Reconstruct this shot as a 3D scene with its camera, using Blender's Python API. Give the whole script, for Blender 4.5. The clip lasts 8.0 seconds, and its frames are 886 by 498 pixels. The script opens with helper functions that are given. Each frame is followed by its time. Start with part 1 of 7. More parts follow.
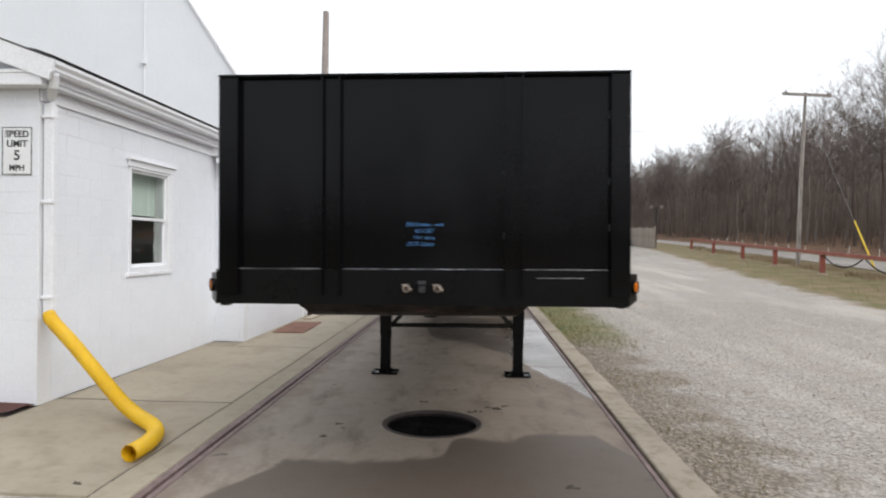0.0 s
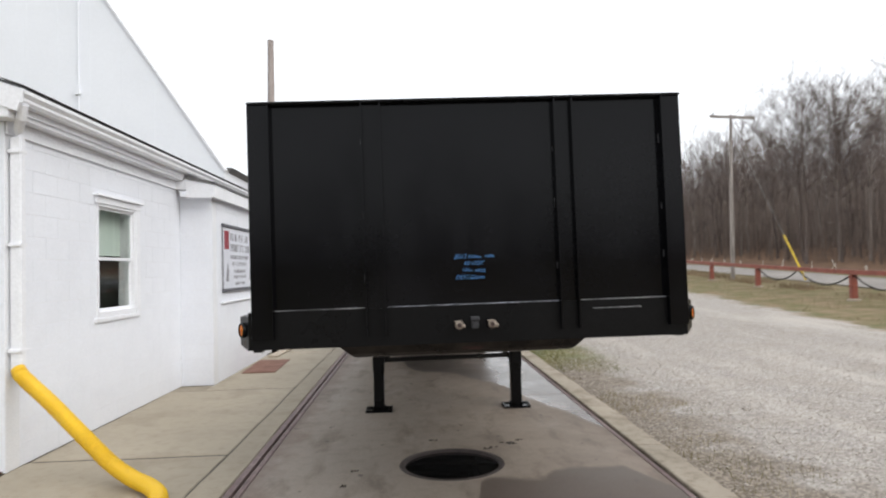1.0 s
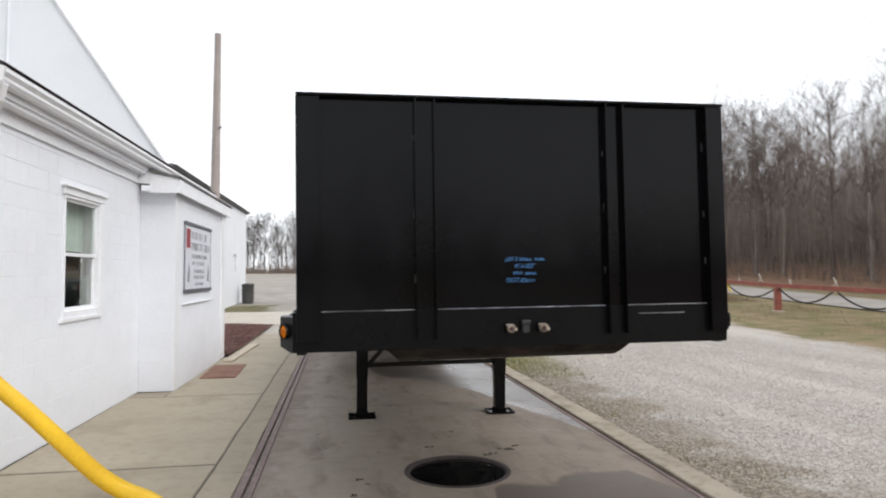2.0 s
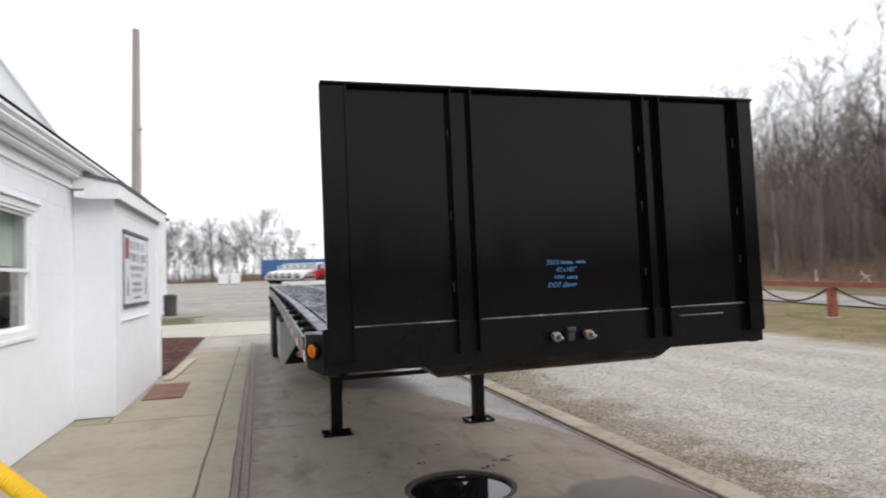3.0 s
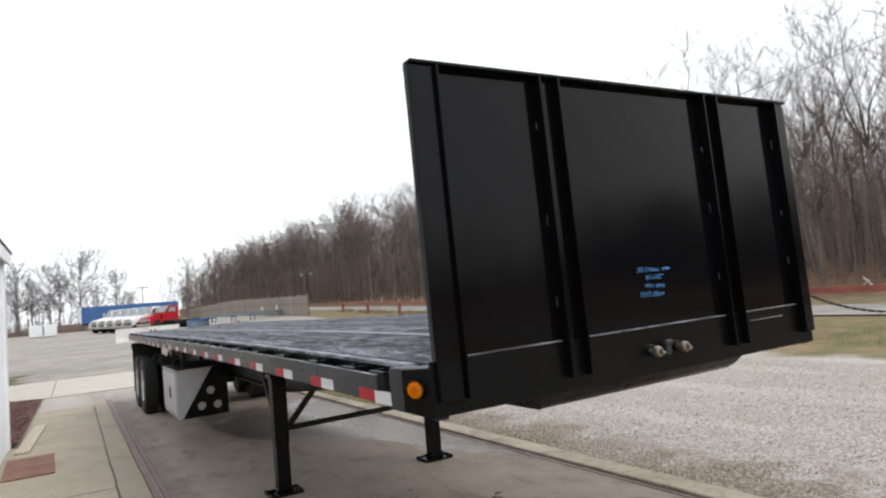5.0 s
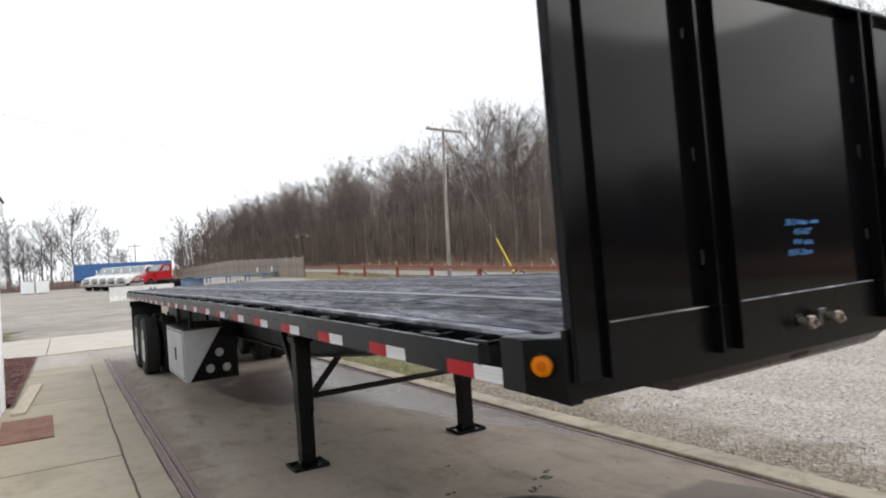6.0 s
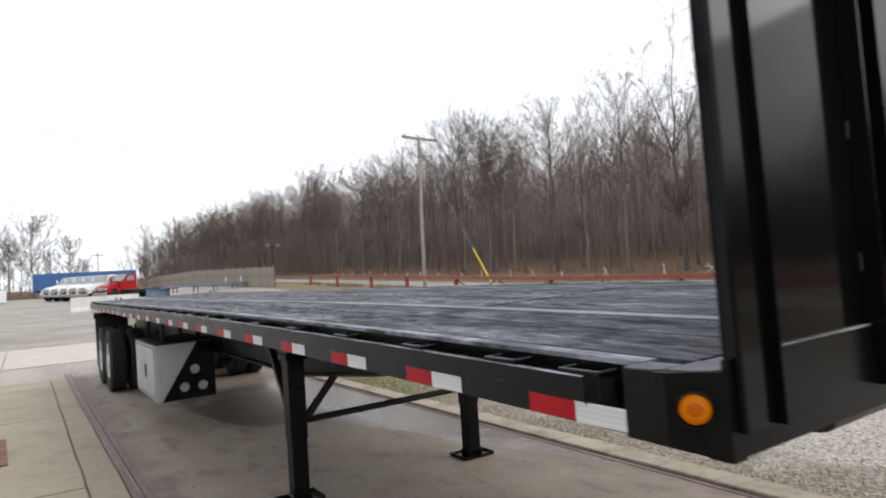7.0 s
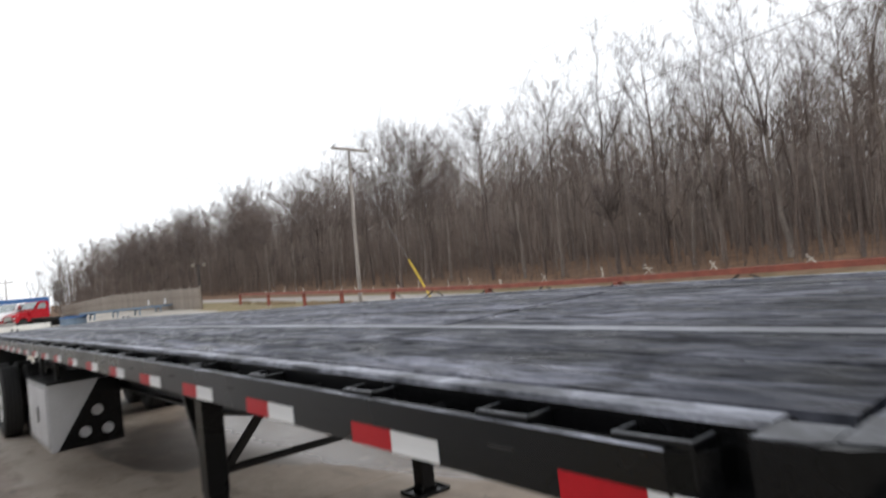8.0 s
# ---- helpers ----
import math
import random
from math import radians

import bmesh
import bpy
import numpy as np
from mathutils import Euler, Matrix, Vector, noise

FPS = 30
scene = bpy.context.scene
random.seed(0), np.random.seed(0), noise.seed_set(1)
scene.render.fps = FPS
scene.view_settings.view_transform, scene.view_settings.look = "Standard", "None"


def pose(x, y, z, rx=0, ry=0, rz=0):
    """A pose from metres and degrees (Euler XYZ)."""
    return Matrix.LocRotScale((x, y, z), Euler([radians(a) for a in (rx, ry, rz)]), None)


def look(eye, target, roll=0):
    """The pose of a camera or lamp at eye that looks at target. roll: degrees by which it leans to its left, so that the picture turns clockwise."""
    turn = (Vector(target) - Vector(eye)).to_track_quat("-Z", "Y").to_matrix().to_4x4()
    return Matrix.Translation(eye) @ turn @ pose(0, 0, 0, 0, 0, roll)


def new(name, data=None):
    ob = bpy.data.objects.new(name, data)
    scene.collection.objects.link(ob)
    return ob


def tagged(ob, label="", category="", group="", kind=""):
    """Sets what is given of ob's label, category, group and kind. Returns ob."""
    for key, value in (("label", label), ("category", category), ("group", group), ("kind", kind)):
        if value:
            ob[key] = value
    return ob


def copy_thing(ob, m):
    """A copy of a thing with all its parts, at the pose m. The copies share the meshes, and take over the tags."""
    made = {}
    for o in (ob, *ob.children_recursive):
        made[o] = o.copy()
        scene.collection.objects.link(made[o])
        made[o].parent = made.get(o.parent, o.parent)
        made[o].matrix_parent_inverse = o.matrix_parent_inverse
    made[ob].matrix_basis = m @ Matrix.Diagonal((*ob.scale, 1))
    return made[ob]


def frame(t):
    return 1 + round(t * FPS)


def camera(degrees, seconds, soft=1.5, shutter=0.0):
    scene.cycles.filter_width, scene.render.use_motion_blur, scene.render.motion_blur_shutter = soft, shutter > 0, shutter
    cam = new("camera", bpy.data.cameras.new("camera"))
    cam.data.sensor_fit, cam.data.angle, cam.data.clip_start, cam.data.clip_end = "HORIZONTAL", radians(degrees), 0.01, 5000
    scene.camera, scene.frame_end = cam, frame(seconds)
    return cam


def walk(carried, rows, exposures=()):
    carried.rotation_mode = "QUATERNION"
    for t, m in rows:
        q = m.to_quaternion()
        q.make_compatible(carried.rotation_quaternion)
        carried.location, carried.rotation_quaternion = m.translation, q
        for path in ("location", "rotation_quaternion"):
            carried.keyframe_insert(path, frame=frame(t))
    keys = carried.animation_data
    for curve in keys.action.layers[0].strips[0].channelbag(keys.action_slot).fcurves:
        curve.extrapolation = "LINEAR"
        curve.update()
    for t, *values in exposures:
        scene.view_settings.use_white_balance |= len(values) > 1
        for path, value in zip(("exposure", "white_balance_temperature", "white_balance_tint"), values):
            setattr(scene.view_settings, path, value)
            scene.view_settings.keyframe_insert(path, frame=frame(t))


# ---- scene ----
cam = camera(69.7, 8.0, soft=2.0, shutter=0.6)
PATH = [
    (0, (0.359, -3.769, 1.577), (0.242, -1.773, 1.559), 0.8),
    (0.5, (0.016, -3.723, 1.581), (-0.059, -1.724, 1.606), 0.7),
    (1, (-0.292, -3.567, 1.619), (-0.21, -1.57, 1.682), -1.4),
    (1.2, (-0.41, -3.539, 1.607), (-0.276, -1.545, 1.683), 0.0),
    (2.3, (-1.141, -3.302, 1.602), (-0.762, -1.34, 1.683), -2.0),
    (2.5, (-1.247, -3.19, 1.612), (-0.811, -1.241, 1.707), -3.1),
    (3, (-1.481, -3.01, 1.631), (-0.937, -1.088, 1.718), -1.8),
    (3.5, (-1.78, -2.874, 1.639), (-1.005, -1.035, 1.76), -3.3),
    (4, (-1.982, -2.656, 1.615), (-1.205, -0.815, 1.711), -1.9),
    (4.2, (-2.041, -2.52, 1.589), (-1.247, -0.687, 1.677), -3.8),
    (5.3, (-2.421, -1.943, 1.636), (-1.392, -0.238, 1.814), -4.9),
    (5.5, (-2.436, -1.775, 1.627), (-1.41, -0.058, 1.655), -3.8),
    (6, (-2.424, -1.426, 1.613), (-1.409, 0.297, 1.664), -3.9),
    (6.5, (-2.401, -1.162, 1.613), (-1.369, 0.551, 1.616), -4.4),
    (7, (-2.418, -0.821, 1.621), (-1.323, 0.851, 1.698), -3.8),
    (7.5, (-2.332, -0.537, 1.621), (-1.148, 1.075, 1.627), -5.8),
    (8, (-2.095, -0.225, 1.623), (-0.831, 1.322, 1.719), -6.2),
]
walk(cam, [(t, look(eye, target, roll)) for t, eye, target, roll in PATH], exposures=((0.0, 0.43), (0.6, 0.51), (1.2, 0.58), (8.0, 0.58)))

# ---- sky, sun, exposure ----
SUN_UP, SUN_TURN = radians(40), radians(124)
world = bpy.data.worlds.new("overcast_sky")
scene.world = world
world.use_nodes = True
wt = world.node_tree
sky = wt.nodes.new("ShaderNodeTexSky")
sky.sky_type, sky.sun_disc = "NISHITA", False
sky.sun_elevation, sky.sun_rotation = SUN_UP, SUN_TURN
sky.air_density, sky.dust_density, sky.ozone_density = 1.0, 4.0, 1.0
cloud = wt.nodes.new("ShaderNodeMix")
cloud.data_type = "RGBA"
cloud.inputs["Factor"].default_value = 0.86
cloud.inputs["B"].default_value = (9.2, 9.45, 9.8, 1)
wt.links.new(sky.outputs["Color"], cloud.inputs["A"])
wt.links.new(cloud.outputs["Result"], wt.nodes["Background"].inputs["Color"])
wt.nodes["Background"].inputs["Strength"].default_value = 0.1

sun_data = bpy.data.lights.new("sun", "SUN")
sun_data.energy, sun_data.angle, sun_data.color = 0.95, radians(45), (1.0, 0.98, 0.95)
sun = new("sun", sun_data)
sun.matrix_world = look((0, 0, 60), (60 * math.sin(SUN_TURN) / -math.tan(SUN_UP), -60 * math.cos(SUN_TURN) / math.tan(SUN_UP), 0))


# ---- materials ----
def shader(name):
    m = bpy.data.materials.new(name)
    m.use_nodes = True
    return m, m.node_tree, m.node_tree.nodes["Principled BSDF"]


def place_of(t, stretch=(1, 1, 1), space="Object"):
    c = t.nodes.new("ShaderNodeTexCoord") if space == "Object" else t.nodes.new("ShaderNodeNewGeometry")
    mp = t.nodes.new("ShaderNodeMapping")
    mp.inputs["Scale"].default_value = stretch
    t.links.new(c.outputs["Object" if space == "Object" else "Position"], mp.inputs["Vector"])
    return mp.outputs["Vector"]


def noise_of(t, vec, scale, detail=4, rough=0.55, distort=0.0):
    n = t.nodes.new("ShaderNodeTexNoise")
    n.inputs["Scale"].default_value, n.inputs["Detail"].default_value = scale, detail
    n.inputs["Roughness"].default_value, n.inputs["Distortion"].default_value = rough, distort
    t.links.new(vec, n.inputs["Vector"])
    return n.outputs["Fac"]


def spread(t, fac, lo, hi, a=0.0, b=1.0, smooth=False):
    n = t.nodes.new("ShaderNodeMapRange")
    n.interpolation_type = "SMOOTHSTEP" if smooth else "LINEAR"
    for key, v in zip(("From Min", "From Max", "To Min", "To Max"), (lo, hi, a, b)):
        n.inputs[key].default_value = v
    t.links.new(fac, n.inputs["Value"])
    return n.outputs["Result"]


def sums(t, op, a, b=None):
    n = t.nodes.new("ShaderNodeMath")
    n.operation = op
    for i, v in enumerate((a, b)):
        if v is None:
            continue
        if isinstance(v, (int, float)):
            n.inputs[i].default_value = v
        else:
            t.links.new(v, n.inputs[i])
    return n.outputs[0]


def blend(t, fac, a, b, kind="MIX"):
    n = t.nodes.new("ShaderNodeMix")
    n.data_type, n.blend_type = "RGBA", kind
    if isinstance(fac, (int, float)):
        n.inputs["Factor"].default_value = fac
    else:
        t.links.new(fac, n.inputs["Factor"])
    for key, v in (("A", a), ("B", b)):
        if isinstance(v, tuple):
            n.inputs[key].default_value = (*v, 1)
        else:
            t.links.new(v, n.inputs[key])
    return n.outputs["Result"]


def relief(t, p, height, strength, distance):
    n = t.nodes.new("ShaderNodeBump")
    n.inputs["Strength"].default_value, n.inputs["Distance"].default_value = strength, distance
    t.links.new(height, n.inputs["Height"])
    t.links.new(n.outputs["Normal"], p.inputs["Normal"])


def surface(name, a, b, rough=(0.5, 0.7), big=1.5, fine=30, metal=0.0, bump=0.2, depth=0.004, stretch=(1, 1, 1), vary=0.0, space="Object", spec=0.5, grain=0.25):
    """A plain weathered surface: two colours at a large scale, grain at a fine one."""
    m, t, p = shader(name)
    v = place_of(t, stretch, space)
    n1, n2 = noise_of(t, v, big, 5, 0.6), noise_of(t, v, fine, 3, 0.6)
    c = blend(t, spread(t, n1, 0.35, 0.65), a, b)
    g = spread(t, n2, 0.3, 0.7, 1 - grain, 1 + grain)
    if vary:
        o = t.nodes.new("ShaderNodeObjectInfo")
        g = sums(t, "MULTIPLY", g, spread(t, o.outputs["Random"], 0, 1, 1 - vary, 1 + vary))
    hue = t.nodes.new("ShaderNodeHueSaturation")
    t.links.new(c, hue.inputs["Color"])
    t.links.new(g, hue.inputs["Value"])
    t.links.new(hue.outputs["Color"], p.inputs["Base Color"])
    t.links.new(spread(t, n1, 0.3, 0.7, *rough), p.inputs["Roughness"])
    p.inputs["Metallic"].default_value = metal
    p.inputs["Specular IOR Level"].default_value = spec
    if bump:
        relief(t, p, n2, bump, depth)
    return m


def zone(t, pos, axis, edge, width, noise=None, wobble=0.0):
    """1 beyond an edge along one axis, with a wandering border."""
    s = t.nodes.new("ShaderNodeSeparateXYZ")
    t.links.new(pos, s.inputs[0])
    v = s.outputs[axis]
    if noise is not None:
        v = sums(t, "ADD", v, spread(t, noise, 0, 1, -wobble, wobble))
    return spread(t, v, edge - width / 2, edge + width / 2, smooth=True)


BLACK = surface("black_enamel", (0.0035, 0.0035, 0.0038), (0.006, 0.006, 0.0064), (0.22, 0.34), 0.8, 60, bump=0.05, depth=0.001, spec=0.15)
BLACK_PANEL = surface("black_panel_enamel", (0.0030, 0.0030, 0.0038), (0.0042, 0.0042, 0.0052), (0.075, 0.105), 0.6, 45, bump=0.012, depth=0.001, grain=0.12, spec=0.16)
BLACK_FRAME = surface("black_chassis_paint", (0.006, 0.006, 0.006), (0.014, 0.013, 0.012), (0.4, 0.65), 2.0, 25, bump=0.2, depth=0.002, spec=0.3)
DUSTY_BLACK = surface("dusty_black_enamel", (0.009, 0.009, 0.0105), (0.020, 0.020, 0.022), (0.26, 0.42), 1.2, 45, bump=0.12, depth=0.0015, spec=0.28, stretch=(1, 0.5, 1))
WORN_LIT_EDGE = surface("worn_grey_edge", (0.06, 0.06, 0.065), (0.30, 0.30, 0.31), (0.35, 0.6), 6, 60, metal=0.3, bump=0.1, depth=0.001)
WELD = surface("painted_weld", (0.012, 0.012, 0.013), (0.07, 0.07, 0.074), (0.3, 0.5), 30, 90, metal=0.3, bump=0.3, depth=0.001)
GREASED = surface("greased_coupler_steel", (0.014, 0.013, 0.012), (0.05, 0.044, 0.038), (0.22, 0.36), 3, 30, metal=0.6, bump=0.08, depth=0.001)
STRIP = surface("deck_metal_strip", (0.035, 0.037, 0.043), (0.27, 0.28, 0.315), (0.35, 0.55), 1.6, 40, metal=0.3, stretch=(1, 0.6, 1), bump=0.15, depth=0.001)
SCUFFED = surface("scuffed_black_edge", (0.035, 0.037, 0.044), (0.34, 0.35, 0.40), (0.4, 0.65), 9, 50, bump=0.3, depth=0.003, stretch=(1, 0.45, 1), spec=0.2, grain=0.4)
WORN_CAP = surface("worn_dark_cap", (0.028, 0.029, 0.034), (0.17, 0.175, 0.19), (0.4, 0.6), 14, 60, metal=0.2, bump=0.2, depth=0.001)
DULL_EDGE = surface("dull_worn_edge", (0.03, 0.031, 0.035), (0.20, 0.205, 0.225), (0.4, 0.6), 9, 60, bump=0.1, depth=0.001)
RUBBER = surface("tyre_rubber", (0.010, 0.010, 0.010), (0.017, 0.0165, 0.016), (0.7, 0.85), 4, 50, bump=0.2, depth=0.001)
# grimy rim steel, darkened in colour for the shade under the bed
RIM_DARK = surface("grimy_wheel_steel", (0.025, 0.024, 0.023), (0.05, 0.046, 0.042), (0.6, 0.8), 6, 40, bump=0.1, depth=0.001)
RIM = surface("white_wheel_paint", (0.62, 0.62, 0.60), (0.45, 0.44, 0.42), (0.4, 0.6), 6, 40, bump=0.05, depth=0.001)
BOX_WHITE = surface("pale_aluminium_box", (0.50, 0.50, 0.51), (0.44, 0.44, 0.45), (0.4, 0.55), 3, 40, metal=0.15, bump=0.03, depth=0.001, grain=0.04)
TAPE_RED = surface("red_reflective_tape", (0.40, 0.008, 0.016), (0.33, 0.007, 0.013), (0.3, 0.45), 8, 120, bump=0.05, depth=0.0005, grain=0.06, spec=0.15)
TAPE_WHITE = surface("white_reflective_tape", (0.62, 0.62, 0.63), (0.52, 0.52, 0.53), (0.3, 0.45), 8, 60, bump=0.05, depth=0.0005, grain=0.06, stretch=(1, 0.1, 3))
CAST = surface("cast_metal", (0.42, 0.40, 0.37), (0.25, 0.23, 0.21), (0.35, 0.55), 20, 90, metal=0.7, bump=0.3, depth=0.001)
SEAL_RUBBER = surface("dark_seal_rubber", (0.05, 0.022, 0.018), (0.03, 0.018, 0.015), (0.6, 0.8), 20, 80, bump=0)
OLD_BRASS = surface("old_dark_brass", (0.42, 0.36, 0.30), (0.11, 0.085, 0.068), (0.35, 0.6), 30, 90, metal=0.8, bump=0.3, depth=0.001)
GREY_PLASTIC = surface("grey_plastic", (0.10, 0.10, 0.11), (0.14, 0.14, 0.15), (0.5, 0.6), 10, 80, bump=0.05, depth=0.001)
DARK_PLASTIC = surface("dark_plastic", (0.020, 0.020, 0.023), (0.032, 0.032, 0.035), (0.45, 0.6), 10, 80, bump=0.05, depth=0.001)
CHALK = surface("blue_paint_marker", (0.07, 0.24, 0.58), (0.11, 0.31, 0.66), (0.5, 0.6), 40, 200, bump=0)
BLOCK = surface("white_painted_block", (0.835, 0.855, 0.90), (0.795, 0.815, 0.86), (0.45, 0.6), 1.2, 45, bump=0.2, depth=0.002, vary=0.008, grain=0.03, space="World")
MORTAR = surface("painted_mortar", (0.83, 0.84, 0.86), (0.79, 0.80, 0.82), (0.5, 0.65), 2, 60, bump=0.3, depth=0.002, grain=0.06)
TRIM_WHITE = surface("white_trim_paint", (0.87, 0.88, 0.91), (0.82, 0.83, 0.86), (0.35, 0.5), 2.5, 40, bump=0.08, depth=0.001, grain=0.06)
SHINGLE = surface("grey_asphalt_shingle", (0.09, 0.09, 0.095), (0.15, 0.145, 0.14), (0.8, 0.95), 3, 80, bump=0.5, depth=0.004, vary=0.12)
SIDING = surface("white_metal_siding", (0.83, 0.855, 0.90), (0.80, 0.825, 0.87), (0.4, 0.55), 0.6, 10, bump=0.05, depth=0.003, grain=0.015)
RUST = surface("rusted_rail_steel", (0.15, 0.098, 0.092), (0.27, 0.205, 0.195), (0.55, 0.8), 3, 40, metal=0.2, bump=0.4, depth=0.002, stretch=(1, 0.3, 1))
RING_STEEL = surface("dark_ring_steel", (0.045, 0.036, 0.033), (0.085, 0.066, 0.06), (0.5, 0.75), 6, 50, metal=0.3, bump=0.3, depth=0.002)
RUST_MAT = surface("rusty_plate", (0.23, 0.11, 0.075), (0.17, 0.08, 0.055), (0.7, 0.9), 3, 60, bump=0.4, depth=0.003)
RED_PAINT = surface("faded_red_fence_paint", (0.27, 0.072, 0.045), (0.19, 0.055, 0.04), (0.55, 0.75), 2.5, 40, bump=0.2, depth=0.002)
CHAIN = surface("dark_chain_steel", (0.03, 0.028, 0.027), (0.06, 0.05, 0.045), (0.5, 0.7), 10, 80, metal=0.5, bump=0)
PALE_WOOD = surface("bleached_stick", (0.55, 0.52, 0.46), (0.42, 0.39, 0.34), (0.7, 0.9), 6, 60, bump=0.2, depth=0.001)
PALE_BOARD = surface("pale_weathered_board", (0.42, 0.35, 0.27), (0.52, 0.45, 0.36), (0.75, 0.9), 4, 40, bump=0.3, depth=0.003, stretch=(6, 0.6, 1))
YELLOW = surface("yellow_drain_plastic", (0.80, 0.50, 0.012), (0.72, 0.43, 0.01), (0.35, 0.5), 3, 50, bump=0.05, depth=0.001, grain=0.08)
POLE_WOOD = surface("weathered_pole_wood", (0.30, 0.255, 0.235), (0.40, 0.35, 0.325), (0.75, 0.9), 2, 30, bump=0.4, depth=0.004, stretch=(4, 4, 0.4))
POLE_GREY = surface("grey_pole_wood", (0.15, 0.132, 0.118), (0.38, 0.34, 0.31), (0.75, 0.9), 2, 30, bump=0.4, depth=0.004, stretch=(4, 4, 0.4))
BARK = surface("grey_brown_bark", (0.081, 0.061, 0.053), (0.150, 0.118, 0.102), (0.8, 0.95), 0.35, 6, bump=0.3, depth=0.01, space="World", vary=0.2)
BARK_PALE = surface("pale_grey_bark", (0.15, 0.125, 0.108), (0.28, 0.24, 0.21), (0.8, 0.95), 0.35, 6, bump=0.3, depth=0.01, space="World")
BARK_FAR = surface("hazy_grey_bark", (0.075, 0.063, 0.058), (0.125, 0.108, 0.101), (0.85, 0.95), 0.3, 5, bump=0.2, depth=0.01, space="World")
BRUSH = surface("dry_brush_stems", (0.120, 0.088, 0.072), (0.190, 0.146, 0.120), (0.85, 0.95), 0.4, 5, bump=0, space="World")
DRY_GRASS = surface("dry_grass_blades", (0.31, 0.245, 0.135), (0.175, 0.158, 0.07), (0.7, 0.9), 0.5, 4, bump=0, space="World")
GREEN_GRASS = surface("winter_green_grass", (0.12, 0.14, 0.035), (0.24, 0.21, 0.09), (0.7, 0.9), 0.9, 4, bump=0, space="World")
DRY_WEED = surface("dead_weed_stalks", (0.30, 0.225, 0.14), (0.17, 0.125, 0.075), (0.8, 0.95), 0.5, 4, bump=0, space="World")
PEBBLE = surface("gravel_stones", (0.58, 0.53, 0.475), (0.36, 0.315, 0.27), (0.75, 0.9), 25, 90, bump=0.2, depth=0.002, space="World", grain=0.35)
BLUE_PAINT = surface("faded_blue_paint", (0.028, 0.10, 0.27), (0.04, 0.125, 0.31), (0.4, 0.6), 0.6, 10, bump=0.1, depth=0.01)
BLUE_STEEL = surface("dull_blue_steel", (0.10, 0.16, 0.23), (0.17, 0.22, 0.28), (0.5, 0.7), 2, 20, bump=0.1, depth=0.003)
TRUCK_RED = surface("red_truck_paint", (0.38, 0.012, 0.02), (0.32, 0.010, 0.018), (0.2, 0.3), 1, 20, bump=0)
TRUCK_WHITE = surface("white_truck_paint", (0.78, 0.79, 0.80), (0.70, 0.71, 0.72), (0.2, 0.35), 1, 20, bump=0)
BARRIER = surface("white_barrier_concrete", (0.70, 0.69, 0.66), (0.58, 0.57, 0.54), (0.7, 0.9), 1.0, 14, bump=0.3, depth=0.01, vary=0.05)
FENCE_WOOD = surface("grey_weathered_boards", (0.22, 0.18, 0.148), (0.32, 0.275, 0.235), (0.8, 0.95), 1.2, 12, bump=0.3, depth=0.01, vary=0.15)
DARK_BIN = surface("dark_bin_plastic", (0.03, 0.03, 0.032), (0.06, 0.055, 0.05), (0.5, 0.7), 3, 30, bump=0)
DIRT = surface("damp_dirt", (0.045, 0.037, 0.03), (0.08, 0.066, 0.05), (0.6, 0.9), 30, 120, bump=0.5, depth=0.003)
SIGN_WHITE = surface("sign_white_enamel", (0.86, 0.87, 0.88), (0.80, 0.81, 0.82), (0.35, 0.5), 4, 60, bump=0, grain=0.04)
SIGN_BLUISH = surface("sign_bluish_white", (0.74, 0.76, 0.82), (0.68, 0.70, 0.76), (0.35, 0.5), 4, 60, bump=0, grain=0.04)
SIGN_FRAME = surface("sign_dark_frame", (0.085, 0.085, 0.10), (0.12, 0.12, 0.135), (0.45, 0.6), 6, 60, bump=0)
SIGN_BLACK = surface("sign_black_ink", (0.02, 0.02, 0.022), (0.03, 0.03, 0.03), (0.45, 0.6), 6, 60, bump=0)
SIGN_GREY = surface("sign_grey_ink", (0.20, 0.20, 0.22), (0.26, 0.26, 0.28), (0.45, 0.6), 6, 60, bump=0)
SIGN_RED = surface("sign_dark_red_ink", (0.30, 0.03, 0.045), (0.25, 0.025, 0.04), (0.45, 0.6), 6, 60, bump=0)
ROOM_WALL = surface("office_wall_paint", (0.80, 0.83, 0.78), (0.74, 0.77, 0.72), (0.6, 0.8), 2, 30, bump=0)
CURTAIN = surface("green_grey_blind", (0.62, 0.70, 0.65), (0.55, 0.62, 0.58), (0.7, 0.9), 3, 30, bump=0)
CABINET = surface("grey_office_cabinet", (0.30, 0.31, 0.29), (0.36, 0.37, 0.34), (0.5, 0.7), 3, 30, bump=0)
YELLOW_GUARD = surface("yellow_guy_guard", (0.70, 0.48, 0.03), (0.62, 0.42, 0.03), (0.5, 0.7), 3, 30, bump=0)
WIRE = surface("weathered_wire", (0.26, 0.26, 0.26), (0.34, 0.34, 0.33), (0.5, 0.7), 1, 10, bump=0)


def lens_material(name, col):
    m, t, p = shader(name)
    v = place_of(t)
    w = t.nodes.new("ShaderNodeTexVoronoi")
    w.inputs["Scale"].default_value = 540
    t.links.new(v, w.inputs["Vector"])
    t.links.new(blend(t, w.outputs["Distance"], col, tuple(c * 0.6 for c in col)), p.inputs["Base Color"])
    p.inputs["Roughness"].default_value = 0.28
    p.inputs["Specular IOR Level"].default_value = 0.14
    relief(t, p, w.outputs["Distance"], 0.3, 0.002)
    return m


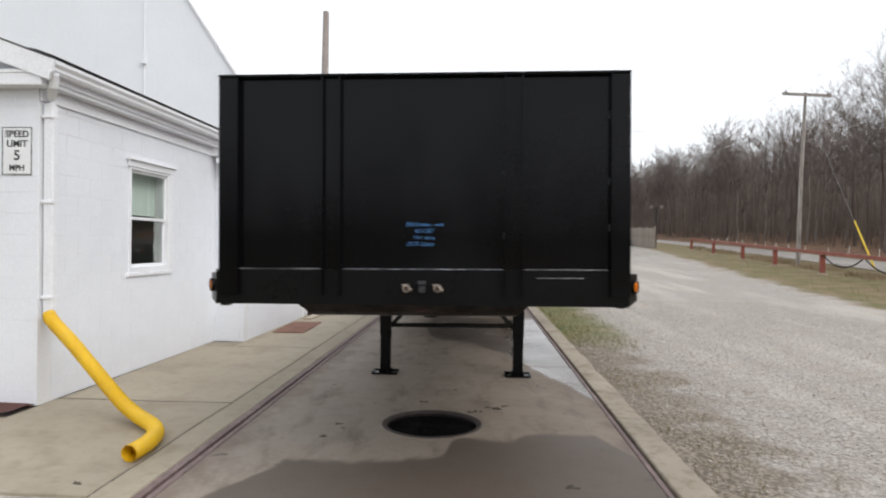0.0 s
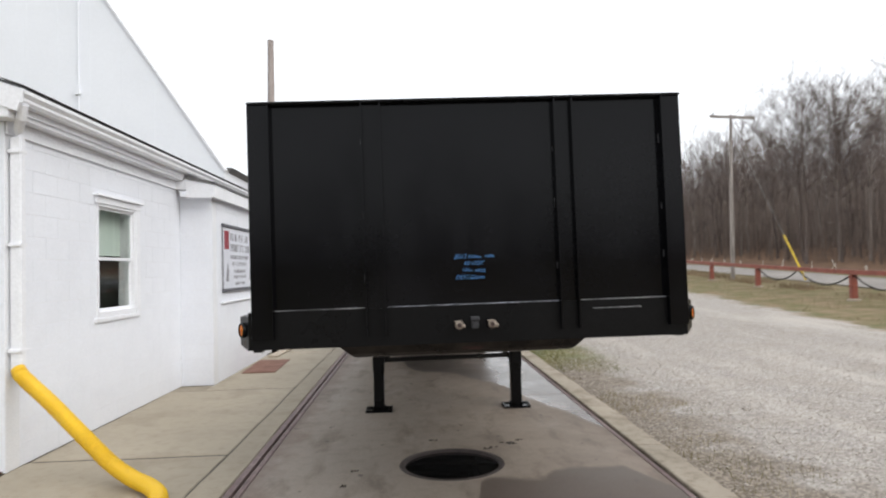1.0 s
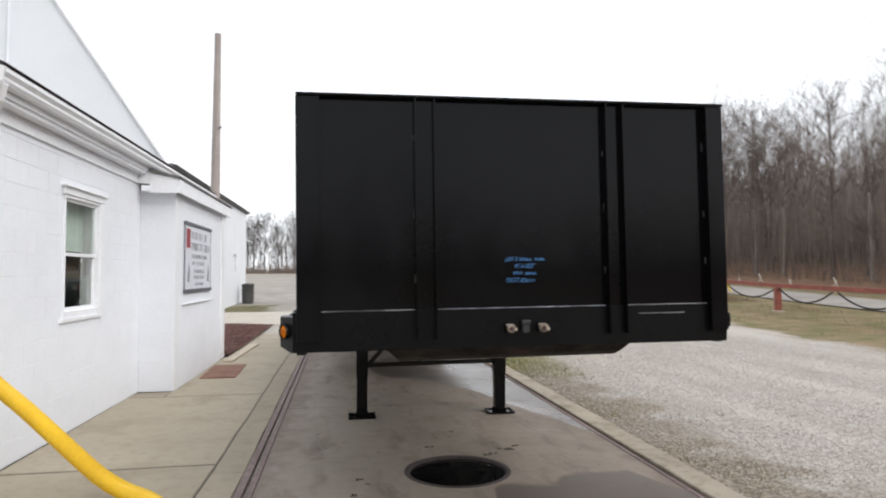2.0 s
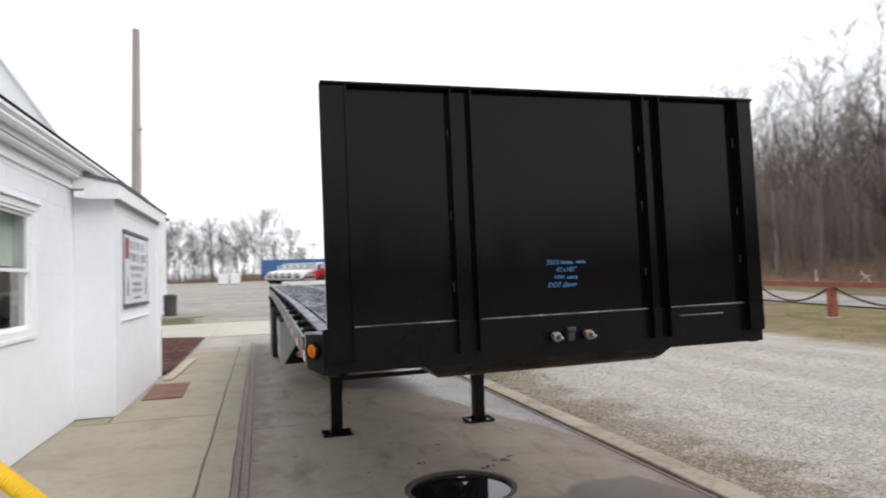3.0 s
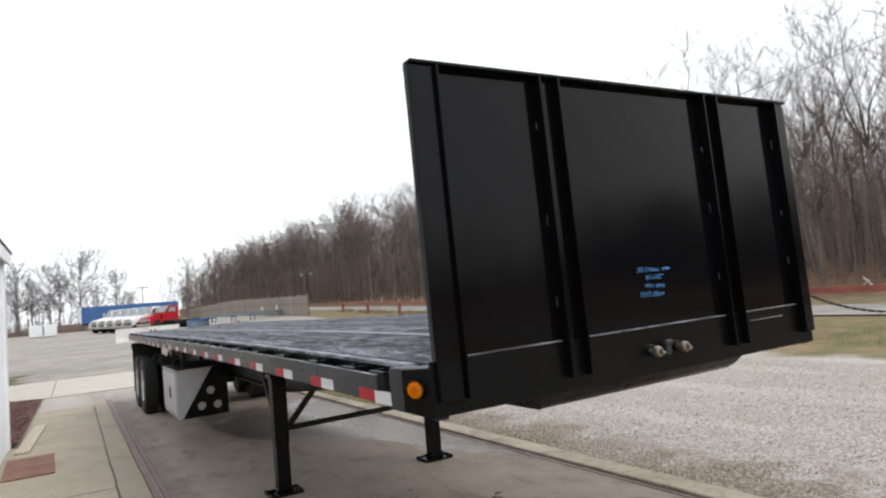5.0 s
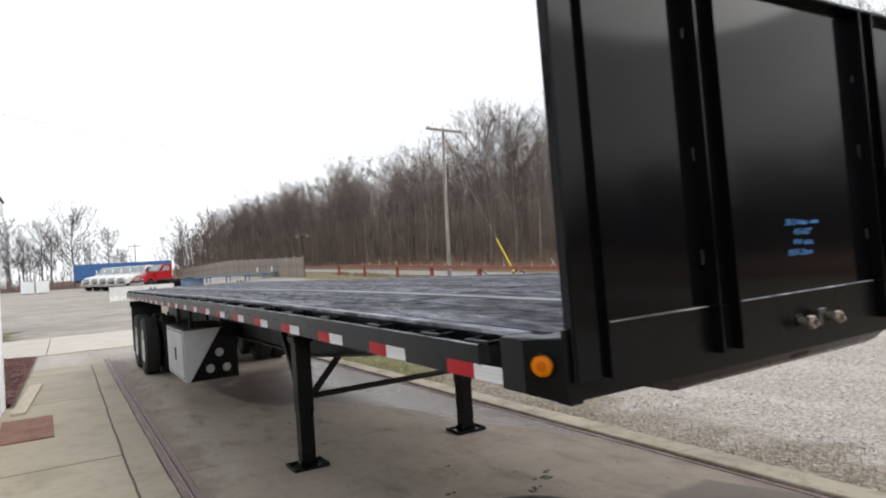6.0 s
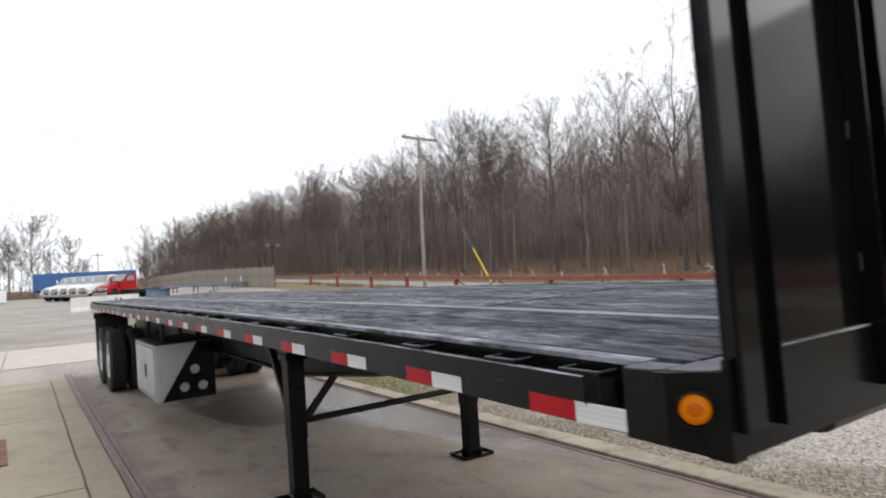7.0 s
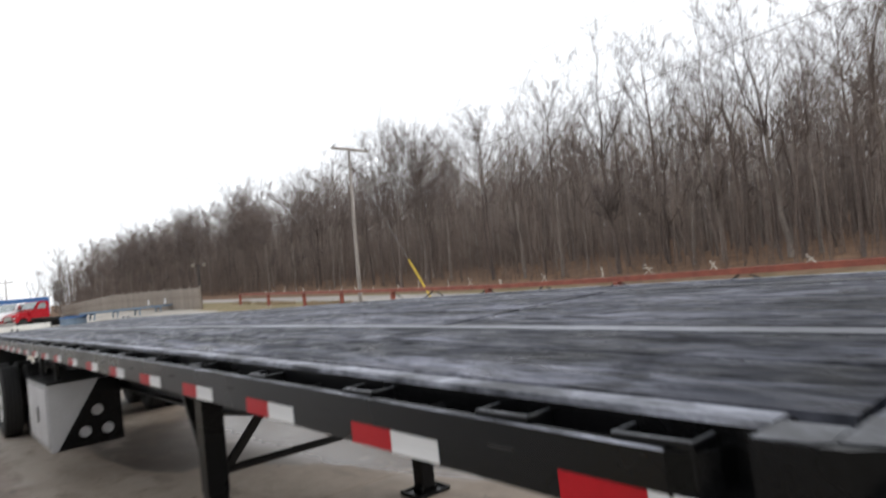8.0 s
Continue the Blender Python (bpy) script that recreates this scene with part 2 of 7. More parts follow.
AMBER = lens_material("amber_lens", (0.76, 0.205, 0.0008))
AMBER_DARK = lens_material("amber_lens_core", (0.58, 0.12, 0.001))
RED_LENS = lens_material("red_lens", (0.5, 0.02, 0.02))
LAMP_GLASS = lens_material("clear_lamp_lens", (0.7, 0.7, 0.68))


def glass_material(name, tint):
    m, t, p = shader(name)
    p.inputs["Base Color"].default_value = (*tint, 1)
    p.inputs["Transmission Weight"].default_value = 1.0
    p.inputs["IOR"].default_value = 1.45
    t.links.new(spread(t, noise_of(t, place_of(t), 3, 2), 0.3, 0.7, 0.0, 0.02), p.inputs["Roughness"])
    return m


GLASS = glass_material("window_glass", (0.93, 0.97, 0.94))
# the pale base colour stands in for sky mirrored in the glass
CAB_GLASS = surface("pale_cab_glass", (0.20, 0.23, 0.23), (0.28, 0.31, 0.31), (0.05, 0.1), 2, 10, bump=0)


def water_material():
    m, t, p = shader("standing_water")
    v = place_of(t)
    p.inputs["Base Color"].default_value = (0.008, 0.008, 0.008, 1)
    p.inputs["IOR"].default_value = 1.33
    p.inputs["Specular IOR Level"].default_value = 0.9
    t.links.new(spread(t, noise_of(t, v, 6, 2), 0.3, 0.7, 0.0, 0.03), p.inputs["Roughness"])
    relief(t, p, noise_of(t, v, 9, 2), 0.02, 0.002)
    return m


WATER = water_material()


def contour(t, x, *pts):
    """A height read off a smooth line through pairs of place and height."""
    n = t.nodes.new("ShaderNodeFloatCurve")
    line = n.mapping.curves[0]
    while len(line.points) < len(pts):
        line.points.new(0.5, 0.5)
    for q, (px, py) in zip(line.points, pts):
        q.location = ((px + 2) / 4, py / 12)
        q.handle_type = "AUTO_CLAMPED"
    n.mapping.update()
    t.links.new(spread(t, x, -2, 2, 0, 1), n.inputs["Value"])
    return sums(t, "MULTIPLY", n.outputs["Value"], 12.0)


def scale_concrete():
    """Worn concrete of the weighbridge, with wet patches that darken and gloss it."""
    m, t, p = shader("scale_concrete")
    v = place_of(t, space="World")
    n1, n2, n3 = noise_of(t, v, 0.9, 6, 0.62), noise_of(t, v, 38, 4, 0.6), noise_of(t, v, 1.3, 5, 0.6, 0.15)
    s = t.nodes.new("ShaderNodeSeparateXYZ")
    t.links.new(v, s.inputs[0])
    x, y = s.outputs[0], s.outputs[1]
    dry = blend(t, spread(t, n1, 0.32, 0.68), (0.258, 0.205, 0.160), (0.345, 0.284, 0.230))
    dry = blend(t, spread(t, noise_of(t, v, 0.8, 3, 0.5), 0.60, 0.72, 0, 0.30), dry, (0.26, 0.18, 0.10))
    dry = blend(t, spread(t, n3, 0.46, 0.72, 0, 0.55), dry, (0.155, 0.126, 0.100))
    wob = noise_of(t, v, 2.2, 5, 0.6, 0.3)
    # the puddle at the approach: its border swings over the platform
    brink = contour(t, x, (-1.25, 0.2), (-1.02, 0.68), (-0.5, 0.79), (-0.1, 0.85), (0.1, 0.98), (0.16, 1.28), (0.35, 1.42), (0.58, 1.29), (0.77, 1.48), (0.95, 1.62), (1.31, 1.58), (1.5, 1.1))
    brink = sums(t, "ADD", brink, spread(t, wob, 0, 1, -0.20, 0.20))
    puddle = spread(t, sums(t, "SUBTRACT", brink, y), -0.05, 0.07, smooth=True)
    # a wet film along the far edge rail, widening under the trailer
    edge = contour(t, x, (-0.9, 10.5), (-0.55, 7.6), (-0.35, 6.75), (0.09, 6.46), (0.52, 5.8), (0.8, 5.22), (1.11, 4.1), (1.34, 3.44), (1.52, 2.8))
    edge = sums(t, "SUBTRACT", y, sums(t, "ADD", edge, spread(t, wob, 0, 1, -0.3, 0.3)))
    damp = sums(t, "MULTIPLY", spread(t, edge, -0.12, 0.14, smooth=True), spread(t, x, -0.75, -0.5, smooth=True))
    damp = sums(t, "MULTIPLY", damp, sums(t, "SUBTRACT", 1.0, spread(t, sums(t, "ADD", y, spread(t, wob, 0, 1, -0.6, 0.6)), 9.4, 10.4, smooth=True)))
    # damp and half dry ground round it
    halo = sums(t, "MULTIPLY", spread(t, edge, -1.6, 0.2, 0, 0.45, smooth=True), spread(t, x, -1.3, -0.3, smooth=True))
    spots = spread(t, noise_of(t, v, 5.5, 2, 0.5), 0.70, 0.73, 0, 0.7)
    blots = spread(t, noise_of(t, v, 1.1, 4, 0.55), 0.58, 0.72, 0, 0.35)
    wet = sums(t, "MAXIMUM", sums(t, "MAXIMUM", puddle, damp), sums(t, "MAXIMUM", blots, halo))
    # paler towards negative x, with a wandering border
    lightened = spread(t, sums(t, "ADD", x, spread(t, n3, 0, 1, -1.0, 1.0)), -0.7, 0.7, 0.55, 0.0, smooth=True)
    dry = blend(t, lightened, dry, (0.350, 0.300, 0.252))
    edgeside = spread(t, sums(t, "ADD", sums(t, "ABSOLUTE", x), spread(t, noise_of(t, v, 3.0, 5, 0.65), 0, 1, -0.35, 0.35)), 1.38, 1.62, 0, 0.6, smooth=True)
    dry = blend(t, edgeside, dry, (0.15, 0.098, 0.078))
    dry = blend(t, spread(t, noise_of(t, v, 7.5, 6, 0.7), 0.50, 0.68, 0, 0.30), dry, (0.13, 0.105, 0.085))
    c = blend(t, sums(t, "MULTIPLY", wet, 0.88), dry, (0.078, 0.055, 0.041))
    # the wet film's dark mirror of the trailer's underside, painted into its colour
    c = blend(t, sums(t, "MULTIPLY", damp, spread(t, x, 0.2, 0.9, 0.85, 0.0, smooth=True)), c, (0.045, 0.035, 0.028))
    # smears left by tyres and run-off
    smear = spread(t, noise_of(t, place_of(t, (2.6, 0.9, 1), "World"), 1.4, 4, 0.6, 0.2), 0.52, 0.68, 0, 0.6)
    c = blend(t, smear, c, (0.105, 0.080, 0.062))
    pale_patch = spread(t, noise_of(t, place_of(t, (1.2, 0.7, 1), "World"), 1.1, 5, 0.6, 0.5), 0.56, 0.70, 0, 0.5)
    c = blend(t, sums(t, "MULTIPLY", pale_patch, sums(t, "SUBTRACT", 1.0, puddle)), c, (0.40, 0.355, 0.31))
    c = blend(t, spots, c, (0.06, 0.05, 0.045))
    c = blend(t, spread(t, n2, 0.3, 0.7, 0, 0.3), c, (0.15, 0.125, 0.10))
    t.links.new(c, p.inputs["Base Color"])
    t.links.new(sums(t, "SUBTRACT", spread(t, n1, 0.3, 0.7, 0.62, 0.80), sums(t, "MAXIMUM", sums(t, "MULTIPLY", puddle, 0.12), sums(t, "MULTIPLY", sums(t, "MULTIPLY", damp, spread(t, x, 0.3, 1.0, 0.25, 1.0, smooth=True)), 0.50))), p.inputs["Roughness"])
    relief(t, p, n2, 0.18, 0.003)
    return m


SCALE_CONCRETE = scale_concrete()


def walk_concrete(name, a, b, stain, much=0.55):
    m, t, p = shader(name)
    v = place_of(t, space="World")
    n1, n2, n3 = noise_of(t, v, 0.7, 6, 0.62), noise_of(t, v, 55, 4, 0.6), noise_of(t, v, 1.6, 6, 0.62, 0.2)
    c = blend(t, spread(t, n1, 0.32, 0.68), a, b)
    c = blend(t, spread(t, n3, 0.50, 0.74, 0, much), c, stain)
    c = blend(t, spread(t, noise_of(t, v, 9.0, 6, 0.7), 0.50, 0.70, 0, much * 0.7), c, stain)
    w = t.nodes.new("ShaderNodeTexVoronoi")
    w.inputs["Scale"].default_value = 90
    t.links.new(v, w.inputs["Vector"])
    c = blend(t, spread(t, w.outputs["Distance"], 0.0, 0.35, 0.35, 0.0), c, stain)
    o = t.nodes.new("ShaderNodeObjectInfo")
    hue = t.nodes.new("ShaderNodeHueSaturation")
    t.links.new(c, hue.inputs["Color"])
    t.links.new(spread(t, o.outputs["Random"], 0, 1, 0.92, 1.06), hue.inputs["Value"])
    t.links.new(hue.outputs["Color"], p.inputs["Base Color"])
    t.links.new(spread(t, n1, 0.3, 0.7, 0.72, 0.9), p.inputs["Roughness"])
    relief(t, p, n2, 0.25, 0.003)
    return m


WALK_CONCRETE = walk_concrete("walk_concrete", (0.325, 0.280, 0.210), (0.405, 0.352, 0.270), (0.20, 0.162, 0.112))
KERB_CONCRETE = walk_concrete("kerb_concrete", (0.30, 0.255, 0.195), (0.40, 0.345, 0.275), (0.15, 0.118, 0.075), 0.95)
APRON_CONCRETE = walk_concrete("apron_concrete", (0.47, 0.43, 0.37), (0.53, 0.49, 0.43), (0.36, 0.33, 0.28))


def ground_material():
    """Gravel drive, yard, grass verge and leaf litter on one sheet, with ragged borders."""
    m, t, p = shader("ground_cover")
    v = place_of(t, space="World")
    wob, n1, n2 = noise_of(t, v, 0.35, 6, 0.65), noise_of(t, v, 1.1, 6, 0.65), noise_of(t, v, 70, 3, 0.6)
    w = t.nodes.new("ShaderNodeTexVoronoi")
    w.inputs["Scale"].default_value = 46
    t.links.new(v, w.inputs["Vector"])
    hue = t.nodes.new("ShaderNodeSeparateColor")
    t.links.new(w.outputs["Color"], hue.inputs["Color"])
    gravel = blend(t, spread(t, hue.outputs[0], 0.0, 1.0), (0.195, 0.174, 0.157), (0.52, 0.482, 0.44))
    gravel = blend(t, spread(t, noise_of(t, v, 95, 2, 0.6), 0.52, 0.70, 0, 0.6), gravel, (0.17, 0.15, 0.132))
    gravel = blend(t, spread(t, n1, 0.45, 0.7, 0, 0.55), gravel, (0.31, 0.27, 0.225))
    tracks = noise_of(t, place_of(t, (0.9, 0.12, 1), "World"), 1.0, 3)
    gravel = blend(t, spread(t, tracks, 0.5, 0.68, 0, 0.5), gravel, (0.52, 0.475, 0.425))
    yard = blend(t, spread(t, n1, 0.35, 0.65), (0.26, 0.238, 0.208), (0.37, 0.342, 0.302))
    yard = blend(t, spread(t, noise_of(t, place_of(t, (0.4, 1, 1), "World"), 0.24, 5), 0.47, 0.63, 0, 0.4), yard, (0.17, 0.16, 0.155))
    grass = blend(t, spread(t, n1, 0.38, 0.62), (0.130, 0.128, 0.048), (0.275, 0.198, 0.125))
    grass = blend(t, spread(t, n2, 0.35, 0.65, 0, 0.5), grass, (0.12, 0.095, 0.05))
    litter = blend(t, spread(t, n1, 0.35, 0.65), (0.115, 0.068, 0.043), (0.215, 0.13, 0.08))
    c = blend(t, zone(t, v, 1, 19.0, 2.0, wob, 1.0), gravel, yard)
    c = blend(t, sums(t, "MULTIPLY", zone(t, v, 0, 3.0, 2.0, wob, 1.2), sums(t, "SUBTRACT", 1.0, zone(t, v, 1, 45, 8, wob, 4))), c, gravel)
    slant = t.nodes.new("ShaderNodeVectorRotate")
    slant.rotation_type = "Z_AXIS"
    slant.inputs["Angle"].default_value = radians(7.4)
    t.links.new(v, slant.inputs["Vector"])
    verge = zone(t, slant.outputs[0], 0, 9.0, 0.8, noise_of(t, v, 0.5, 6, 0.7), 2.0)
    c = blend(t, verge, c, grass)
    # dead grass and earth along the kerb, and by the barn
    kerbside = sums(t, "MULTIPLY", sums(t, "SUBTRACT", 1.0, zone(t, v, 0, 2.62, 0.7, noise_of(t, v, 1.6, 5), 1.2)), zone(t, v, 0, 1.0, 0.2))
    c = blend(t, sums(t, "MULTIPLY", kerbside, 0.85), c, blend(t, spread(t, hue.outputs[1], 0.3, 0.8), (0.10, 0.078, 0.056), (0.30, 0.252, 0.198)))
    sward = sums(t, "MULTIPLY", zone(t, v, 1, 7.2, 2.2, n1, 1.2), sums(t, "SUBTRACT", 1.0, zone(t, v, 0, 2.9, 0.9, n1, 0.9)))
    sward = sums(t, "MULTIPLY", sward, sums(t, "MULTIPLY", zone(t, v, 0, 1.6, 0.2), sums(t, "SUBTRACT", 1.0, zone(t, v, 1, 17.5, 1.5, n1, 1.0))))
    c = blend(t, sums(t, "MULTIPLY", sward, 0.85), c, blend(t, spread(t, n1, 0.4, 0.6), (0.105, 0.118, 0.036), (0.21, 0.19, 0.085)))
    c = blend(t, zone(t, v, 0, 28.0, 2.0, wob, 2.0), c, litter)
    barnside = sums(t, "SUBTRACT", 1.0, zone(t, v, 0, -4.2, 1.0, n1, 1.6))
    barnside = sums(t, "MULTIPLY", barnside, sums(t, "SUBTRACT", 1.0, zone(t, v, 1, 27.0, 2.0, n1, 2.0)))
    c = blend(t, barnside, c, blend(t, spread(t, n1, 0.4, 0.6), (0.085, 0.082, 0.034), (0.18, 0.148, 0.08)))
    far = zone(t, v, 1, 104, 6, wob, 5)
    c = blend(t, far, c, litter)
    t.links.new(c, p.inputs["Base Color"])
    p.inputs["Roughness"].default_value = 0.9
    p.inputs["Specular IOR Level"].default_value = 0.25
    relief(t, p, n2, 0.4, 0.008)
    return m


GROUND = ground_material()
ASPHALT = surface("worn_road_asphalt", (0.225, 0.205, 0.188), (0.345, 0.315, 0.285), (0.8, 0.9), 0.35, 40, bump=0.3, depth=0.004, space="World")
MULCH_CHIP = surface("bark_chips", (0.14, 0.058, 0.045), (0.055, 0.026, 0.022), (0.8, 0.95), 9, 50, bump=0.3, depth=0.004, space="World", grain=0.4)
MULCH = surface("red_brown_mulch", (0.075, 0.032, 0.026), (0.12, 0.05, 0.038), (0.8, 0.95), 6, 60, bump=0.8, depth=0.015, space="World")


def deck_material():
    """Black-painted planks, scuffed to grey in broken streaks, with a patchy wet sheen. The grey also holds sky sheen
    in its colour.
    """
    m, t, p = shader("black_deck_planks")
    n1 = noise_of(t, place_of(t, (8, 2.0, 1), "World"), 1.5, 8, 0.70, 0.9)
    n2 = noise_of(t, place_of(t, (36, 6, 1), "World"), 1.5, 5, 0.65)
    n3 = noise_of(t, place_of(t, (1.8, 0.8, 1), "World"), 1.3, 5, 0.6)
    n4 = noise_of(t, place_of(t, (6, 1.7, 1), "World"), 1.7, 7, 0.68, 1.0)
    # wear, lightened and blued so the base colour carries the sky's sheen
    worn = sums(t, "MULTIPLY", spread(t, n1, 0.40, 0.60), spread(t, n3, 0.36, 0.56, 0.30, 1.0))
    c = blend(t, worn, (0.018, 0.019, 0.024), (0.165, 0.170, 0.205))
    c = blend(t, spread(t, n2, 0.54, 0.66, 0, 0.75), c, (0.008, 0.0085, 0.011))
    o = t.nodes.new("ShaderNodeObjectInfo")
    hue = t.nodes.new("ShaderNodeHueSaturation")
    t.links.new(c, hue.inputs["Color"])
    t.links.new(spread(t, o.outputs["Random"], 0, 1, 0.62, 1.4), hue.inputs["Value"])
    t.links.new(hue.outputs["Color"], p.inputs["Base Color"])
    t.links.new(spread(t, n4, 0.38, 0.62, 0.24, 0.85), p.inputs["Roughness"])
    p.inputs["Specular IOR Level"].default_value = 0.07
    relief(t, p, sums(t, "ADD", n4, sums(t, "MULTIPLY", n2, 0.6)), 0.7, 0.008)
    return m


DECK = deck_material()


# ---- mesh helpers ----
def box(bm, a, b, bev=0.0, seg=1):
    vs = [bm.verts.new((x, y, z)) for z in (a[2], b[2]) for y in (a[1], b[1]) for x in (a[0], b[0])]
    fs = [bm.faces.new([vs[i] for i in q]) for q in ((0, 2, 3, 1), (4, 5, 7, 6), (0, 1, 5, 4), (2, 6, 7, 3), (0, 4, 6, 2), (1, 3, 7, 5))]
    if bev:
        bmesh.ops.bevel(bm, geom=list({e for f in fs for e in f.edges}), offset=bev, segments=seg, affect="EDGES", clamp_overlap=True)
    return bm


def prism(bm, pts, axis, lo, hi):
    """A polygon of the plane across the axis, drawn out along it. pts: pairs of the other two axes, in order."""
    def at(p, h):
        return {"x": (h, p[0], p[1]), "y": (p[0], h, p[1]), "z": (p[0], p[1], h)}[axis]
    low, top = [bm.verts.new(at(p, lo)) for p in pts], [bm.verts.new(at(p, hi)) for p in pts]
    bm.faces.new(low[::-1]), bm.faces.new(top)
    for i in range(len(pts)):
        j = (i + 1) % len(pts)
        bm.faces.new((low[i], low[j], top[j], top[i]))
    return bm


def ring_of(p, d, r, n, up=(0, 0, 1)):
    d = Vector(d).normalized()
    ref = Vector(up) if abs(d.dot(Vector(up))) < 0.95 else Vector((1, 0, 0))
    u = d.cross(ref).normalized()
    v = u.cross(d)
    return [Vector(p) + r * (math.cos(2 * math.pi * i / n) * u + math.sin(2 * math.pi * i / n) * v) for i in range(n)]


def tube(bm, pts, radii, n=12, caps=True):
    pts = [Vector(p) for p in pts]
    if isinstance(radii, (int, float)):
        radii = [radii] * len(pts)
    rings = []
    for i, p in enumerate(pts):
        d = pts[min(i + 1, len(pts) - 1)] - pts[max(i - 1, 0)]
        rings.append([bm.verts.new(c) for c in ring_of(p, d, radii[i], n)])
    for a, b in zip(rings, rings[1:]):
        for i in range(n):
            j = (i + 1) % n
            bm.faces.new((a[i], a[j], b[j], b[i]))
    if caps:
        bm.faces.new(rings[0][::-1]), bm.faces.new(rings[-1])
    return bm


def beam(bm, p, q, w, h):
    """A square bar from p to q, w wide and h high."""
    p, q = Vector(p), Vector(q)
    d = (q - p).normalized()
    ref = Vector((0, 0, 1)) if abs(d.z) < 0.95 else Vector((0, 1, 0))
    u = d.cross(ref).normalized() * w / 2
    v = u.cross(d).normalized() * h / 2
    a, b = [[bm.verts.new(e + s * u + k * v) for s, k in ((-1, -1), (1, -1), (1, 1), (-1, 1))] for e in (p, q)]
    bm.faces.new(a[::-1]), bm.faces.new(b)
    for i in range(4):
        j = (i + 1) % 4
        bm.faces.new((a[i], a[j], b[j], b[i]))
    return bm


def lathe(bm, prof, n=32, centre=(0, 0, 0), axis="x", caps=True):
    """Turns a profile of (radius, height along the axis) round the axis."""
    rings = []
    for r, h in prof:
        ring = []
        for i in range(n):
            a = 2 * math.pi * i / n
            c, s = r * math.cos(a), r * math.sin(a)
            q = {"x": (h, c, s), "y": (c, h, s), "z": (c, s, h)}[axis]
            ring.append(bm.verts.new(Vector(centre) + Vector(q)))
        rings.append(ring)
    for a, b in zip(rings, rings[1:]):
        for i in range(n):
            j = (i + 1) % n
            bm.faces.new((a[i], a[j], b[j], b[i]))
    if caps:
        bm.faces.new(rings[0][::-1]), bm.faces.new(rings[-1])
    return bm


def solid(name, bm, material, smooth=False):
    bmesh.ops.recalc_face_normals(bm, faces=bm.faces)
    me = bpy.data.meshes.new(name)
    bm.to_mesh(me)
    bm.free()
    me.materials.append(material)
    if smooth:
        me.shade_smooth()
        me.set_sharp_from_angle(angle=radians(35))
    return me


def part(name, bm, material, parent, label="", smooth=False):
    ob = new(name, solid(name, bm, material, smooth))
    ob.parent = parent
    return tagged(ob, label)


def again(ob, at, parent=None):
    """One more piece on the same mesh."""
    o = new(ob.name.split(".")[0], ob.data)
    o.parent = parent or ob.parent
    o.matrix_basis = at
    return o


def thing(name, label, category, at=Matrix(), group="", kind=""):
    e = new(name)
    e.empty_display_size = 0.2
    e.matrix_basis = at
    return tagged(e, label, category, group, kind)


def single(name, bm, material, label, category, at=Matrix(), group="", kind="", smooth=False):
    ob = new(name, solid(name, bm, material, smooth))
    ob.matrix_basis = at
    return tagged(ob, label, category, group, kind)


def structure(name, bm, material, label="", smooth=False):
    return tagged(new(name, solid(name, bm, material, smooth)), label, kind="structure")


def lettering(name, words, size, material, parent, at, label="", shear=0.0, depth=0.001, thin=0.0):
    """Raised or painted letters as a mesh of their own."""
    cu = bpy.data.curves.new(name, "FONT")
    cu.body, cu.size, cu.extrude, cu.shear, cu.offset = words, size, depth, shear, thin
    cu.align_x, cu.align_y = "CENTER", "CENTER"
    tmp = bpy.data.objects.new(name, cu)
    scene.collection.objects.link(tmp)
    me = bpy.data.meshes.new_from_object(tmp.evaluated_get(bpy.context.evaluated_depsgraph_get()))
    bpy.data.objects.remove(tmp)
    bpy.data.curves.remove(cu)
    me.materials.clear()
    me.materials.append(material)
    ob = new(name, me)
    ob.parent = parent
    ob.matrix_basis = at
    return tagged(ob, label)


# ---- lie of the land ----
def step(v, a, b):
    v = min(1.0, max(0.0, (v - a) / (b - a)))
    return v * v * (3 - 2 * v)


# for negative y the edge is out of view, set by the bulkhead's reflections
WOOD_EDGE = ((-140, 100), (-30, 51), (-4, 34), (10, 31.5), (25, 32), (55, 35), (110, 33), (175, 28), (260, 8), (420, -60))
ROAD_EDGE = ((-140, 0), (-40, 11.5), (11, 17.6), (36, 20.8), (60, 22.8), (100, 24), (175, 19), (260, -2), (420, -75))


def along(table, y):
    for (y0, x0), (y1, x1) in zip(table, table[1:]):
        if y <= y1:
            return x0 + (x1 - x0) * (y - y0) / (y1 - y0)
    return table[-1][1]


def land(x, y):
    """Height of the ground: level at the scale, rising gently behind it, with a wooded bank beyond the road."""
    d = y - 16
    rise = (0.021 + 0.009 * step(x, 6, 18)) * (d + math.sqrt(d * d + 20)) / 2
    rise = min(rise, 1.95 + 1.2 * step(x, 13, 27))
    bank = max(0.0, x - along(WOOD_EDGE, y) + 4)
    # an unseen rise added behind the drive, under the trees mirrored there
    behind = 4.0 * step(-y, 48, 75)
    side = 0.12 * step(x, 9, 16)
    return rise - 0.035 + side * step(y, -30, 4) + min(bank * 0.12, 3.6 + 1.0 * math.sin(y * 0.11) + 0.5 * math.sin(y * 0.31 + 1)) + behind


# ---- ground, road, pavements ----
def sheet(name, xs, ys, lift, material, label, where=None):
    bm = bmesh.new()
    grid = [[bm.verts.new((x, y, land(x, y) + lift)) for x in xs(y)] for y in ys]
    for a, b in zip(grid, grid[1:]):
        for i in range(len(a) - 1):
            bm.faces.new((a[i], a[i + 1], b[i + 1], b[i]))
    ob = structure(name, bm, material, label, smooth=True)
    return ob


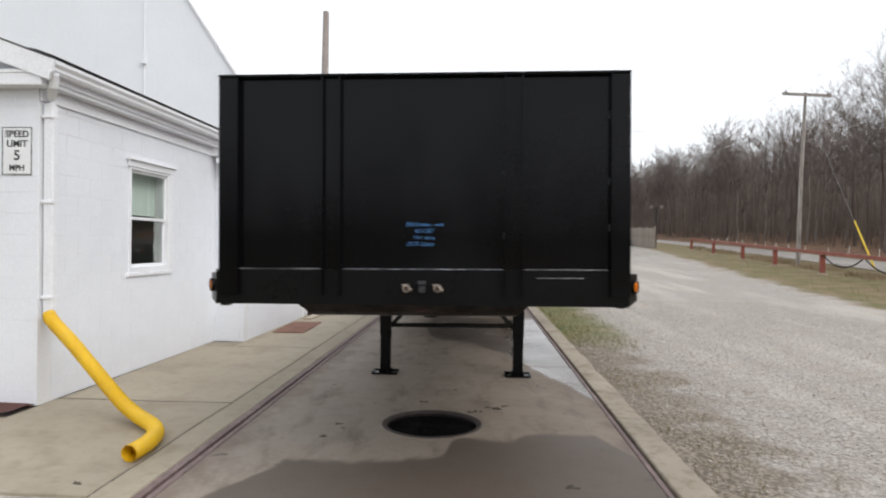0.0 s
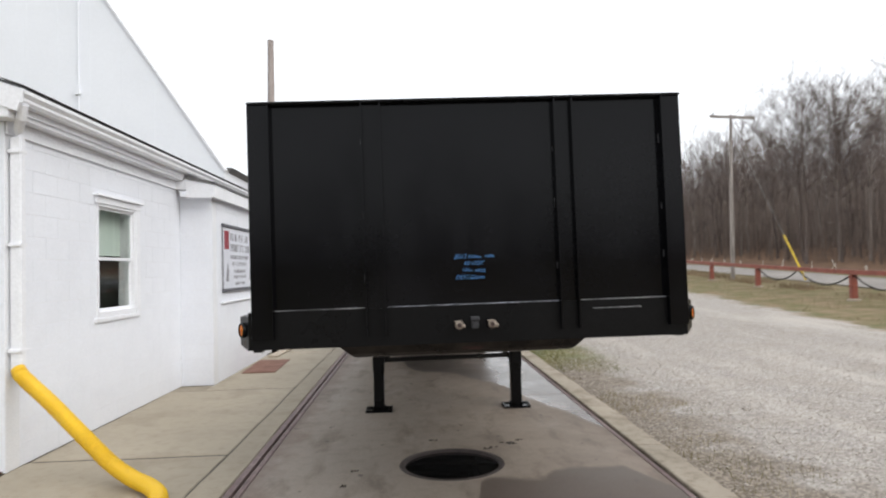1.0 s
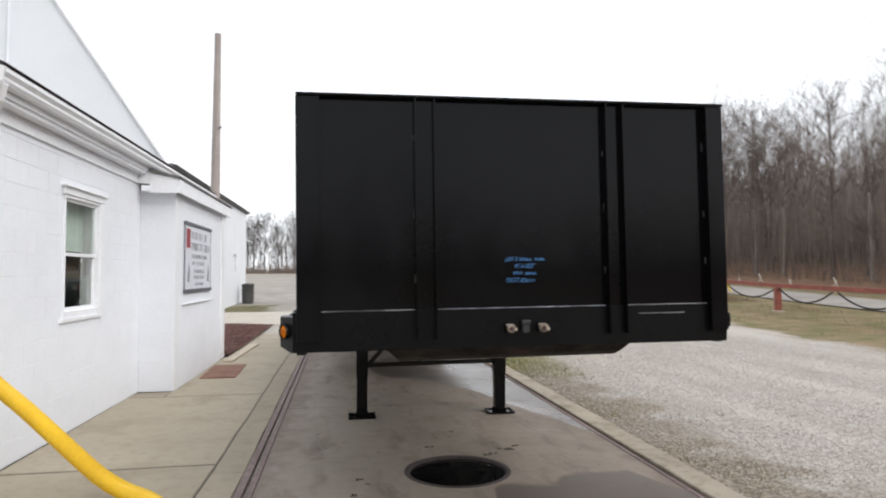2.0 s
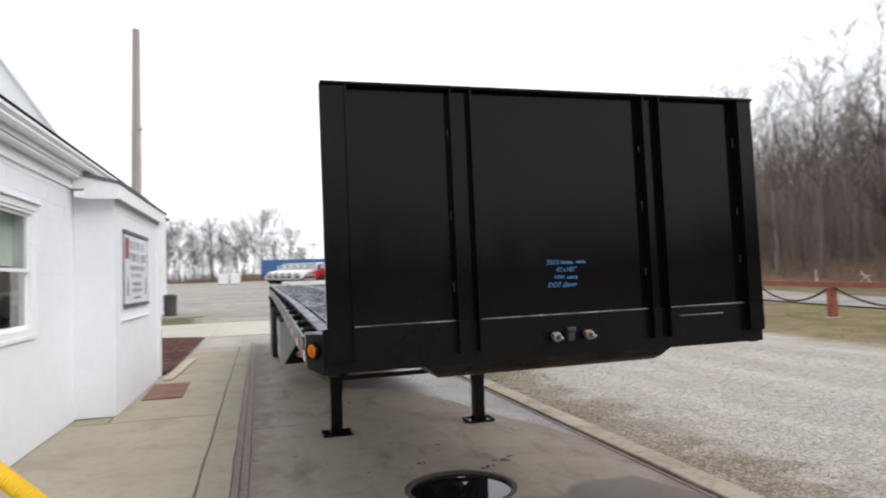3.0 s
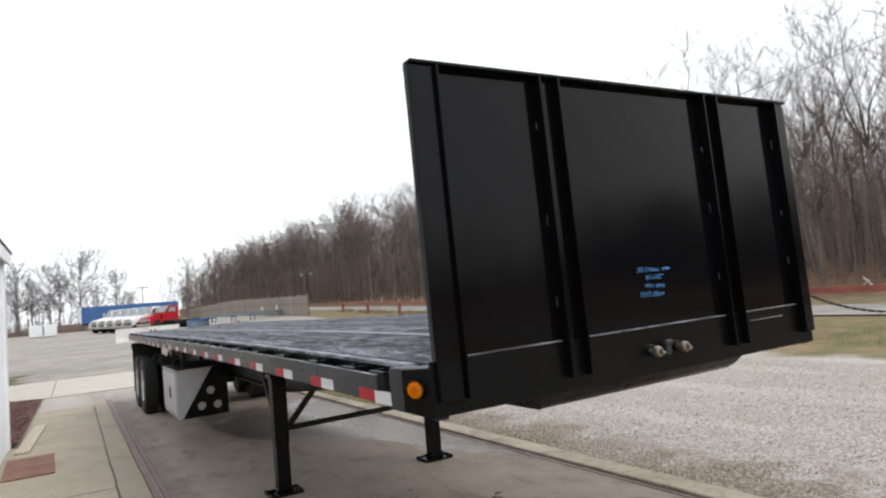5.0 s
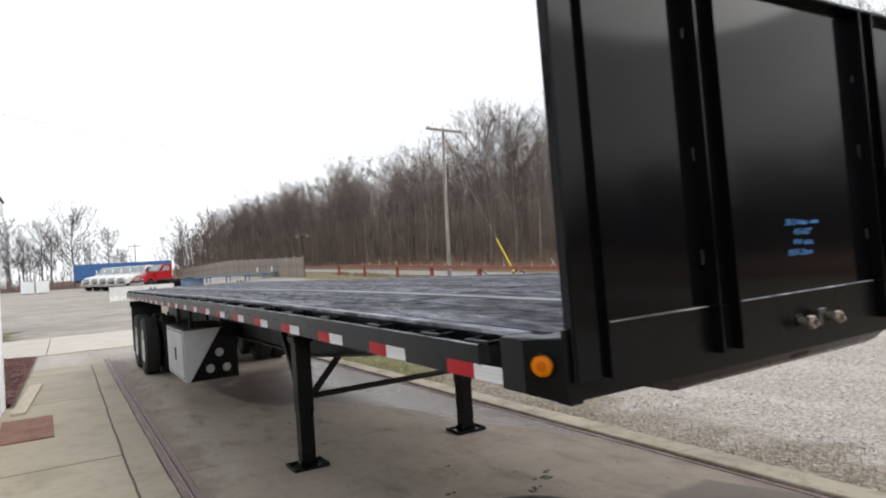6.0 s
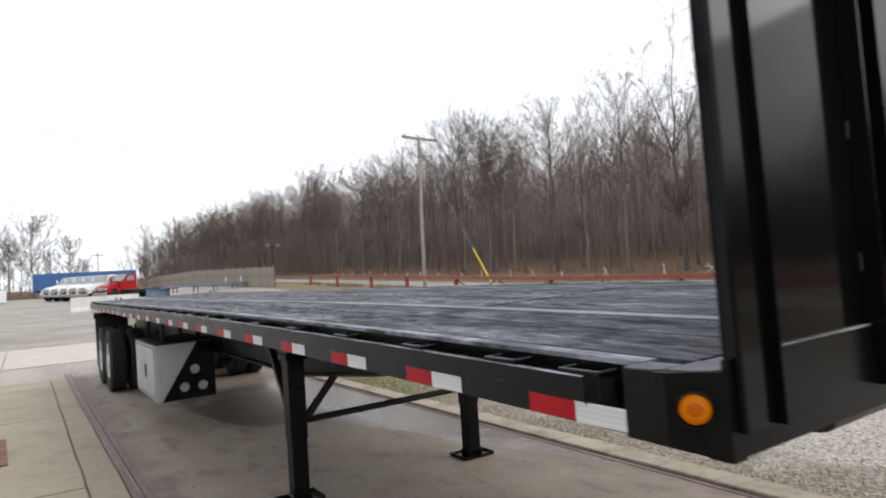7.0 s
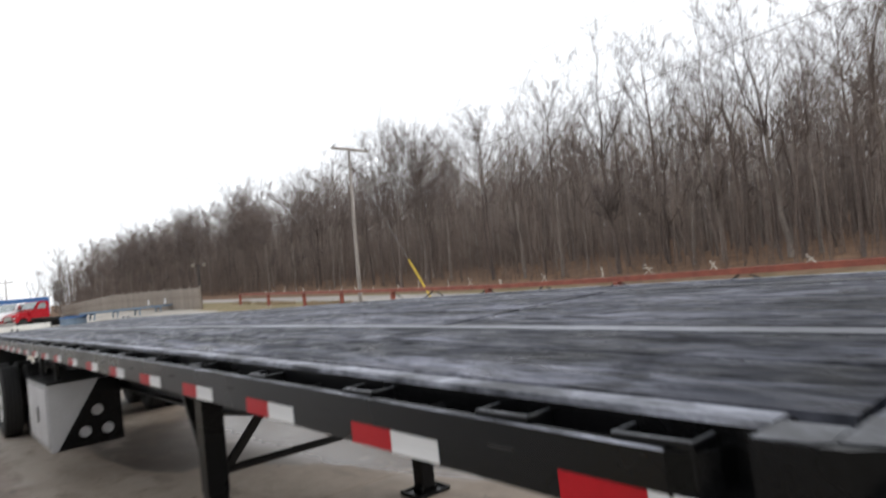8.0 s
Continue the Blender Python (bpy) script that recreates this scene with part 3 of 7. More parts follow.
def ramp_list(*runs):
    out = []
    for a, b, s in runs:
        n = max(1, round((b - a) / s))
        out += [a + (b - a) * i / n for i in range(n)]
    return out + [runs[-1][1]]


GX = ramp_list((-1500, -300, 400), (-300, -60, 40), (-60, -10, 5), (-10, 28, 1.5), (28, 70, 3), (70, 300, 30), (300, 1500, 400))
GY = ramp_list((-1500, -200, 400), (-200, -20, 30), (-20, 60, 2), (60, 200, 6), (200, 460, 26), (460, 1500, 300))
sheet("ground", lambda y: GX, GY, 0.0, GROUND, "gravel drive and yard with grass verges and leaf litter")
sheet("road", lambda y: [along(ROAD_EDGE, y) + k * 4.6 / 4 for k in range(5)], ramp_list((-60, 200, 4)), 0.05, ASPHALT, "narrow grey asphalt road behind the red fence")

TILT = 0.0065  # the scale and the trailer lie slightly aslant to the office
SLOPE = pose(0, 0, 0, 0, 0, math.degrees(TILT))

scale_bed = tagged(new("scale_platform"), "concrete vehicle scale with rusty steel edge rails", kind="structure")
scale_bed.matrix_basis = SLOPE
bm = bmesh.new()
hole_n = 40
prism(bm, [(-1.607, -12), (1.56, -12), (1.56, 17.3), (-1.607, 17.3)], "z", -0.5, -0.16)
part("slab_base", bm, SCALE_CONCRETE, scale_bed)
# deck plates of the platform, with a round opening for the manhole
MH = Vector((-0.03, 1.78, 0))
MH_R = 0.438


def deck_piece(x0, y0, x1, y1, hole=False):
    bm = bmesh.new()
    if not hole:
        return box(bm, (x0, y0, -0.16), (x1, y1, 0.0), 0.006)
    outer, inner = [], []
    for i in range(hole_n):
        a = 2 * math.pi * i / hole_n
        c, s = math.cos(a), math.sin(a)
        inner.append((MH.x + MH_R * c, MH.y + MH_R * s))
        k = min((x1 - MH.x) / c if c > 1e-6 else (x0 - MH.x) / c if c < -1e-6 else 1e9, (y1 - MH.y) / s if s > 1e-6 else (y0 - MH.y) / s if s < -1e-6 else 1e9)
        outer.append((MH.x + k * c, MH.y + k * s))
    corners = [(x0, y0), (x1, y0), (x1, y1), (x0, y1)]
    for c in corners:
        i = min(range(hole_n), key=lambda n: (outer[n][0] - c[0]) ** 2 + (outer[n][1] - c[1]) ** 2)
        outer[i] = c
    rows = [[bm.verts.new((*p, z)) for p in ps] for ps, z in ((outer, -0.16), (outer, 0.0), (inner, 0.0), (inner, -0.16))]
    for a, b in zip(rows, rows[1:]):
        for i in range(hole_n):
            j = (i + 1) % hole_n
            bm.faces.new((a[i], a[j], b[j], b[i]))
    return bm


for y0, y1, hole in ((-12, -5.02, False), (-5, 0.98 + 3.5, True), (4.5, 10.48, False), (10.5, 17.3, False)):
    part("slab", deck_piece(-1.607, y0, 1.56, y1, hole), SCALE_CONCRETE, scale_bed)


# rusty angle irons with a dark gap between them
for x0, x1 in ((-1.656, -1.610), (-1.742, -1.684), (1.563, 1.604)):
    part("edge_rail", box(bmesh.new(), (x0, -12, -0.2), (x1, 17.3, 0.006), 0.004), RUST, scale_bed, "rusty maroon steel edge rail")

# kerbs beside the scale, in cast lengths
def worn_slab(x0, x1, y0, y1, top, low=-0.12, lip=0.009, cell=0.11):
    """A cast slab with rounded, slightly wandering and chipped edges; neighbours wander alike."""
    bm = bmesh.new()

    def steps(a, b):
        n = max(2, round((b - a) / cell))
        return [a, a + lip] + [a + (b - a) * i / n for i in range(1, n)] + [b - lip, b]

    xs, ys = steps(x0, x1), steps(y0, y1)
    grid = []
    for j, y in enumerate(ys):
        row = []
        for i, x in enumerate(xs):
            rim = i in (0, len(xs) - 1) or j in (0, len(ys) - 1)
            k = Vector((x * 1.1, y * 1.1, 2.0))
            dx = 0.016 * noise.noise(k) + 0.007 * noise.noise(k * 5) if x > -3.6 and x < 1.6 or x > 1.8 else 0.0
            dx *= 1.2 if x > 1.8 else 1.0
            dx += 0.012 * noise.noise(Vector((x * 9, y * 9, 3))) if x > 1.84 else 0.0
            dy = 0.022 * noise.noise(k + Vector((7, 3, 1))) + 0.006 * noise.noise(k * 6)
            dz = 0.003 * noise.noise(Vector((x * 1.5, y * 1.5, 9)))
            if rim:
                dz -= lip * 0.9 + 0.008 * max(0.0, noise.noise(Vector((x * 6, y * 6, 4))))
            row.append(bm.verts.new((x + dx, y + dy, top + dz)))
        grid.append(row)
    for a, b in zip(grid, grid[1:]):
        for i in range(len(xs) - 1):
            bm.faces.new((a[i], a[i + 1], b[i + 1], b[i]))
    ring = grid[0] + [r[-1] for r in grid[1:]] + grid[-1][-2::-1] + [r[0] for r in grid[-2:0:-1]]
    foot = [bm.verts.new((v.co.x, v.co.y, low)) for v in ring]
    for i in range(len(ring)):
        j = (i + 1) % len(ring)
        bm.faces.new((ring[j], ring[i], foot[i], foot[j]))
    return bm


def kerb(x0, x1, y0, y1, top, parent, material=KERB_CONCRETE):
    part("kerb_stone", worn_slab(x0, x1, y0, y1, top, -0.25), material, parent, smooth=True)


kerb_line = tagged(new("kerb"), "tan concrete kerbs along both sides of the scale", kind="structure")
kerb_line.matrix_basis = SLOPE
for y0, y1 in ((-11.0, -4.603), (-4.6, 1.997), (2.0, 8.197), (8.2, 12.797), (12.8, 17.3)):
    kerb(1.616, 1.855, y0, y1, 0.03, kerb_line)
    kerb(-2.008, -1.748, y0, y1, 0.004, kerb_line, WALK_CONCRETE)

# footpath slabs between the office and the scale
footpath = tagged(new("pavement"), "tan concrete footpath slabs with dark joints beside the office", kind="structure")
footpath.matrix_basis = SLOPE
for y0, y1, x0 in ((0.02, 2.262, -3.76), (2.290, 5.522, -3.74), (5.552, 9.592, -3.28), (9.620, 13.192, -3.14), (13.222, 17.3, -3.12)):
    part("slab", worn_slab(x0, -2.023, y0, y1, 0.0), WALK_CONCRETE, footpath, smooth=True)
part("slab", worn_slab(-5.6, -3.775, 0.02, 1.60, -0.004), WALK_CONCRETE, footpath, smooth=True)
part("slab", box(bmesh.new(), (-3.74, 5.545, -0.12), (-3.29, 5.92, -0.002), 0.008, 2), WALK_CONCRETE, footpath)
part("edging", box(bmesh.new(), (-3.185, 9.75, -0.1), (-3.145, 17.25, 0.012), 0.006, 2), KERB_CONCRETE, footpath, "narrow pale concrete edging of the mulch bed")

joint_dirt = [(-2.0245, -2.0065, 0.0, 17.3), (-3.72, -2.0235, 2.258, 2.294), (-3.72, -2.0235, 5.518, 5.556), (-3.26, -2.0235, 9.588, 9.624), (-3.10, -2.0235, 13.188, 13.226)]
for x0, x1, y0, y1 in joint_dirt:
    part("joint_dirt", worn_slab(x0, x1, y0, y1, -0.0035, -0.1, 0.002), DIRT, footpath, "dark dirt in the joint")

apron = tagged(new("apron"), "pale concrete apron crossing behind the scale", kind="structure")
for i in range(4):
    bm = bmesh.new()
    x0, x1 = -9.0 + i * 3.0, -6.02 + i * 3.0
    vs = [[bm.verts.new((x, y, land(x, y) + dz)) for y in (17.33, 19.0, 20.8, 22.6)] for dz in (0.035, -0.1) for x in (x0, x1)]
    for k in range(3):
        bm.faces.new((vs[0][k], vs[1][k], vs[1][k + 1], vs[0][k + 1]))
        bm.faces.new((vs[2][k], vs[2][k + 1], vs[3][k + 1], vs[3][k]))
        bm.faces.new((vs[0][k], vs[0][k + 1], vs[2][k + 1], vs[2][k]))
        bm.faces.new((vs[1][k], vs[3][k], vs[3][k + 1], vs[1][k + 1]))
    bm.faces.new((vs[0][0], vs[2][0], vs[3][0], vs[1][0])), bm.faces.new((vs[0][3], vs[1][3], vs[3][3], vs[2][3]))
    part("slab", bm, APRON_CONCRETE, apron)

bm = bmesh.new()
rng = random.Random(3)
grid = [[bm.verts.new((-5.9 + 2.71 * i / 26, 9.72 + 7.55 * j / 60, 0.03 + 0.035 * rng.random() + 0.05 * math.sin(math.pi * i / 26))) for i in range(27)] for j in range(61)]
for a, b in zip(grid, grid[1:]):
    for i in range(26):
        bm.faces.new((a[i], a[i + 1], b[i + 1], b[i]))
single("mulch_bed", bm, MULCH, "red-brown bark mulch bed beside the concrete footpath", "mulch", kind="stuff")

bm = bmesh.new()
rng = random.Random(6)
grid = [[bm.verts.new((-5.6 + 1.82 * i / 20, 1.612 + 0.33 * j / 6, 0.012 + 0.03 * rng.random())) for i in range(21)] for j in range(7)]
for a, b in zip(grid, grid[1:]):
    for i in range(20):
        bm.faces.new((a[i], a[i + 1], b[i + 1], b[i]))
single("mulch_bed", bm, MULCH, "narrow strip of red-brown mulch at the office wall", "mulch", kind="stuff")

bm = box(bmesh.new(), (-0.09, -1.45, 0), (0.09, 1.45, 0.035), 0.006)
for v in bm.verts:
    v.co.x += 0.012 * math.sin(v.co.y * 1.3)
single("edging_board", bm, PALE_BOARD, "pale weathered board lying along the mulch bed", "board", pose(-3.05, 10.3, 0.001, 0, 0, -1.5))

# manhole with standing water
hole = thing("manhole", "round steel manhole ring filled with dark standing water", "manhole", SLOPE @ pose(MH.x, MH.y, 0))
bm = bmesh.new()
lathe(bm, [(0.392, -0.12), (0.392, -0.004), (0.400, 0.004), (0.428, 0.004), (0.436, -0.004), (0.436, -0.12)], 48, axis="z", caps=False)
part("ring", bm, RING_STEEL, hole, "worn brown steel ring", True)
bm = bmesh.new()
lathe(bm, [(0.391, -0.11), (0.391, -0.02)], 48, axis="z")
part("water", bm, WATER, hole, "still dark water", False)


# ---- the flatbed trailer ----
LEN = 14.2


def camber(y):
    return 0.02 * y - 0.00109 * y * y if y < 8 else 0.0902 + 0.0080 * (y - 8)


def warp(x, y):
    """The nose of the bed is twisted a little."""
    return 0.012 * max(0.0, x + 1.1) * (1 - step(y, 2, 8))


def bowed(bm, cuts=None):
    """Bends a lengthwise piece along the bed's arch."""
    for v in bm.verts:
        v.co.z += camber(v.co.y)
    return bm


def long_prism(bm, pts, y0, y1, step_len=0.9):
    """A section of x and z drawn along the bed and bent with its arch."""
    n = max(1, round((y1 - y0) / step_len))
    rings = []
    for k in range(n + 1):
        y = y0 + (y1 - y0) * k / n
        rings.append([bm.verts.new((x, y, z + camber(y) + warp(x, y))) for x, z in pts])
    m = len(pts)
    for a, b in zip(rings, rings[1:]):
        for i in range(m):
            j = (i + 1) % m
            bm.faces.new((a[i], a[j], b[j], b[i]))
    bm.faces.new(rings[0][::-1]), bm.faces.new(rings[-1])
    return bm


def rect(x0, z0, x1, z1):
    return [(x0, z0), (x1, z0), (x1, z1), (x0, z1)]


TOP = 1.412
BED = 1.377  # top of the planks at the nose
trailer = thing("flatbed_trailer", "black flatbed semi trailer with tall bulkhead standing on landing legs", "trailer", pose(0, 0, 0, 0, 0, 0.25))

# bulkhead; it leans back a little over the bed
LEAN_BACK = Matrix.Translation((0, 0, 1.39)) @ Matrix.Rotation(radians(-0.35), 4, "X") @ Matrix.Translation((0, 0, -1.39))
bulkhead = part("bulkhead", box(bmesh.new(), (-1.203, -0.012, 1.32), (1.228, 0.0, 2.556), 0.003), BLACK_PANEL, trailer, "smooth glossy black bulkhead sheet")
bulkhead.matrix_basis = LEAN_BACK
part("top_cap", box(bmesh.new(), (-1.203, -0.060, 2.5465), (1.229, 0.002, 2.561), 0.004), BLACK, bulkhead)
POST_FOOT, POST_TOP = 1.252, 2.546


def channel_post(x0, x1):
    """Two thin flanges standing off a web that lies on the sheet."""
    f, web, out = 0.008, -0.021, -0.066
    return prism(bmesh.new(), [(x0, -0.0125), (x0, out), (x0 + f, out), (x0 + f, web), (x1 - f, web), (x1 - f, out), (x1, out), (x1, -0.0125)], "z", POST_FOOT, POST_TOP)


def end_post(edge, inner):
    """A rounded outer corner, a flat web and one flange towards the middle."""
    s = 1 if inner > edge else -1
    pts = [(edge, -0.0125)]
    pts += [(edge + s * 0.009 * (1 - math.cos(a)), -0.035 - 0.009 * math.sin(a)) for a in (0, 0.4, 0.8, 1.2, 1.57)]
    pts += [(inner - s * 0.008, -0.044), (inner - s * 0.008, -0.066), (inner, -0.066), (inner, -0.0125)]
    return prism(bmesh.new(), pts, "z", POST_FOOT, POST_TOP)


for bm in (end_post(-1.205, -1.081), channel_post(-0.578, -0.466), channel_post(0.501, 0.61), end_post(1.230, 1.114)):
    part("post", bm, BLACK_PANEL, bulkhead)
rng = random.Random(31)
for x in (-1.084, -0.581, 0.498, 1.111):
    for k in range(3):
        z = 1.58 + 0.36 * k + rng.uniform(-0.06, 0.06)
        part("weld_bead", box(bmesh.new(), (x - 0.003, -0.020, z), (x + 0.0028, -0.0125, z + rng.uniform(0.03, 0.055)), 0.002), WELD, bulkhead, "greyish stitch weld")

# nose below the bulkhead
sill = part("front_sill", prism(bmesh.new(), [(-1.225, 1.197), (1.225, 1.190), (1.225, TOP - 0.008), (-1.225, TOP - 0.008)], "y", -0.0245, -0.0122), BLACK, trailer)
# the ledges' pale colour stands in for light caught along the sill's top
for x0, x1, m in ((-1.076, -0.585, WORN_LIT_EDGE), (-0.459, 0.494, SCUFFED), (0.617, 1.107, WORN_LIT_EDGE)):
    part("ledge", box(bmesh.new(), (x0, -0.027, TOP - 0.0075), (x1, -0.0125, TOP - 0.0025), 0.001), m, sill, "thin ledge coloured pale for the light it catches")
part("weld_mark", box(bmesh.new(), (0.69, -0.0275, 1.356), (0.965, -0.024, 1.361)), WORN_LIT_EDGE, sill, "pale scratched line")
for s in (-1, 1):
    bm = bmesh.new()
    plan = [(s * 1.2251, -0.024), (s * 1.295, 0.078), (s * 1.295, 0.19), (s * 1.2251, 0.19)]
    low = [1.194, 1.222, 1.225, 1.225]
    a, b = [bm.verts.new((x, y, z)) for (x, y), z in zip(plan, low)], [bm.verts.new((x, y, BED + 0.003)) for x, y in plan]
    bm.faces.new(a), bm.faces.new(b)
    for i in range(4):
        bm.faces.new((a[i], a[(i + 1) % 4], b[(i + 1) % 4], b[i]))
    corner = part("nose_corner", bm, BLACK, trailer)
    bm = prism(bmesh.new(), [(s * 1.139, -0.004), (s * 1.2, -0.004), (s * 1.225, -0.004), (s * 1.262, 0.040), (s * 1.272, 0.094), (s * 1.139, 0.098)], "z", BED + 0.0032, BED + 0.0055)
    prism(bm, [(s * 1.200, 0.1005), (s * 1.274, 0.098), (s * 1.287, 0.118), (s * 1.289, 0.19), (s * 1.200, 0.19)], "z", BED + 0.0032, BED + 0.0055)
    part("corner_cap", bm, WORN_CAP, corner, "worn dull top plate")
    n = Vector((s * 0.102, -0.070, 0)).normalized()
    mid = Vector((s * 1.2628, 0.031, 1.306)) + n * 0.0005
    turn = Matrix.Translation(mid) @ n.to_track_quat("Z", "Y").to_matrix().to_4x4()
    bz = part("bezel", lathe(bmesh.new(), [(0.0415, 0), (0.0415, 0.010), (0.0395, 0.019), (0.0365, 0.020), (0.0345, 0.004)], 28, axis="z"), BLACK, corner, "black lamp bezel", True)
    bz.matrix_basis = turn
    ln = part("marker_lamp", lathe(bmesh.new(), [(0.0335, 0.003), (0.0325, 0.012), (0.027, 0.0165), (0.0155, 0.018), (0.0145, 0.0165)], 28, axis="z"), AMBER, corner, "round amber marker lens", True)
    ln.matrix_basis = turn
    part("lens_core", lathe(bmesh.new(), [(0.0144, 0.0168), (0.0125, 0.0185), (0.006, 0.0195), (0.002, 0.0197)], 20, axis="z"), AMBER_DARK, ln, "darker amber centre", True)

# coupler plate and king pin under the nose
bm = bmesh.new()
lip = [(0.004, 1.2092), (0.016, 1.178), (0.040, 1.146), (0.072, 1.126), (0.105, 1.118), (1.35, 1.118)]
rows = []
for y, z in lip:
    k = (1.2092 - z) / 0.0912
    rows.append([bm.verts.new((x, y, z)) for x in (-0.755 + 0.105 * k, -0.2, 0.3, 0.665 - 0.09 * k)])
for p, q in zip(rows, rows[1:]):
    for i in range(3):
        bm.faces.new((p[i], p[i + 1], q[i + 1], q[i]))
rim = [bm.verts.new((x, 1.35, 1.2092)) for x in (-0.755, 0.665)]
bm.faces.new([q[0] for q in rows] + [rim[0]])
bm.faces.new([q[3] for q in rows][::-1] + [rim[1]])
bm.faces.new(rows[-1] + [rim[1], rim[0]])
bm.faces.new(rows[0] + [rim[1], rim[0]])
bmesh.ops.recalc_face_normals(bm, faces=bm.faces)
coupler = part("coupler_plate", bm, GREASED, trailer, "greasy steel coupler plate with an upturned front lip")
bm = prism(bmesh.new(), [(0.0222, 1.1668), (0.0374, 1.1466), (0.0395, 1.148), (0.0245, 1.168)], "x", -0.05, 0.065)
part("lip_slot", bm, SEAL_RUBBER, coupler, "dark slot in the lip")
part("king_pin", lathe(bmesh.new(), [(0.06, 1.117), (0.06, 1.10), (0.036, 1.09), (0.036, 1.05), (0.05, 1.045), (0.05, 1.02)], 20, (0, 0.9, 0), "z"), BLACK_FRAME, coupler, "steel king pin", True)


def gladhand(x, turn):
    """A quick coupling: a stub, a round body with its rubber face, and a side lug."""
    bm = bmesh.new()
    tube(bm, [(x, -0.026, 1.300), (x, -0.060, 1.300)], 0.015, 12)
    lathe(bm, [(0.014, -0.058), (0.025, -0.060), (0.027, -0.072), (0.022, -0.084), (0.012, -0.086)], 16, (x, 0, 1.297), "y")
    tube(bm, [(x - turn * 0.010, -0.070, 1.300), (x + turn * 0.032, -0.074, 1.286)], [0.015, 0.011], 10)
    box(bm, (x - 0.030, -0.082, 1.312), (x + 0.012, -0.066, 1.321), 0.003)
    return bm


for x, turn in ((-0.070, 1), (0.112, 1)):
    g = part("gladhand", gladhand(x, turn), OLD_BRASS, sill, "dull dark brass air line coupling", True)
    part("seal", lathe(bmesh.new(), [(0.012, -0.0862), (0.012, -0.0885), (0.006, -0.089)], 14, (x, 0, 1.297), "y"), SEAL_RUBBER, g, "dark rubber seal")
    part("mount_plate", box(bmesh.new(), (x - 0.026, -0.0275, 1.274), (x + 0.026, -0.0246, 1.324), 0.002), BLACK_PANEL, g)
bm = box(bmesh.new(), (-0.002, -0.058, 1.270), (0.040, -0.033, 1.334), 0.006, 2)
box(bm, (-0.006, -0.066, 1.316), (0.044, -0.057, 1.341), 0.004)
part("plug_socket", bm, DARK_PLASTIC, sill, "dark grey electrical socket")

# writing on the bulkhead in blue marker
writing = part("marker_writing", box(bmesh.new(), (0.002, -0.0138, 1.5455), (0.050, -0.0122, 1.5468)), CHALK, bulkhead, "blue handwritten paint marker lines")
rng = random.Random(19)
for x0, x1, z, n in ((0.000, 0.072, 1.671, 5), (0.090, 0.148, 1.673, 4), (0.034, 0.096, 1.593, 4)):
    w = (x1 - x0) / n
    for k in range(n):
        bm = bmesh.new()
        a, b = x0 + k * w, z + rng.uniform(-0.002, 0.002)
        h = rng.uniform(0.012, 0.019)
        beam(bm, (a, -0.0132, b - 0.008), (a + 0.3 * w, -0.0132, b - 0.008 + h), 0.0016, 0.0032)
        beam(bm, (a + 0.3 * w, -0.0133, b - 0.009 + h), (a + 0.68 * w, -0.0133, b - 0.007), 0.0016, 0.0028)
        part("marker_stroke", bm, CHALK, writing)
for words, x, z, size in (("2013", -0.048, 1.672, 0.036), ("45'x102\"", 0.028, 1.634, 0.034), ("VIN#", -0.012, 1.596, 0.027), ("DOT-Done", 0.003, 1.556, 0.034)):
    lettering("marker_words", words, size, CHALK, writing, pose(x, -0.0133, z, 90, 0, 0), shear=0.25, thin=-0.0006)

# bed: planks, metal strips, side rails
EDGES = [-1.135, -0.965, -0.795, -0.64, -0.476, -0.392, -0.22, -0.045, 0.135, 0.315, 0.495, 0.675, 0.842, 0.892, 1.012, 1.135]
part("front_strip", box(bmesh.new(), (-1.138, 0.003, BED - 0.03), (1.138, 0.098, BED + 0.0035), 0.001), SCUFFED, trailer, "worn metal plate behind the bulkhead")
bed = part("bed", long_prism(bmesh.new(), rect(-1.135, BED - 0.05, 1.135, BED - 0.034), 0.02, LEN - 0.1), BLACK_FRAME, trailer)
rng = random.Random(11)
for x0, x1 in zip(EDGES, EDGES[1:]):
    if x1 - x0 < 0.09:
        part("deck_strip", long_prism(bmesh.new(), rect(x0 + 0.002, BED - 0.034, x1 - 0.002, BED + 0.003), 0.12, LEN - 0.1), STRIP, bed, "worn grey metal deck strip")
        continue
    cut = 1.915 + 0.06 * (x0 + 0.3) if -0.42 < x0 < 1.1 else 3.4 + 2 * rng.random()
    marks = [0.114, cut, cut + 4.1 + rng.random(), cut + 8.0 + rng.random(), LEN - 0.1]
    for y0, y1 in zip(marks, marks[1:]):
        dz = rng.uniform(-0.0012, 0.0012)
        g0, g1 = (0.024 if y == cut and y < 2.5 else 0.005 for y in (y0, y1))
        part("plank", long_prism(bmesh.new(), rect(x0 + 0.0016, BED - 0.034, x1 - 0.0016, BED + dz), y0 + g0, y1 - g1), DECK, bed)
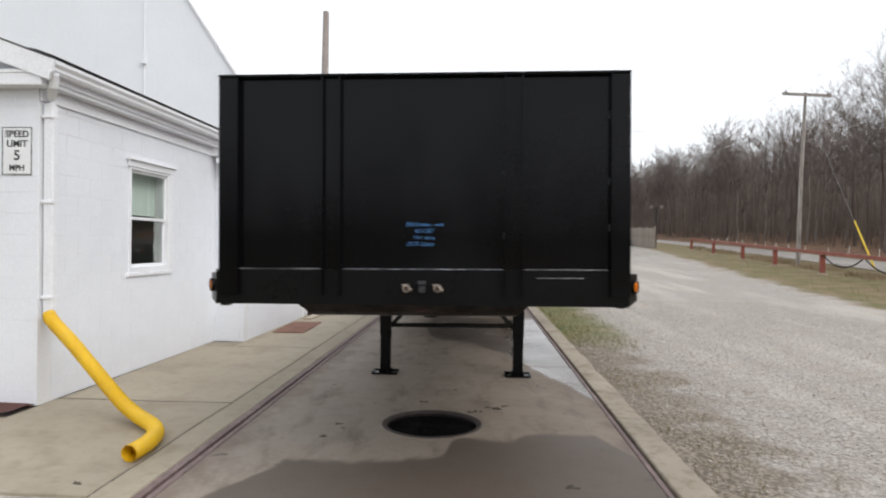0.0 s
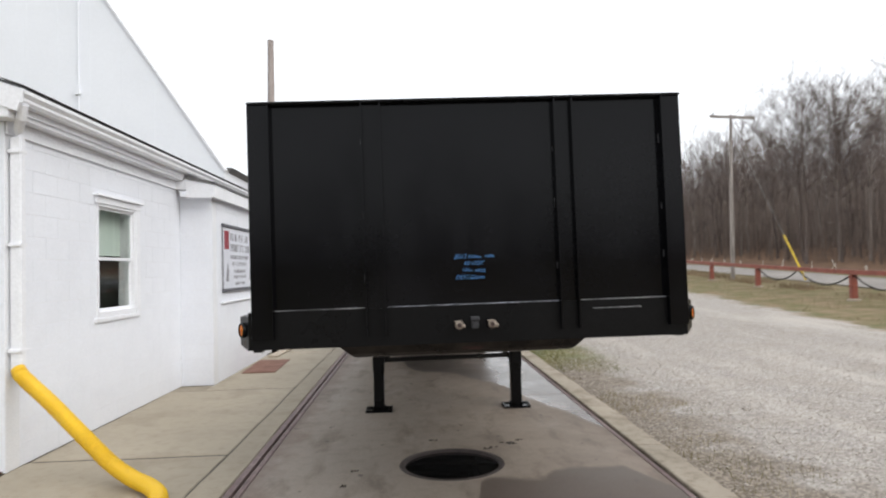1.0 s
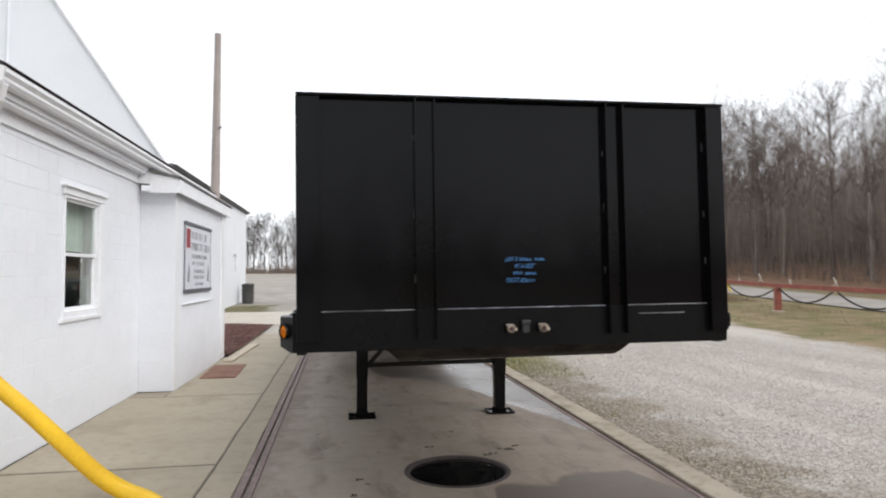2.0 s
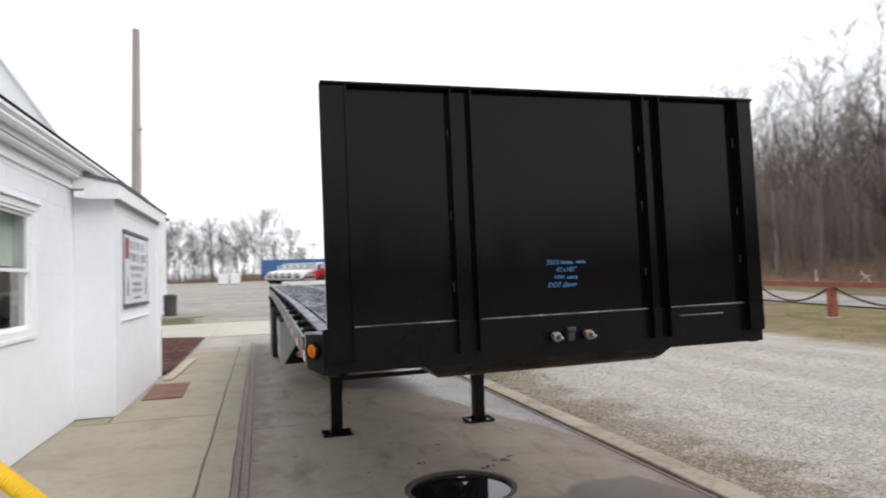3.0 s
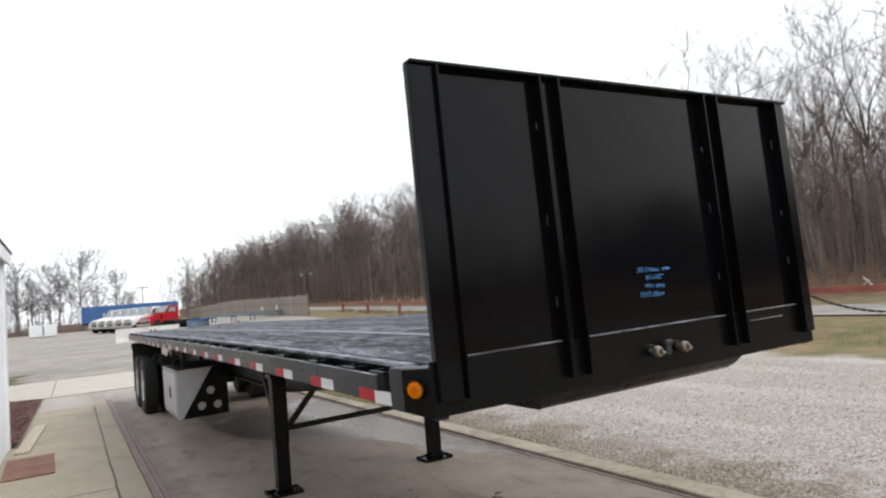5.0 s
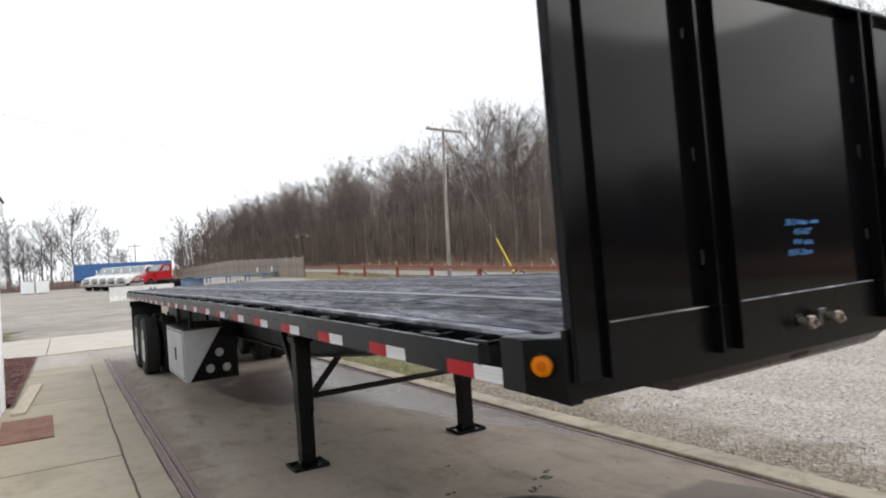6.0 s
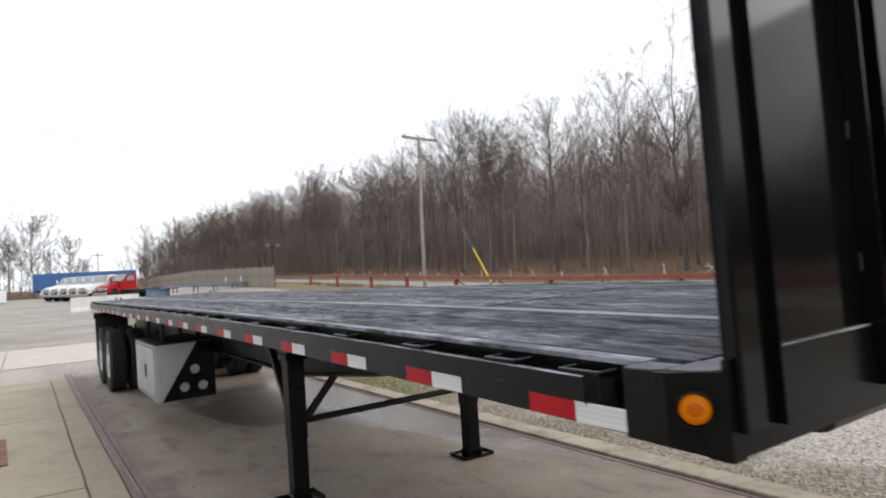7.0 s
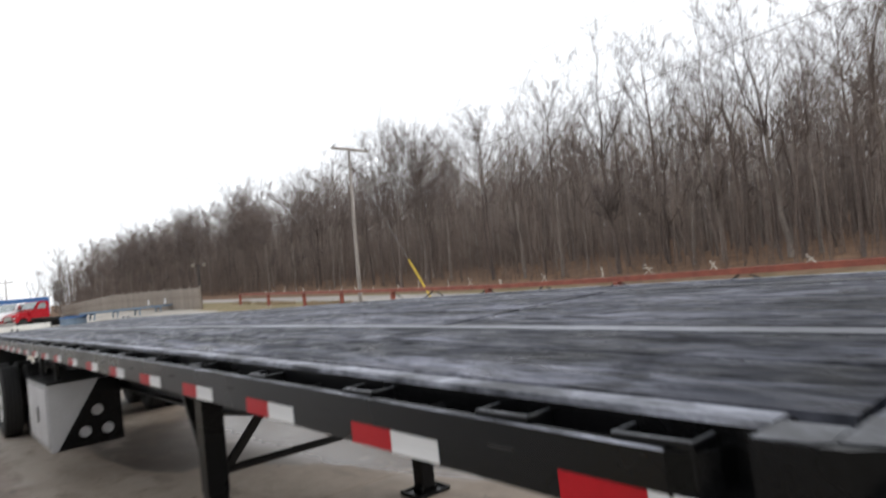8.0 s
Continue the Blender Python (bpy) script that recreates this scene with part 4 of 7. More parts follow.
for s in (-1, 1):
    rail = part("side_rail", long_prism(bmesh.new(), [(s * x, z) for x, z in ((1.139, BED - 0.01), (1.215, BED - 0.01), (1.215, 1.288), (1.2915, 1.2825), (1.2915, 1.2265), (1.17, 1.2265), (1.17, 1.335), (1.139, 1.335))], 0.192, LEN), BLACK, trailer)
    part("rail_cap", long_prism(bmesh.new(), rect(s * 1.165, BED - 0.0095, s * 1.220, BED + 0.0035), 0.192, LEN), SCUFFED, rail, "scuffed pale rail edge")
    rub = part("rub_rail", long_prism(bmesh.new(), [(s * 1.283, 1.277), (s * 1.296, 1.280), (s * 1.296, 1.342), (s * 1.283, 1.345)], 0.315, LEN - 0.02), BLACK, rail)
    part("worn_lip", long_prism(bmesh.new(), [(s * 1.2920, 1.3432), (s * 1.2965, 1.3410), (s * 1.2965, 1.3425), (s * 1.2925, 1.3447)], 0.316, LEN - 0.03), SCUFFED, rub, "bright worn upper lip")
    part("rail_end", prism(bmesh.new(), [(s * 1.205, 0.262), (s * 1.205, 0.250), (s * 1.255, 0.252), (s * 1.28, 0.272), (s * 1.296, 0.3145), (s * 1.284, 0.3145), (s * 1.27, 0.28), (s * 1.25, 0.264)], "z", 1.282, 1.347), BLACK, rail)
    bm, rim = bmesh.new(), bmesh.new()
    wall = 0.007
    for a, b in (((1.2155, -0.07), (1.283, -0.07 + wall)), ((1.2155, 0.07 - wall), (1.283, 0.07)), ((1.272, -0.07), (1.2825, 0.07))):
        box(bm, (min(s * a[0], s * b[0]), a[1], 1.286), (max(s * a[0], s * b[0]), b[1], 1.353), 0.002)
        box(rim, (min(s * a[0], s * b[0]) + 0.0015, a[1] + 0.0015, 1.3531), (max(s * a[0], s * b[0]) - 0.0015, b[1] - 0.0015, 1.3545))
    pocket = part("stake_pocket", bm, BLACK, rail)
    rim_part = part("pocket_rim", rim, DULL_EDGE, rail, "scuffed bright pocket rim")
    places = [0.345, 0.66] + [1.165 + 0.61 * k for k in range(22)]
    pocket.matrix_basis = rim_part.matrix_basis = pose(0, places[0], camber(places[0]))
    for y in places[1:]:
        again(pocket, pose(0, y, camber(y)))
        again(rim_part, pose(0, y, camber(y)))
    spool = part("pipe_spool", tube(bmesh.new(), [(s * 1.216, 0, 1.317), (s * 1.284, 0, 1.317)], 0.019, 12), BLACK, rail, smooth=True)
    places = [0.915] + [1.47 + 0.61 * k for k in range(21)]
    spool.matrix_basis = pose(0, places[0], camber(places[0]))
    for y in places[1:]:
        again(spool, pose(0, y, camber(y)))
    # red and white reflective tape on the lower rail
    red = white = None
    for k in range(21):
        y = 0.352 + 0.666 * k
        for off, m in ((0.0, TAPE_RED), (-0.172, TAPE_WHITE)):
            src = red if m is TAPE_RED else white
            if src is None:
                ribs = 1 if m is TAPE_RED else 4
                face = [(s * (1.2941 if k % 2 and ribs > 1 else 1.2935), 1.2285 + 0.052 * k / (2 * ribs)) for k in range(2 * ribs + 1)]
                o = part("reflective_tape", prism(bmesh.new(), [(s * 1.2918, 1.2285)] + face + [(s * 1.2918, 1.2805)], "y", 0, 0.171), m, rail, "red reflective tape" if m is TAPE_RED else "white reflective tape")
                o.matrix_basis = pose(0, y + off, camber(y + off + 0.08))
                red, white = (o, white) if m is TAPE_RED else (red, o)
            else:
                again(src, pose(0, y + off, camber(y + off + 0.08)))
    # short dark marks at even spacing along the rub rail
    scrape = None
    for k in range(18):
        y = 0.67 + 0.666 * k
        if scrape is None:
            scrape = part("scrape", box(bmesh.new(), (min(s * 1.2958, s * 1.2966), -0.035, 1.2925), (max(s * 1.2958, s * 1.2966), 0.035, 1.2985)), RUBBER, rub, "short dark mark on the rail face")
            scrape.matrix_basis = pose(0, y, camber(y), 0.8)
        else:
            again(scrape, pose(0, y, camber(y), 0.8))

# chassis
for s in (-1, 1):
    bm = bmesh.new()
    flange = [(0.3, 1.20, 1.266), (1.5, 1.13, 1.266), (2.9, 0.93, 1.266), (4.3, 0.78, 1.266), (LEN - 0.3, 0.76, 1.266)]
    for y0, y1 in zip(flange, flange[1:]):
        ya, za, zb = y0
        yb, zc, zd = y1
        a = [bm.verts.new((s * 0.5 + x, y, z + camber(y))) for y, z in ((ya, za), (yb, zc), (yb, zd + 0.03), (ya, zb + 0.03)) for x in (-0.007, 0.007)]
        for q in ((0, 2, 4, 6), (1, 7, 5, 3), (0, 1, 3, 2), (4, 5, 7, 6), (0, 6, 7, 1), (2, 3, 5, 4)):
            bm.faces.new([a[i] for i in q])
        for z0, z1 in ((za, zc), (zb + 0.012, zd + 0.012)):
            a = [bm.verts.new((s * 0.5 + x, y, z + dz + camber(y))) for y, z in ((ya, z0), (yb, z1)) for dz in (0, 0.018) for x in (-0.065, 0.065)]
            for q in ((0, 1, 3, 2), (4, 6, 7, 5), (0, 4, 5, 1), (2, 3, 7, 6), (0, 2, 6, 4), (1, 5, 7, 3)):
                bm.faces.new([a[i] for i in q])
    part("main_beam", bm, BLACK_FRAME, trailer)
cross = part("cross_member", prism(bmesh.new(), [(-0.03, 1.24), (0.03, 1.24), (0.03, 1.248), (0.006, 1.248), (0.006, 1.316), (0.03, 1.316), (0.03, 1.324), (-0.03, 1.324), (-0.03, 1.316), (-0.006, 1.316), (-0.006, 1.248), (-0.03, 1.248)], "x", -1.168, 1.168), BLACK_FRAME, trailer)
cross.matrix_basis = pose(0, 0.66, camber(0.66))
for k in range(1, 22):
    y = 0.66 + 0.59 * k
    again(cross, pose(0, y, camber(y)))

for s in (-1, 1):
    # subframe plates are added to darken the open view under the bed
    part("subframe", box(bmesh.new(), (s * 0.44 - 0.02, 9.7, 0.66), (s * 0.44 + 0.02, 13.25, 0.98), 0.01), BLACK_FRAME, trailer)
    part("nose_foot", box(bmesh.new(), (s * 1.18 - 0.025, -0.012, 1.183), (s * 1.18 + 0.025, 0.05, 1.2095), 0.003), BLACK_FRAME, trailer)
part("subframe_plate", box(bmesh.new(), (-0.42, 9.75, 0.70), (0.42, 13.2, 0.72)), BLACK_FRAME, trailer)

# landing legs
LY = 3.88
for s in (-1, 1):
    x = s * 0.795 + 0.047
    bm = box(bmesh.new(), (x - 0.066, LY - 0.066, 0.46), (x + 0.066, LY + 0.066, 1.32), 0.006)
    box(bm, (x - 0.085, LY - 0.09, 1.05), (x + 0.085, LY + 0.09, 1.10), 0.004)
    leg = part("landing_leg", bm, BLACK, trailer)
    part("inner_tube", box(bmesh.new(), (x - 0.060, LY - 0.060, 0.02), (x + 0.060, LY + 0.060, 0.50), 0.005), BLACK, leg)
    bm = box(bmesh.new(), (x - 0.15, LY - 0.125, 0.0), (x + 0.15, LY + 0.125, 0.012), 0.003)
    for dx in (-0.15, 0.142):
        box(bm, (x + dx, LY - 0.125, 0.010), (x + dx + 0.008, LY + 0.125, 0.032))
    for dy in (-0.125, 0.117):
        box(bm, (x - 0.141, LY + dy, 0.010), (x + 0.141, LY + dy + 0.008, 0.026))
    box(bm, (x - 0.075, LY - 0.06, 0.010), (x + 0.075, LY + 0.06, 0.055), 0.006)
    part("foot", bm, BLACK, leg, "black steel foot plate")
    bm = bmesh.new()
    beam(bm, (x - s * 0.05, LY, 0.56), (x - s * 0.62, LY + 0.02, 1.20), 0.045, 0.045)
    part("brace", bm, BLACK_FRAME, leg)
    bm = bmesh.new()
    beam(bm, (x, LY + 0.03, 0.55), (x - s * 0.03, LY + 0.72, 1.262), 0.055, 0.05)
    part("brace", bm, BLACK_FRAME, leg)
part("cross_shaft", tube(bmesh.new(), [(-0.70, LY, 0.575), (0.79, LY, 0.575)], 0.026, 12), BLACK_FRAME, trailer, smooth=True)

# aluminium tool box behind the legs
tool = part("tool_box", box(bmesh.new(), (-1.235, 6.95, 0.385), (-0.615, 8.42, 1.025), 0.008, 2), BOX_WHITE, trailer, "pale aluminium tool box under the bed")
part("box_door", box(bmesh.new(), (-1.243, 7.02, 0.43), (-1.2345, 8.36, 0.985), 0.004), BOX_WHITE, tool)
for y0, y1, z0, z1 in ((7.0, 7.016, 0.42, 0.995), (8.364, 8.38, 0.42, 0.995), (7.0165, 8.3635, 0.418, 0.428), (7.0165, 8.3635, 0.987, 0.997)):
    part("door_seam", box(bmesh.new(), (-1.2372, y0, z0), (-1.2345, y1, z1)), BLACK_FRAME, tool, "dark door seam")
bm = box(bmesh.new(), (-1.252, 7.56, 0.62), (-1.2425, 7.64, 0.78), 0.004)
part("latch", bm, BLACK_FRAME, tool, "dark recessed latch")
part("lid", box(bmesh.new(), (-1.243, 6.94, 1.0255), (-0.605, 8.43, 1.04), 0.004), BLACK_FRAME, tool, "dark top plate")
for x in (-1.1, -0.72):
    for y in (7.2, 8.2):
        part("hanger", box(bmesh.new(), (x - 0.02, y - 0.02, 1.0405), (x + 0.02, y + 0.02, 1.40)), BLACK_FRAME, tool)
# black gusset with three round holes on the box's front
outline = [(-1.185, 0.388), (-0.605, 0.388), (-0.605, 1.022), (-0.79, 1.022)]
bm = bmesh.new()
loops = [outline]
for cx, cz in ((-0.825, 0.715), (-0.945, 0.525), (-0.745, 0.52)):
    loops.append([(cx + 0.053 * math.cos(2 * math.pi * i / 20), cz + 0.053 * math.sin(2 * math.pi * i / 20)) for i in range(20)])
edges = []
for lp in loops:
    vs = [bm.verts.new((x, 6.944, z)) for x, z in lp]
    edges += [bm.edges.new((vs[i], vs[(i + 1) % len(vs)])) for i in range(len(vs))]
bmesh.ops.triangle_fill(bm, edges=edges, use_beauty=True, use_dissolve=False)
faces = list(bm.faces)
ext = bmesh.ops.extrude_face_region(bm, geom=faces)
for g in ext["geom"]:
    if isinstance(g, bmesh.types.BMVert):
        g.co.y -= 0.01
part("gusset", bm, BLACK, tool, "black steel gusset with three round holes")

# wheels
def tyre_mesh():
    prof = [(0.29, -0.10), (0.34, -0.125), (0.43, -0.132), (0.485, -0.122), (0.508, -0.108)]
    for k in range(5):
        x = -0.1 + 0.05 * k - 0.0
        prof += [(0.518, x + 0.002), (0.518, x + 0.034)] if k == 4 else [(0.518, x + 0.002), (0.518, x + 0.038), (0.503, x + 0.041), (0.503, x + 0.047)]
    prof = [p for p in prof if p[1] <= 0.108]
    prof += [(0.508, 0.112), (0.485, 0.122), (0.43, 0.132), (0.34, 0.125), (0.29, 0.10)]
    return prof


tyre_src = rim_src = None
for y in (11.45, 12.70):
    part("axle", tube(bmesh.new(), [(-0.95, y, 0.518), (0.95, y, 0.518)], 0.065, 16), BLACK_FRAME, trailer, smooth=True)
    for s in (-1, 1):
        part("spring_hanger", box(bmesh.new(), (s * 0.5 - 0.05, y - 0.5, 0.55), (s * 0.5 + 0.05, y + 0.5, 0.64), 0.02), BLACK_FRAME, trailer)
        part("spring_bracket", prism(bmesh.new(), [(y - 0.2, 0.97), (y + 0.2, 0.97), (y + 0.08, 0.6), (y - 0.08, 0.6)], "x", s * 0.5 - 0.03, s * 0.5 + 0.03), BLACK_FRAME, trailer)
        # unseen drums, added as dark mass to deepen the shade between the wheels
        part("brake_drum", lathe(bmesh.new(), [(0.10, -0.14), (0.26, -0.12), (0.265, 0.10), (0.10, 0.12)], 28, (s * 0.60, y, 0.519), "x"), BLACK_FRAME, trailer, smooth=True)
        for x in (1.155, 0.84):
            if tyre_src is None:
                tyre_src = solid("tyre", lathe(bmesh.new(), tyre_mesh(), 56, caps=False), RUBBER, True)
                shaded_rim_src = solid("rim", lathe(bmesh.new(), [(0.292, 0.10), (0.295, -0.115), (0.28, -0.118), (0.262, -0.10), (0.25, -0.03), (0.18, 0.0), (0.13, -0.005), (0.115, -0.06), (0.10, -0.12), (0.06, -0.128)], 40), RIM_DARK, True)
                rim_src = solid("rim", lathe(bmesh.new(), [(0.292, 0.10), (0.295, -0.115), (0.28, -0.118), (0.262, -0.10), (0.25, -0.03), (0.18, 0.0), (0.13, -0.005), (0.115, -0.06), (0.10, -0.12), (0.06, -0.128)], 40), RIM, True)
            wheel = new("wheel", tyre_src)
            wheel.parent = trailer
            wheel.matrix_basis = pose(s * x, y, 0.519, 7 * y, 0, 0 if s < 0 else 180)
            # inner wheels take the darker rim, with the bed's shade in its colour
            rim = new("rim", rim_src if x > 1 else shaded_rim_src)
            rim.parent = wheel
            tagged(rim, "white painted steel wheel" if x > 1 else "grimy steel wheel darkened for shade under the bed")
for s in (-1, 1):
    part("mud_flap", box(bmesh.new(), (s * 1.0 - 0.29, 13.36, 0.28), (s * 1.0 + 0.29, 13.375, 1.19), 0.003), RUBBER, trailer, "black rubber mud flap")
    part("flap_bracket", box(bmesh.new(), (s * 1.0 - 0.31, 13.34, 1.1905), (s * 1.0 + 0.31, 13.40, 1.30), 0.004), BLACK_FRAME, trailer)
    part("deck_stub", box(bmesh.new(), (s * 0.9 - 0.02, 13.3, BED + 0.063), (s * 0.9 + 0.02, 13.34, BED + 0.19), 0.003), WORN_LIT_EDGE, trailer, "short metal stub on the bed")
    part("deck_stub", box(bmesh.new(), (s * 0.9 + 0.06, 13.3, BED + 0.063), (s * 0.9 + 0.10, 13.34, BED + 0.19), 0.003), WORN_LIT_EDGE, trailer, "short metal stub on the bed")
    part("tail_lamp", lathe(bmesh.new(), [(0.055, 0), (0.055, 0.02), (0.03, 0.03)], 20, (s * 0.85, LEN + 0.012, 1.40), "y"), RED_LENS, trailer, "round red tail lamp", True)
    part("bumper_leg", box(bmesh.new(), (s * 0.5 - 0.04, LEN - 0.35, 0.55), (s * 0.5 + 0.04, LEN - 0.27, 1.0), 0.004), BLACK_FRAME, trailer)
part("rear_sill", box(bmesh.new(), (-1.275, LEN - 0.098, 1.26 + camber(LEN)), (1.275, LEN + 0.012, BED + camber(LEN) + 0.002), 0.006), BLACK, trailer)
part("rear_bumper", box(bmesh.new(), (-1.15, LEN - 0.36, 0.46), (1.15, LEN - 0.26, 0.56), 0.008), BLACK_FRAME, trailer)
part("air_tank", tube(bmesh.new(), [(-0.42, 9.4, 0.84), (-0.40, 9.4, 0.84), (0.40, 9.4, 0.84), (0.42, 9.4, 0.84)], [0.08, 0.12, 0.12, 0.08], 18), BLACK_FRAME, trailer, smooth=True)

# the trailer's body leans a little to one side on its springs and legs
LEAN = Matrix.Translation((0.0157, 0, 0.0142)) @ Matrix.Rotation(radians(-0.65), 4, "Y")
for ob in trailer.children:
    if ob.name.split(".")[0] not in ("wheel", "axle", "landing_leg", "brake_drum", "spring_hanger"):
        ob.matrix_basis = LEAN @ ob.matrix_basis



# ---- the white office ----
def less(rects, cut):
    """Rectangles (u0, v0, u1, v1) with one rectangle cut out of them."""
    out = []
    for u0, v0, u1, v1 in rects:
        a0, b0, a1, b1 = max(u0, cut[0]), max(v0, cut[1]), min(u1, cut[2]), min(v1, cut[3])
        if a0 >= a1 or b0 >= b1:
            out.append((u0, v0, u1, v1))
            continue
        out += [r for r in ((u0, v0, a0, v1), (a1, v0, u1, v1), (a0, v0, a1, b0), (a0, b1, a1, v1)) if r[2] - r[0] > 0.012 and r[3] - r[1] > 0.012]
    return out


BLOCK_MESH = {}


def block_wall(name, parent, to_world, length, top, openings=(), thick=0.19, blocks=True, first=0.0):
    """A wall of painted blocks: a core with its openings, and proud blocks on the outer face (local u along, v up, outward is -w)."""
    core = [(0, 0, length, top)]
    for o in openings:
        core = less(core, o)
    bm = bmesh.new()
    for u0, v0, u1, v1 in core:
        box(bm, (u0, 0.0, v0), (u1, thick, v1))
    wall = part(name, bm, MORTAR, parent)
    wall.matrix_basis = to_world
    if not blocks:
        return wall
    row = 0
    v = 0.0
    while v < top - 0.01:
        u = -0.2 * (row % 2) - first
        while u < length:
            cells = [(max(u, 0), v, min(u + 0.4, length), min(v + 0.2, top))]
            u += 0.4
            if cells[0][2] - cells[0][0] < 0.02:
                continue
            for o in openings:
                cells = less(cells, o)
            for c in cells:
                w, h = round(c[2] - c[0] - 0.003, 3), round(c[3] - c[1] - 0.0035, 3)
                if w < 0.02 or h < 0.02:
                    continue
                if (w, h) not in BLOCK_MESH:
                    BLOCK_MESH[w, h] = solid("block", box(bmesh.new(), (0, -0.0032, 0), (w, 0.002, h), 0.0018), BLOCK)
                o = new("block", BLOCK_MESH[w, h])
                o.parent = wall
                o.matrix_basis = pose(c[0] + 0.0015, rng.uniform(-0.0012, 0.0004), c[1] + 0.00175)
        v += 0.2
        row += 1
    return wall


def facing(x, y, turn):
    return pose(x, y, 0, 0, 0, turn)


office = thing("office_building", "single-storey office of white painted blocks with gutter and window", "building")
WX, WY, EAVE = -3.77, 1.95, 3.0
WIN = (1.338, 1.205, 2.268, 2.43)  # along the wall from its front corner, up
# wall beside the footpath: local u runs with y, outward is +x
block_wall("wall_path_side", office, pose(WX, WY + 0.192, 0, 0, 0, 90), 3.788, EAVE + 0.1, [WIN], first=0.2)
block_wall("wall_front", office, pose(-9.2, WY, 0), 5.43, EAVE + 0.1, blocks=True)
block_wall("wall_rear", office, pose(WX, 9.75, 0, 0, 0, 180), 5.43, EAVE + 0.1, blocks=False)
block_wall("wall_far_side", office, pose(-9.2, 9.56, 0, 0, 0, -90), 7.4, EAVE + 0.1, blocks=False)
BX, BY0, BY1, BTOP = -3.30, 5.93, 9.5, 2.78
block_wall("bay_front", office, pose(WX + 0.004, BY0, 0), BX - WX - 0.004, BTOP)
block_wall("bay_side", office, pose(BX, BY0 + 0.192, 0, 0, 0, 90), BY1 - BY0 - 0.192, BTOP, first=0.1)
block_wall("bay_back", office, pose(BX - 0.192, BY1, 0, 0, 0, 180), BX - WX - 0.2, BTOP, blocks=False)
part("bay_pilaster", box(bmesh.new(), (BX, 9.16, 0.02), (BX + 0.025, BY1, BTOP - 0.002), 0.004), TRIM_WHITE, office)

# gable over the front wall and the roof; the ridge runs with the footpath
RISE = 0.36
RIDGE_X = -6.485
RIDGE_Z = 3.215 + RISE * (-3.53 - RIDGE_X)
bm = prism(bmesh.new(), [(-3.8, 3.101), (-9.17, 3.101), (RIDGE_X, RIDGE_Z - 0.14)], "y", WY + 0.01, WY + 0.15)
part("gable", bm, SIDING, office)
for side in (-1, 1):
    ex = RIDGE_X - side * (RIDGE_X + 3.53)
    bm = bmesh.new()
    sec = [(ex, 3.215), (RIDGE_X, RIDGE_Z), (RIDGE_X, RIDGE_Z - 0.02), (ex, 3.195)]
    roof = part("roof", prism(bm, sec, "y", WY - 0.18, 9.95), SHINGLE, office, "dark grey shingled roof")
    if side == 1:
        tab = solid("shingle_tab", box(bmesh.new(), (0, 0, 0), (0.20, 0.318, 0.008), 0.002), SHINGLE)
        for k in range(25):
            for r in range(2):
                o = new("shingle", tab)
                o.parent = roof
                o.matrix_basis = pose(ex + 0.015 - 0.17 * r, WY - 0.18 + 0.32 * k + 0.16 * (r % 2), 3.213 + 0.0065 + 0.17 * r * RISE, 0, math.degrees(math.atan(RISE)), 0) @ pose(-0.19, 0, 0)
        # rake board on the front
        bm = bmesh.new()
        beam(bm, (ex + 0.0, WY - 0.165, 3.10), (RIDGE_X, WY - 0.165, RIDGE_Z - 0.115), 0.03, 0.19)
        part("rake_board", bm, TRIM_WHITE, office)
bm = box(bmesh.new(), (-4.6, WY - 0.16, 2.965), (-3.64, WY - 0.005, 3.10), 0.006)
box(bm, (-4.6, WY - 0.17, 3.075), (-3.62, WY - 0.004, 3.105), 0.004)
part("eave_return", bm, TRIM_WHITE, office, "white boxed eave return")
part("soffit", box(bmesh.new(), (-3.765, WY + 0.0, 2.985), (-3.64, 5.719, 3.02), 0.004), TRIM_WHITE, office)
part("frieze_board", box(bmesh.new(), (-3.764, WY + 0.002, 2.86), (-3.742, 5.925, 2.984), 0.004), TRIM_WHITE, office)
part("bay_cheek", box(bmesh.new(), (-3.764, 5.722, 2.86), (-3.602, 5.95, 3.02), 0.003), TRIM_WHITE, office)
part("fascia", box(bmesh.new(), (-3.645, WY - 0.16, 3.022), (-3.62, 9.9, 3.19), 0.004), TRIM_WHITE, office)
# K-shaped gutter
gut = [(-3.618, 3.185), (-3.618, 3.08), (-3.555, 3.08), (-3.535, 3.105), (-3.535, 3.13), (-3.508, 3.16), (-3.508, 3.19), (-3.514, 3.19), (-3.514, 3.162), (-3.541, 3.132), (-3.541, 3.108), (-3.557, 3.086), (-3.612, 3.086), (-3.612, 3.185)]
gutter = part("gutter", prism(bmesh.new(), gut, "y", WY - 0.17, 9.9), TRIM_WHITE, office, "white metal roof gutter")
part("gutter_end", box(bmesh.new(), (-3.617, WY - 0.174, 3.081), (-3.512, WY - 0.169, 3.188)), TRIM_WHITE, gutter)
bm = bmesh.new()
tube(bm, [(-3.565, WY - 0.08, 3.085), (-3.60, WY - 0.05, 2.98), (-3.69, WY + 0.06, 2.90), (-3.705, WY + 0.07, 2.82)], 0.042, 10)
box(bm, (-3.75, WY + 0.03, 0.80), (-3.655, WY + 0.105, 2.84), 0.012, 2)
for z in (1.0, 1.9, 2.7):
    box(bm, (-3.758, WY + 0.015, z), (-3.652, WY + 0.12, z + 0.03), 0.003)
part("downspout", bm, TRIM_WHITE, gutter, "white square downspout with straps")

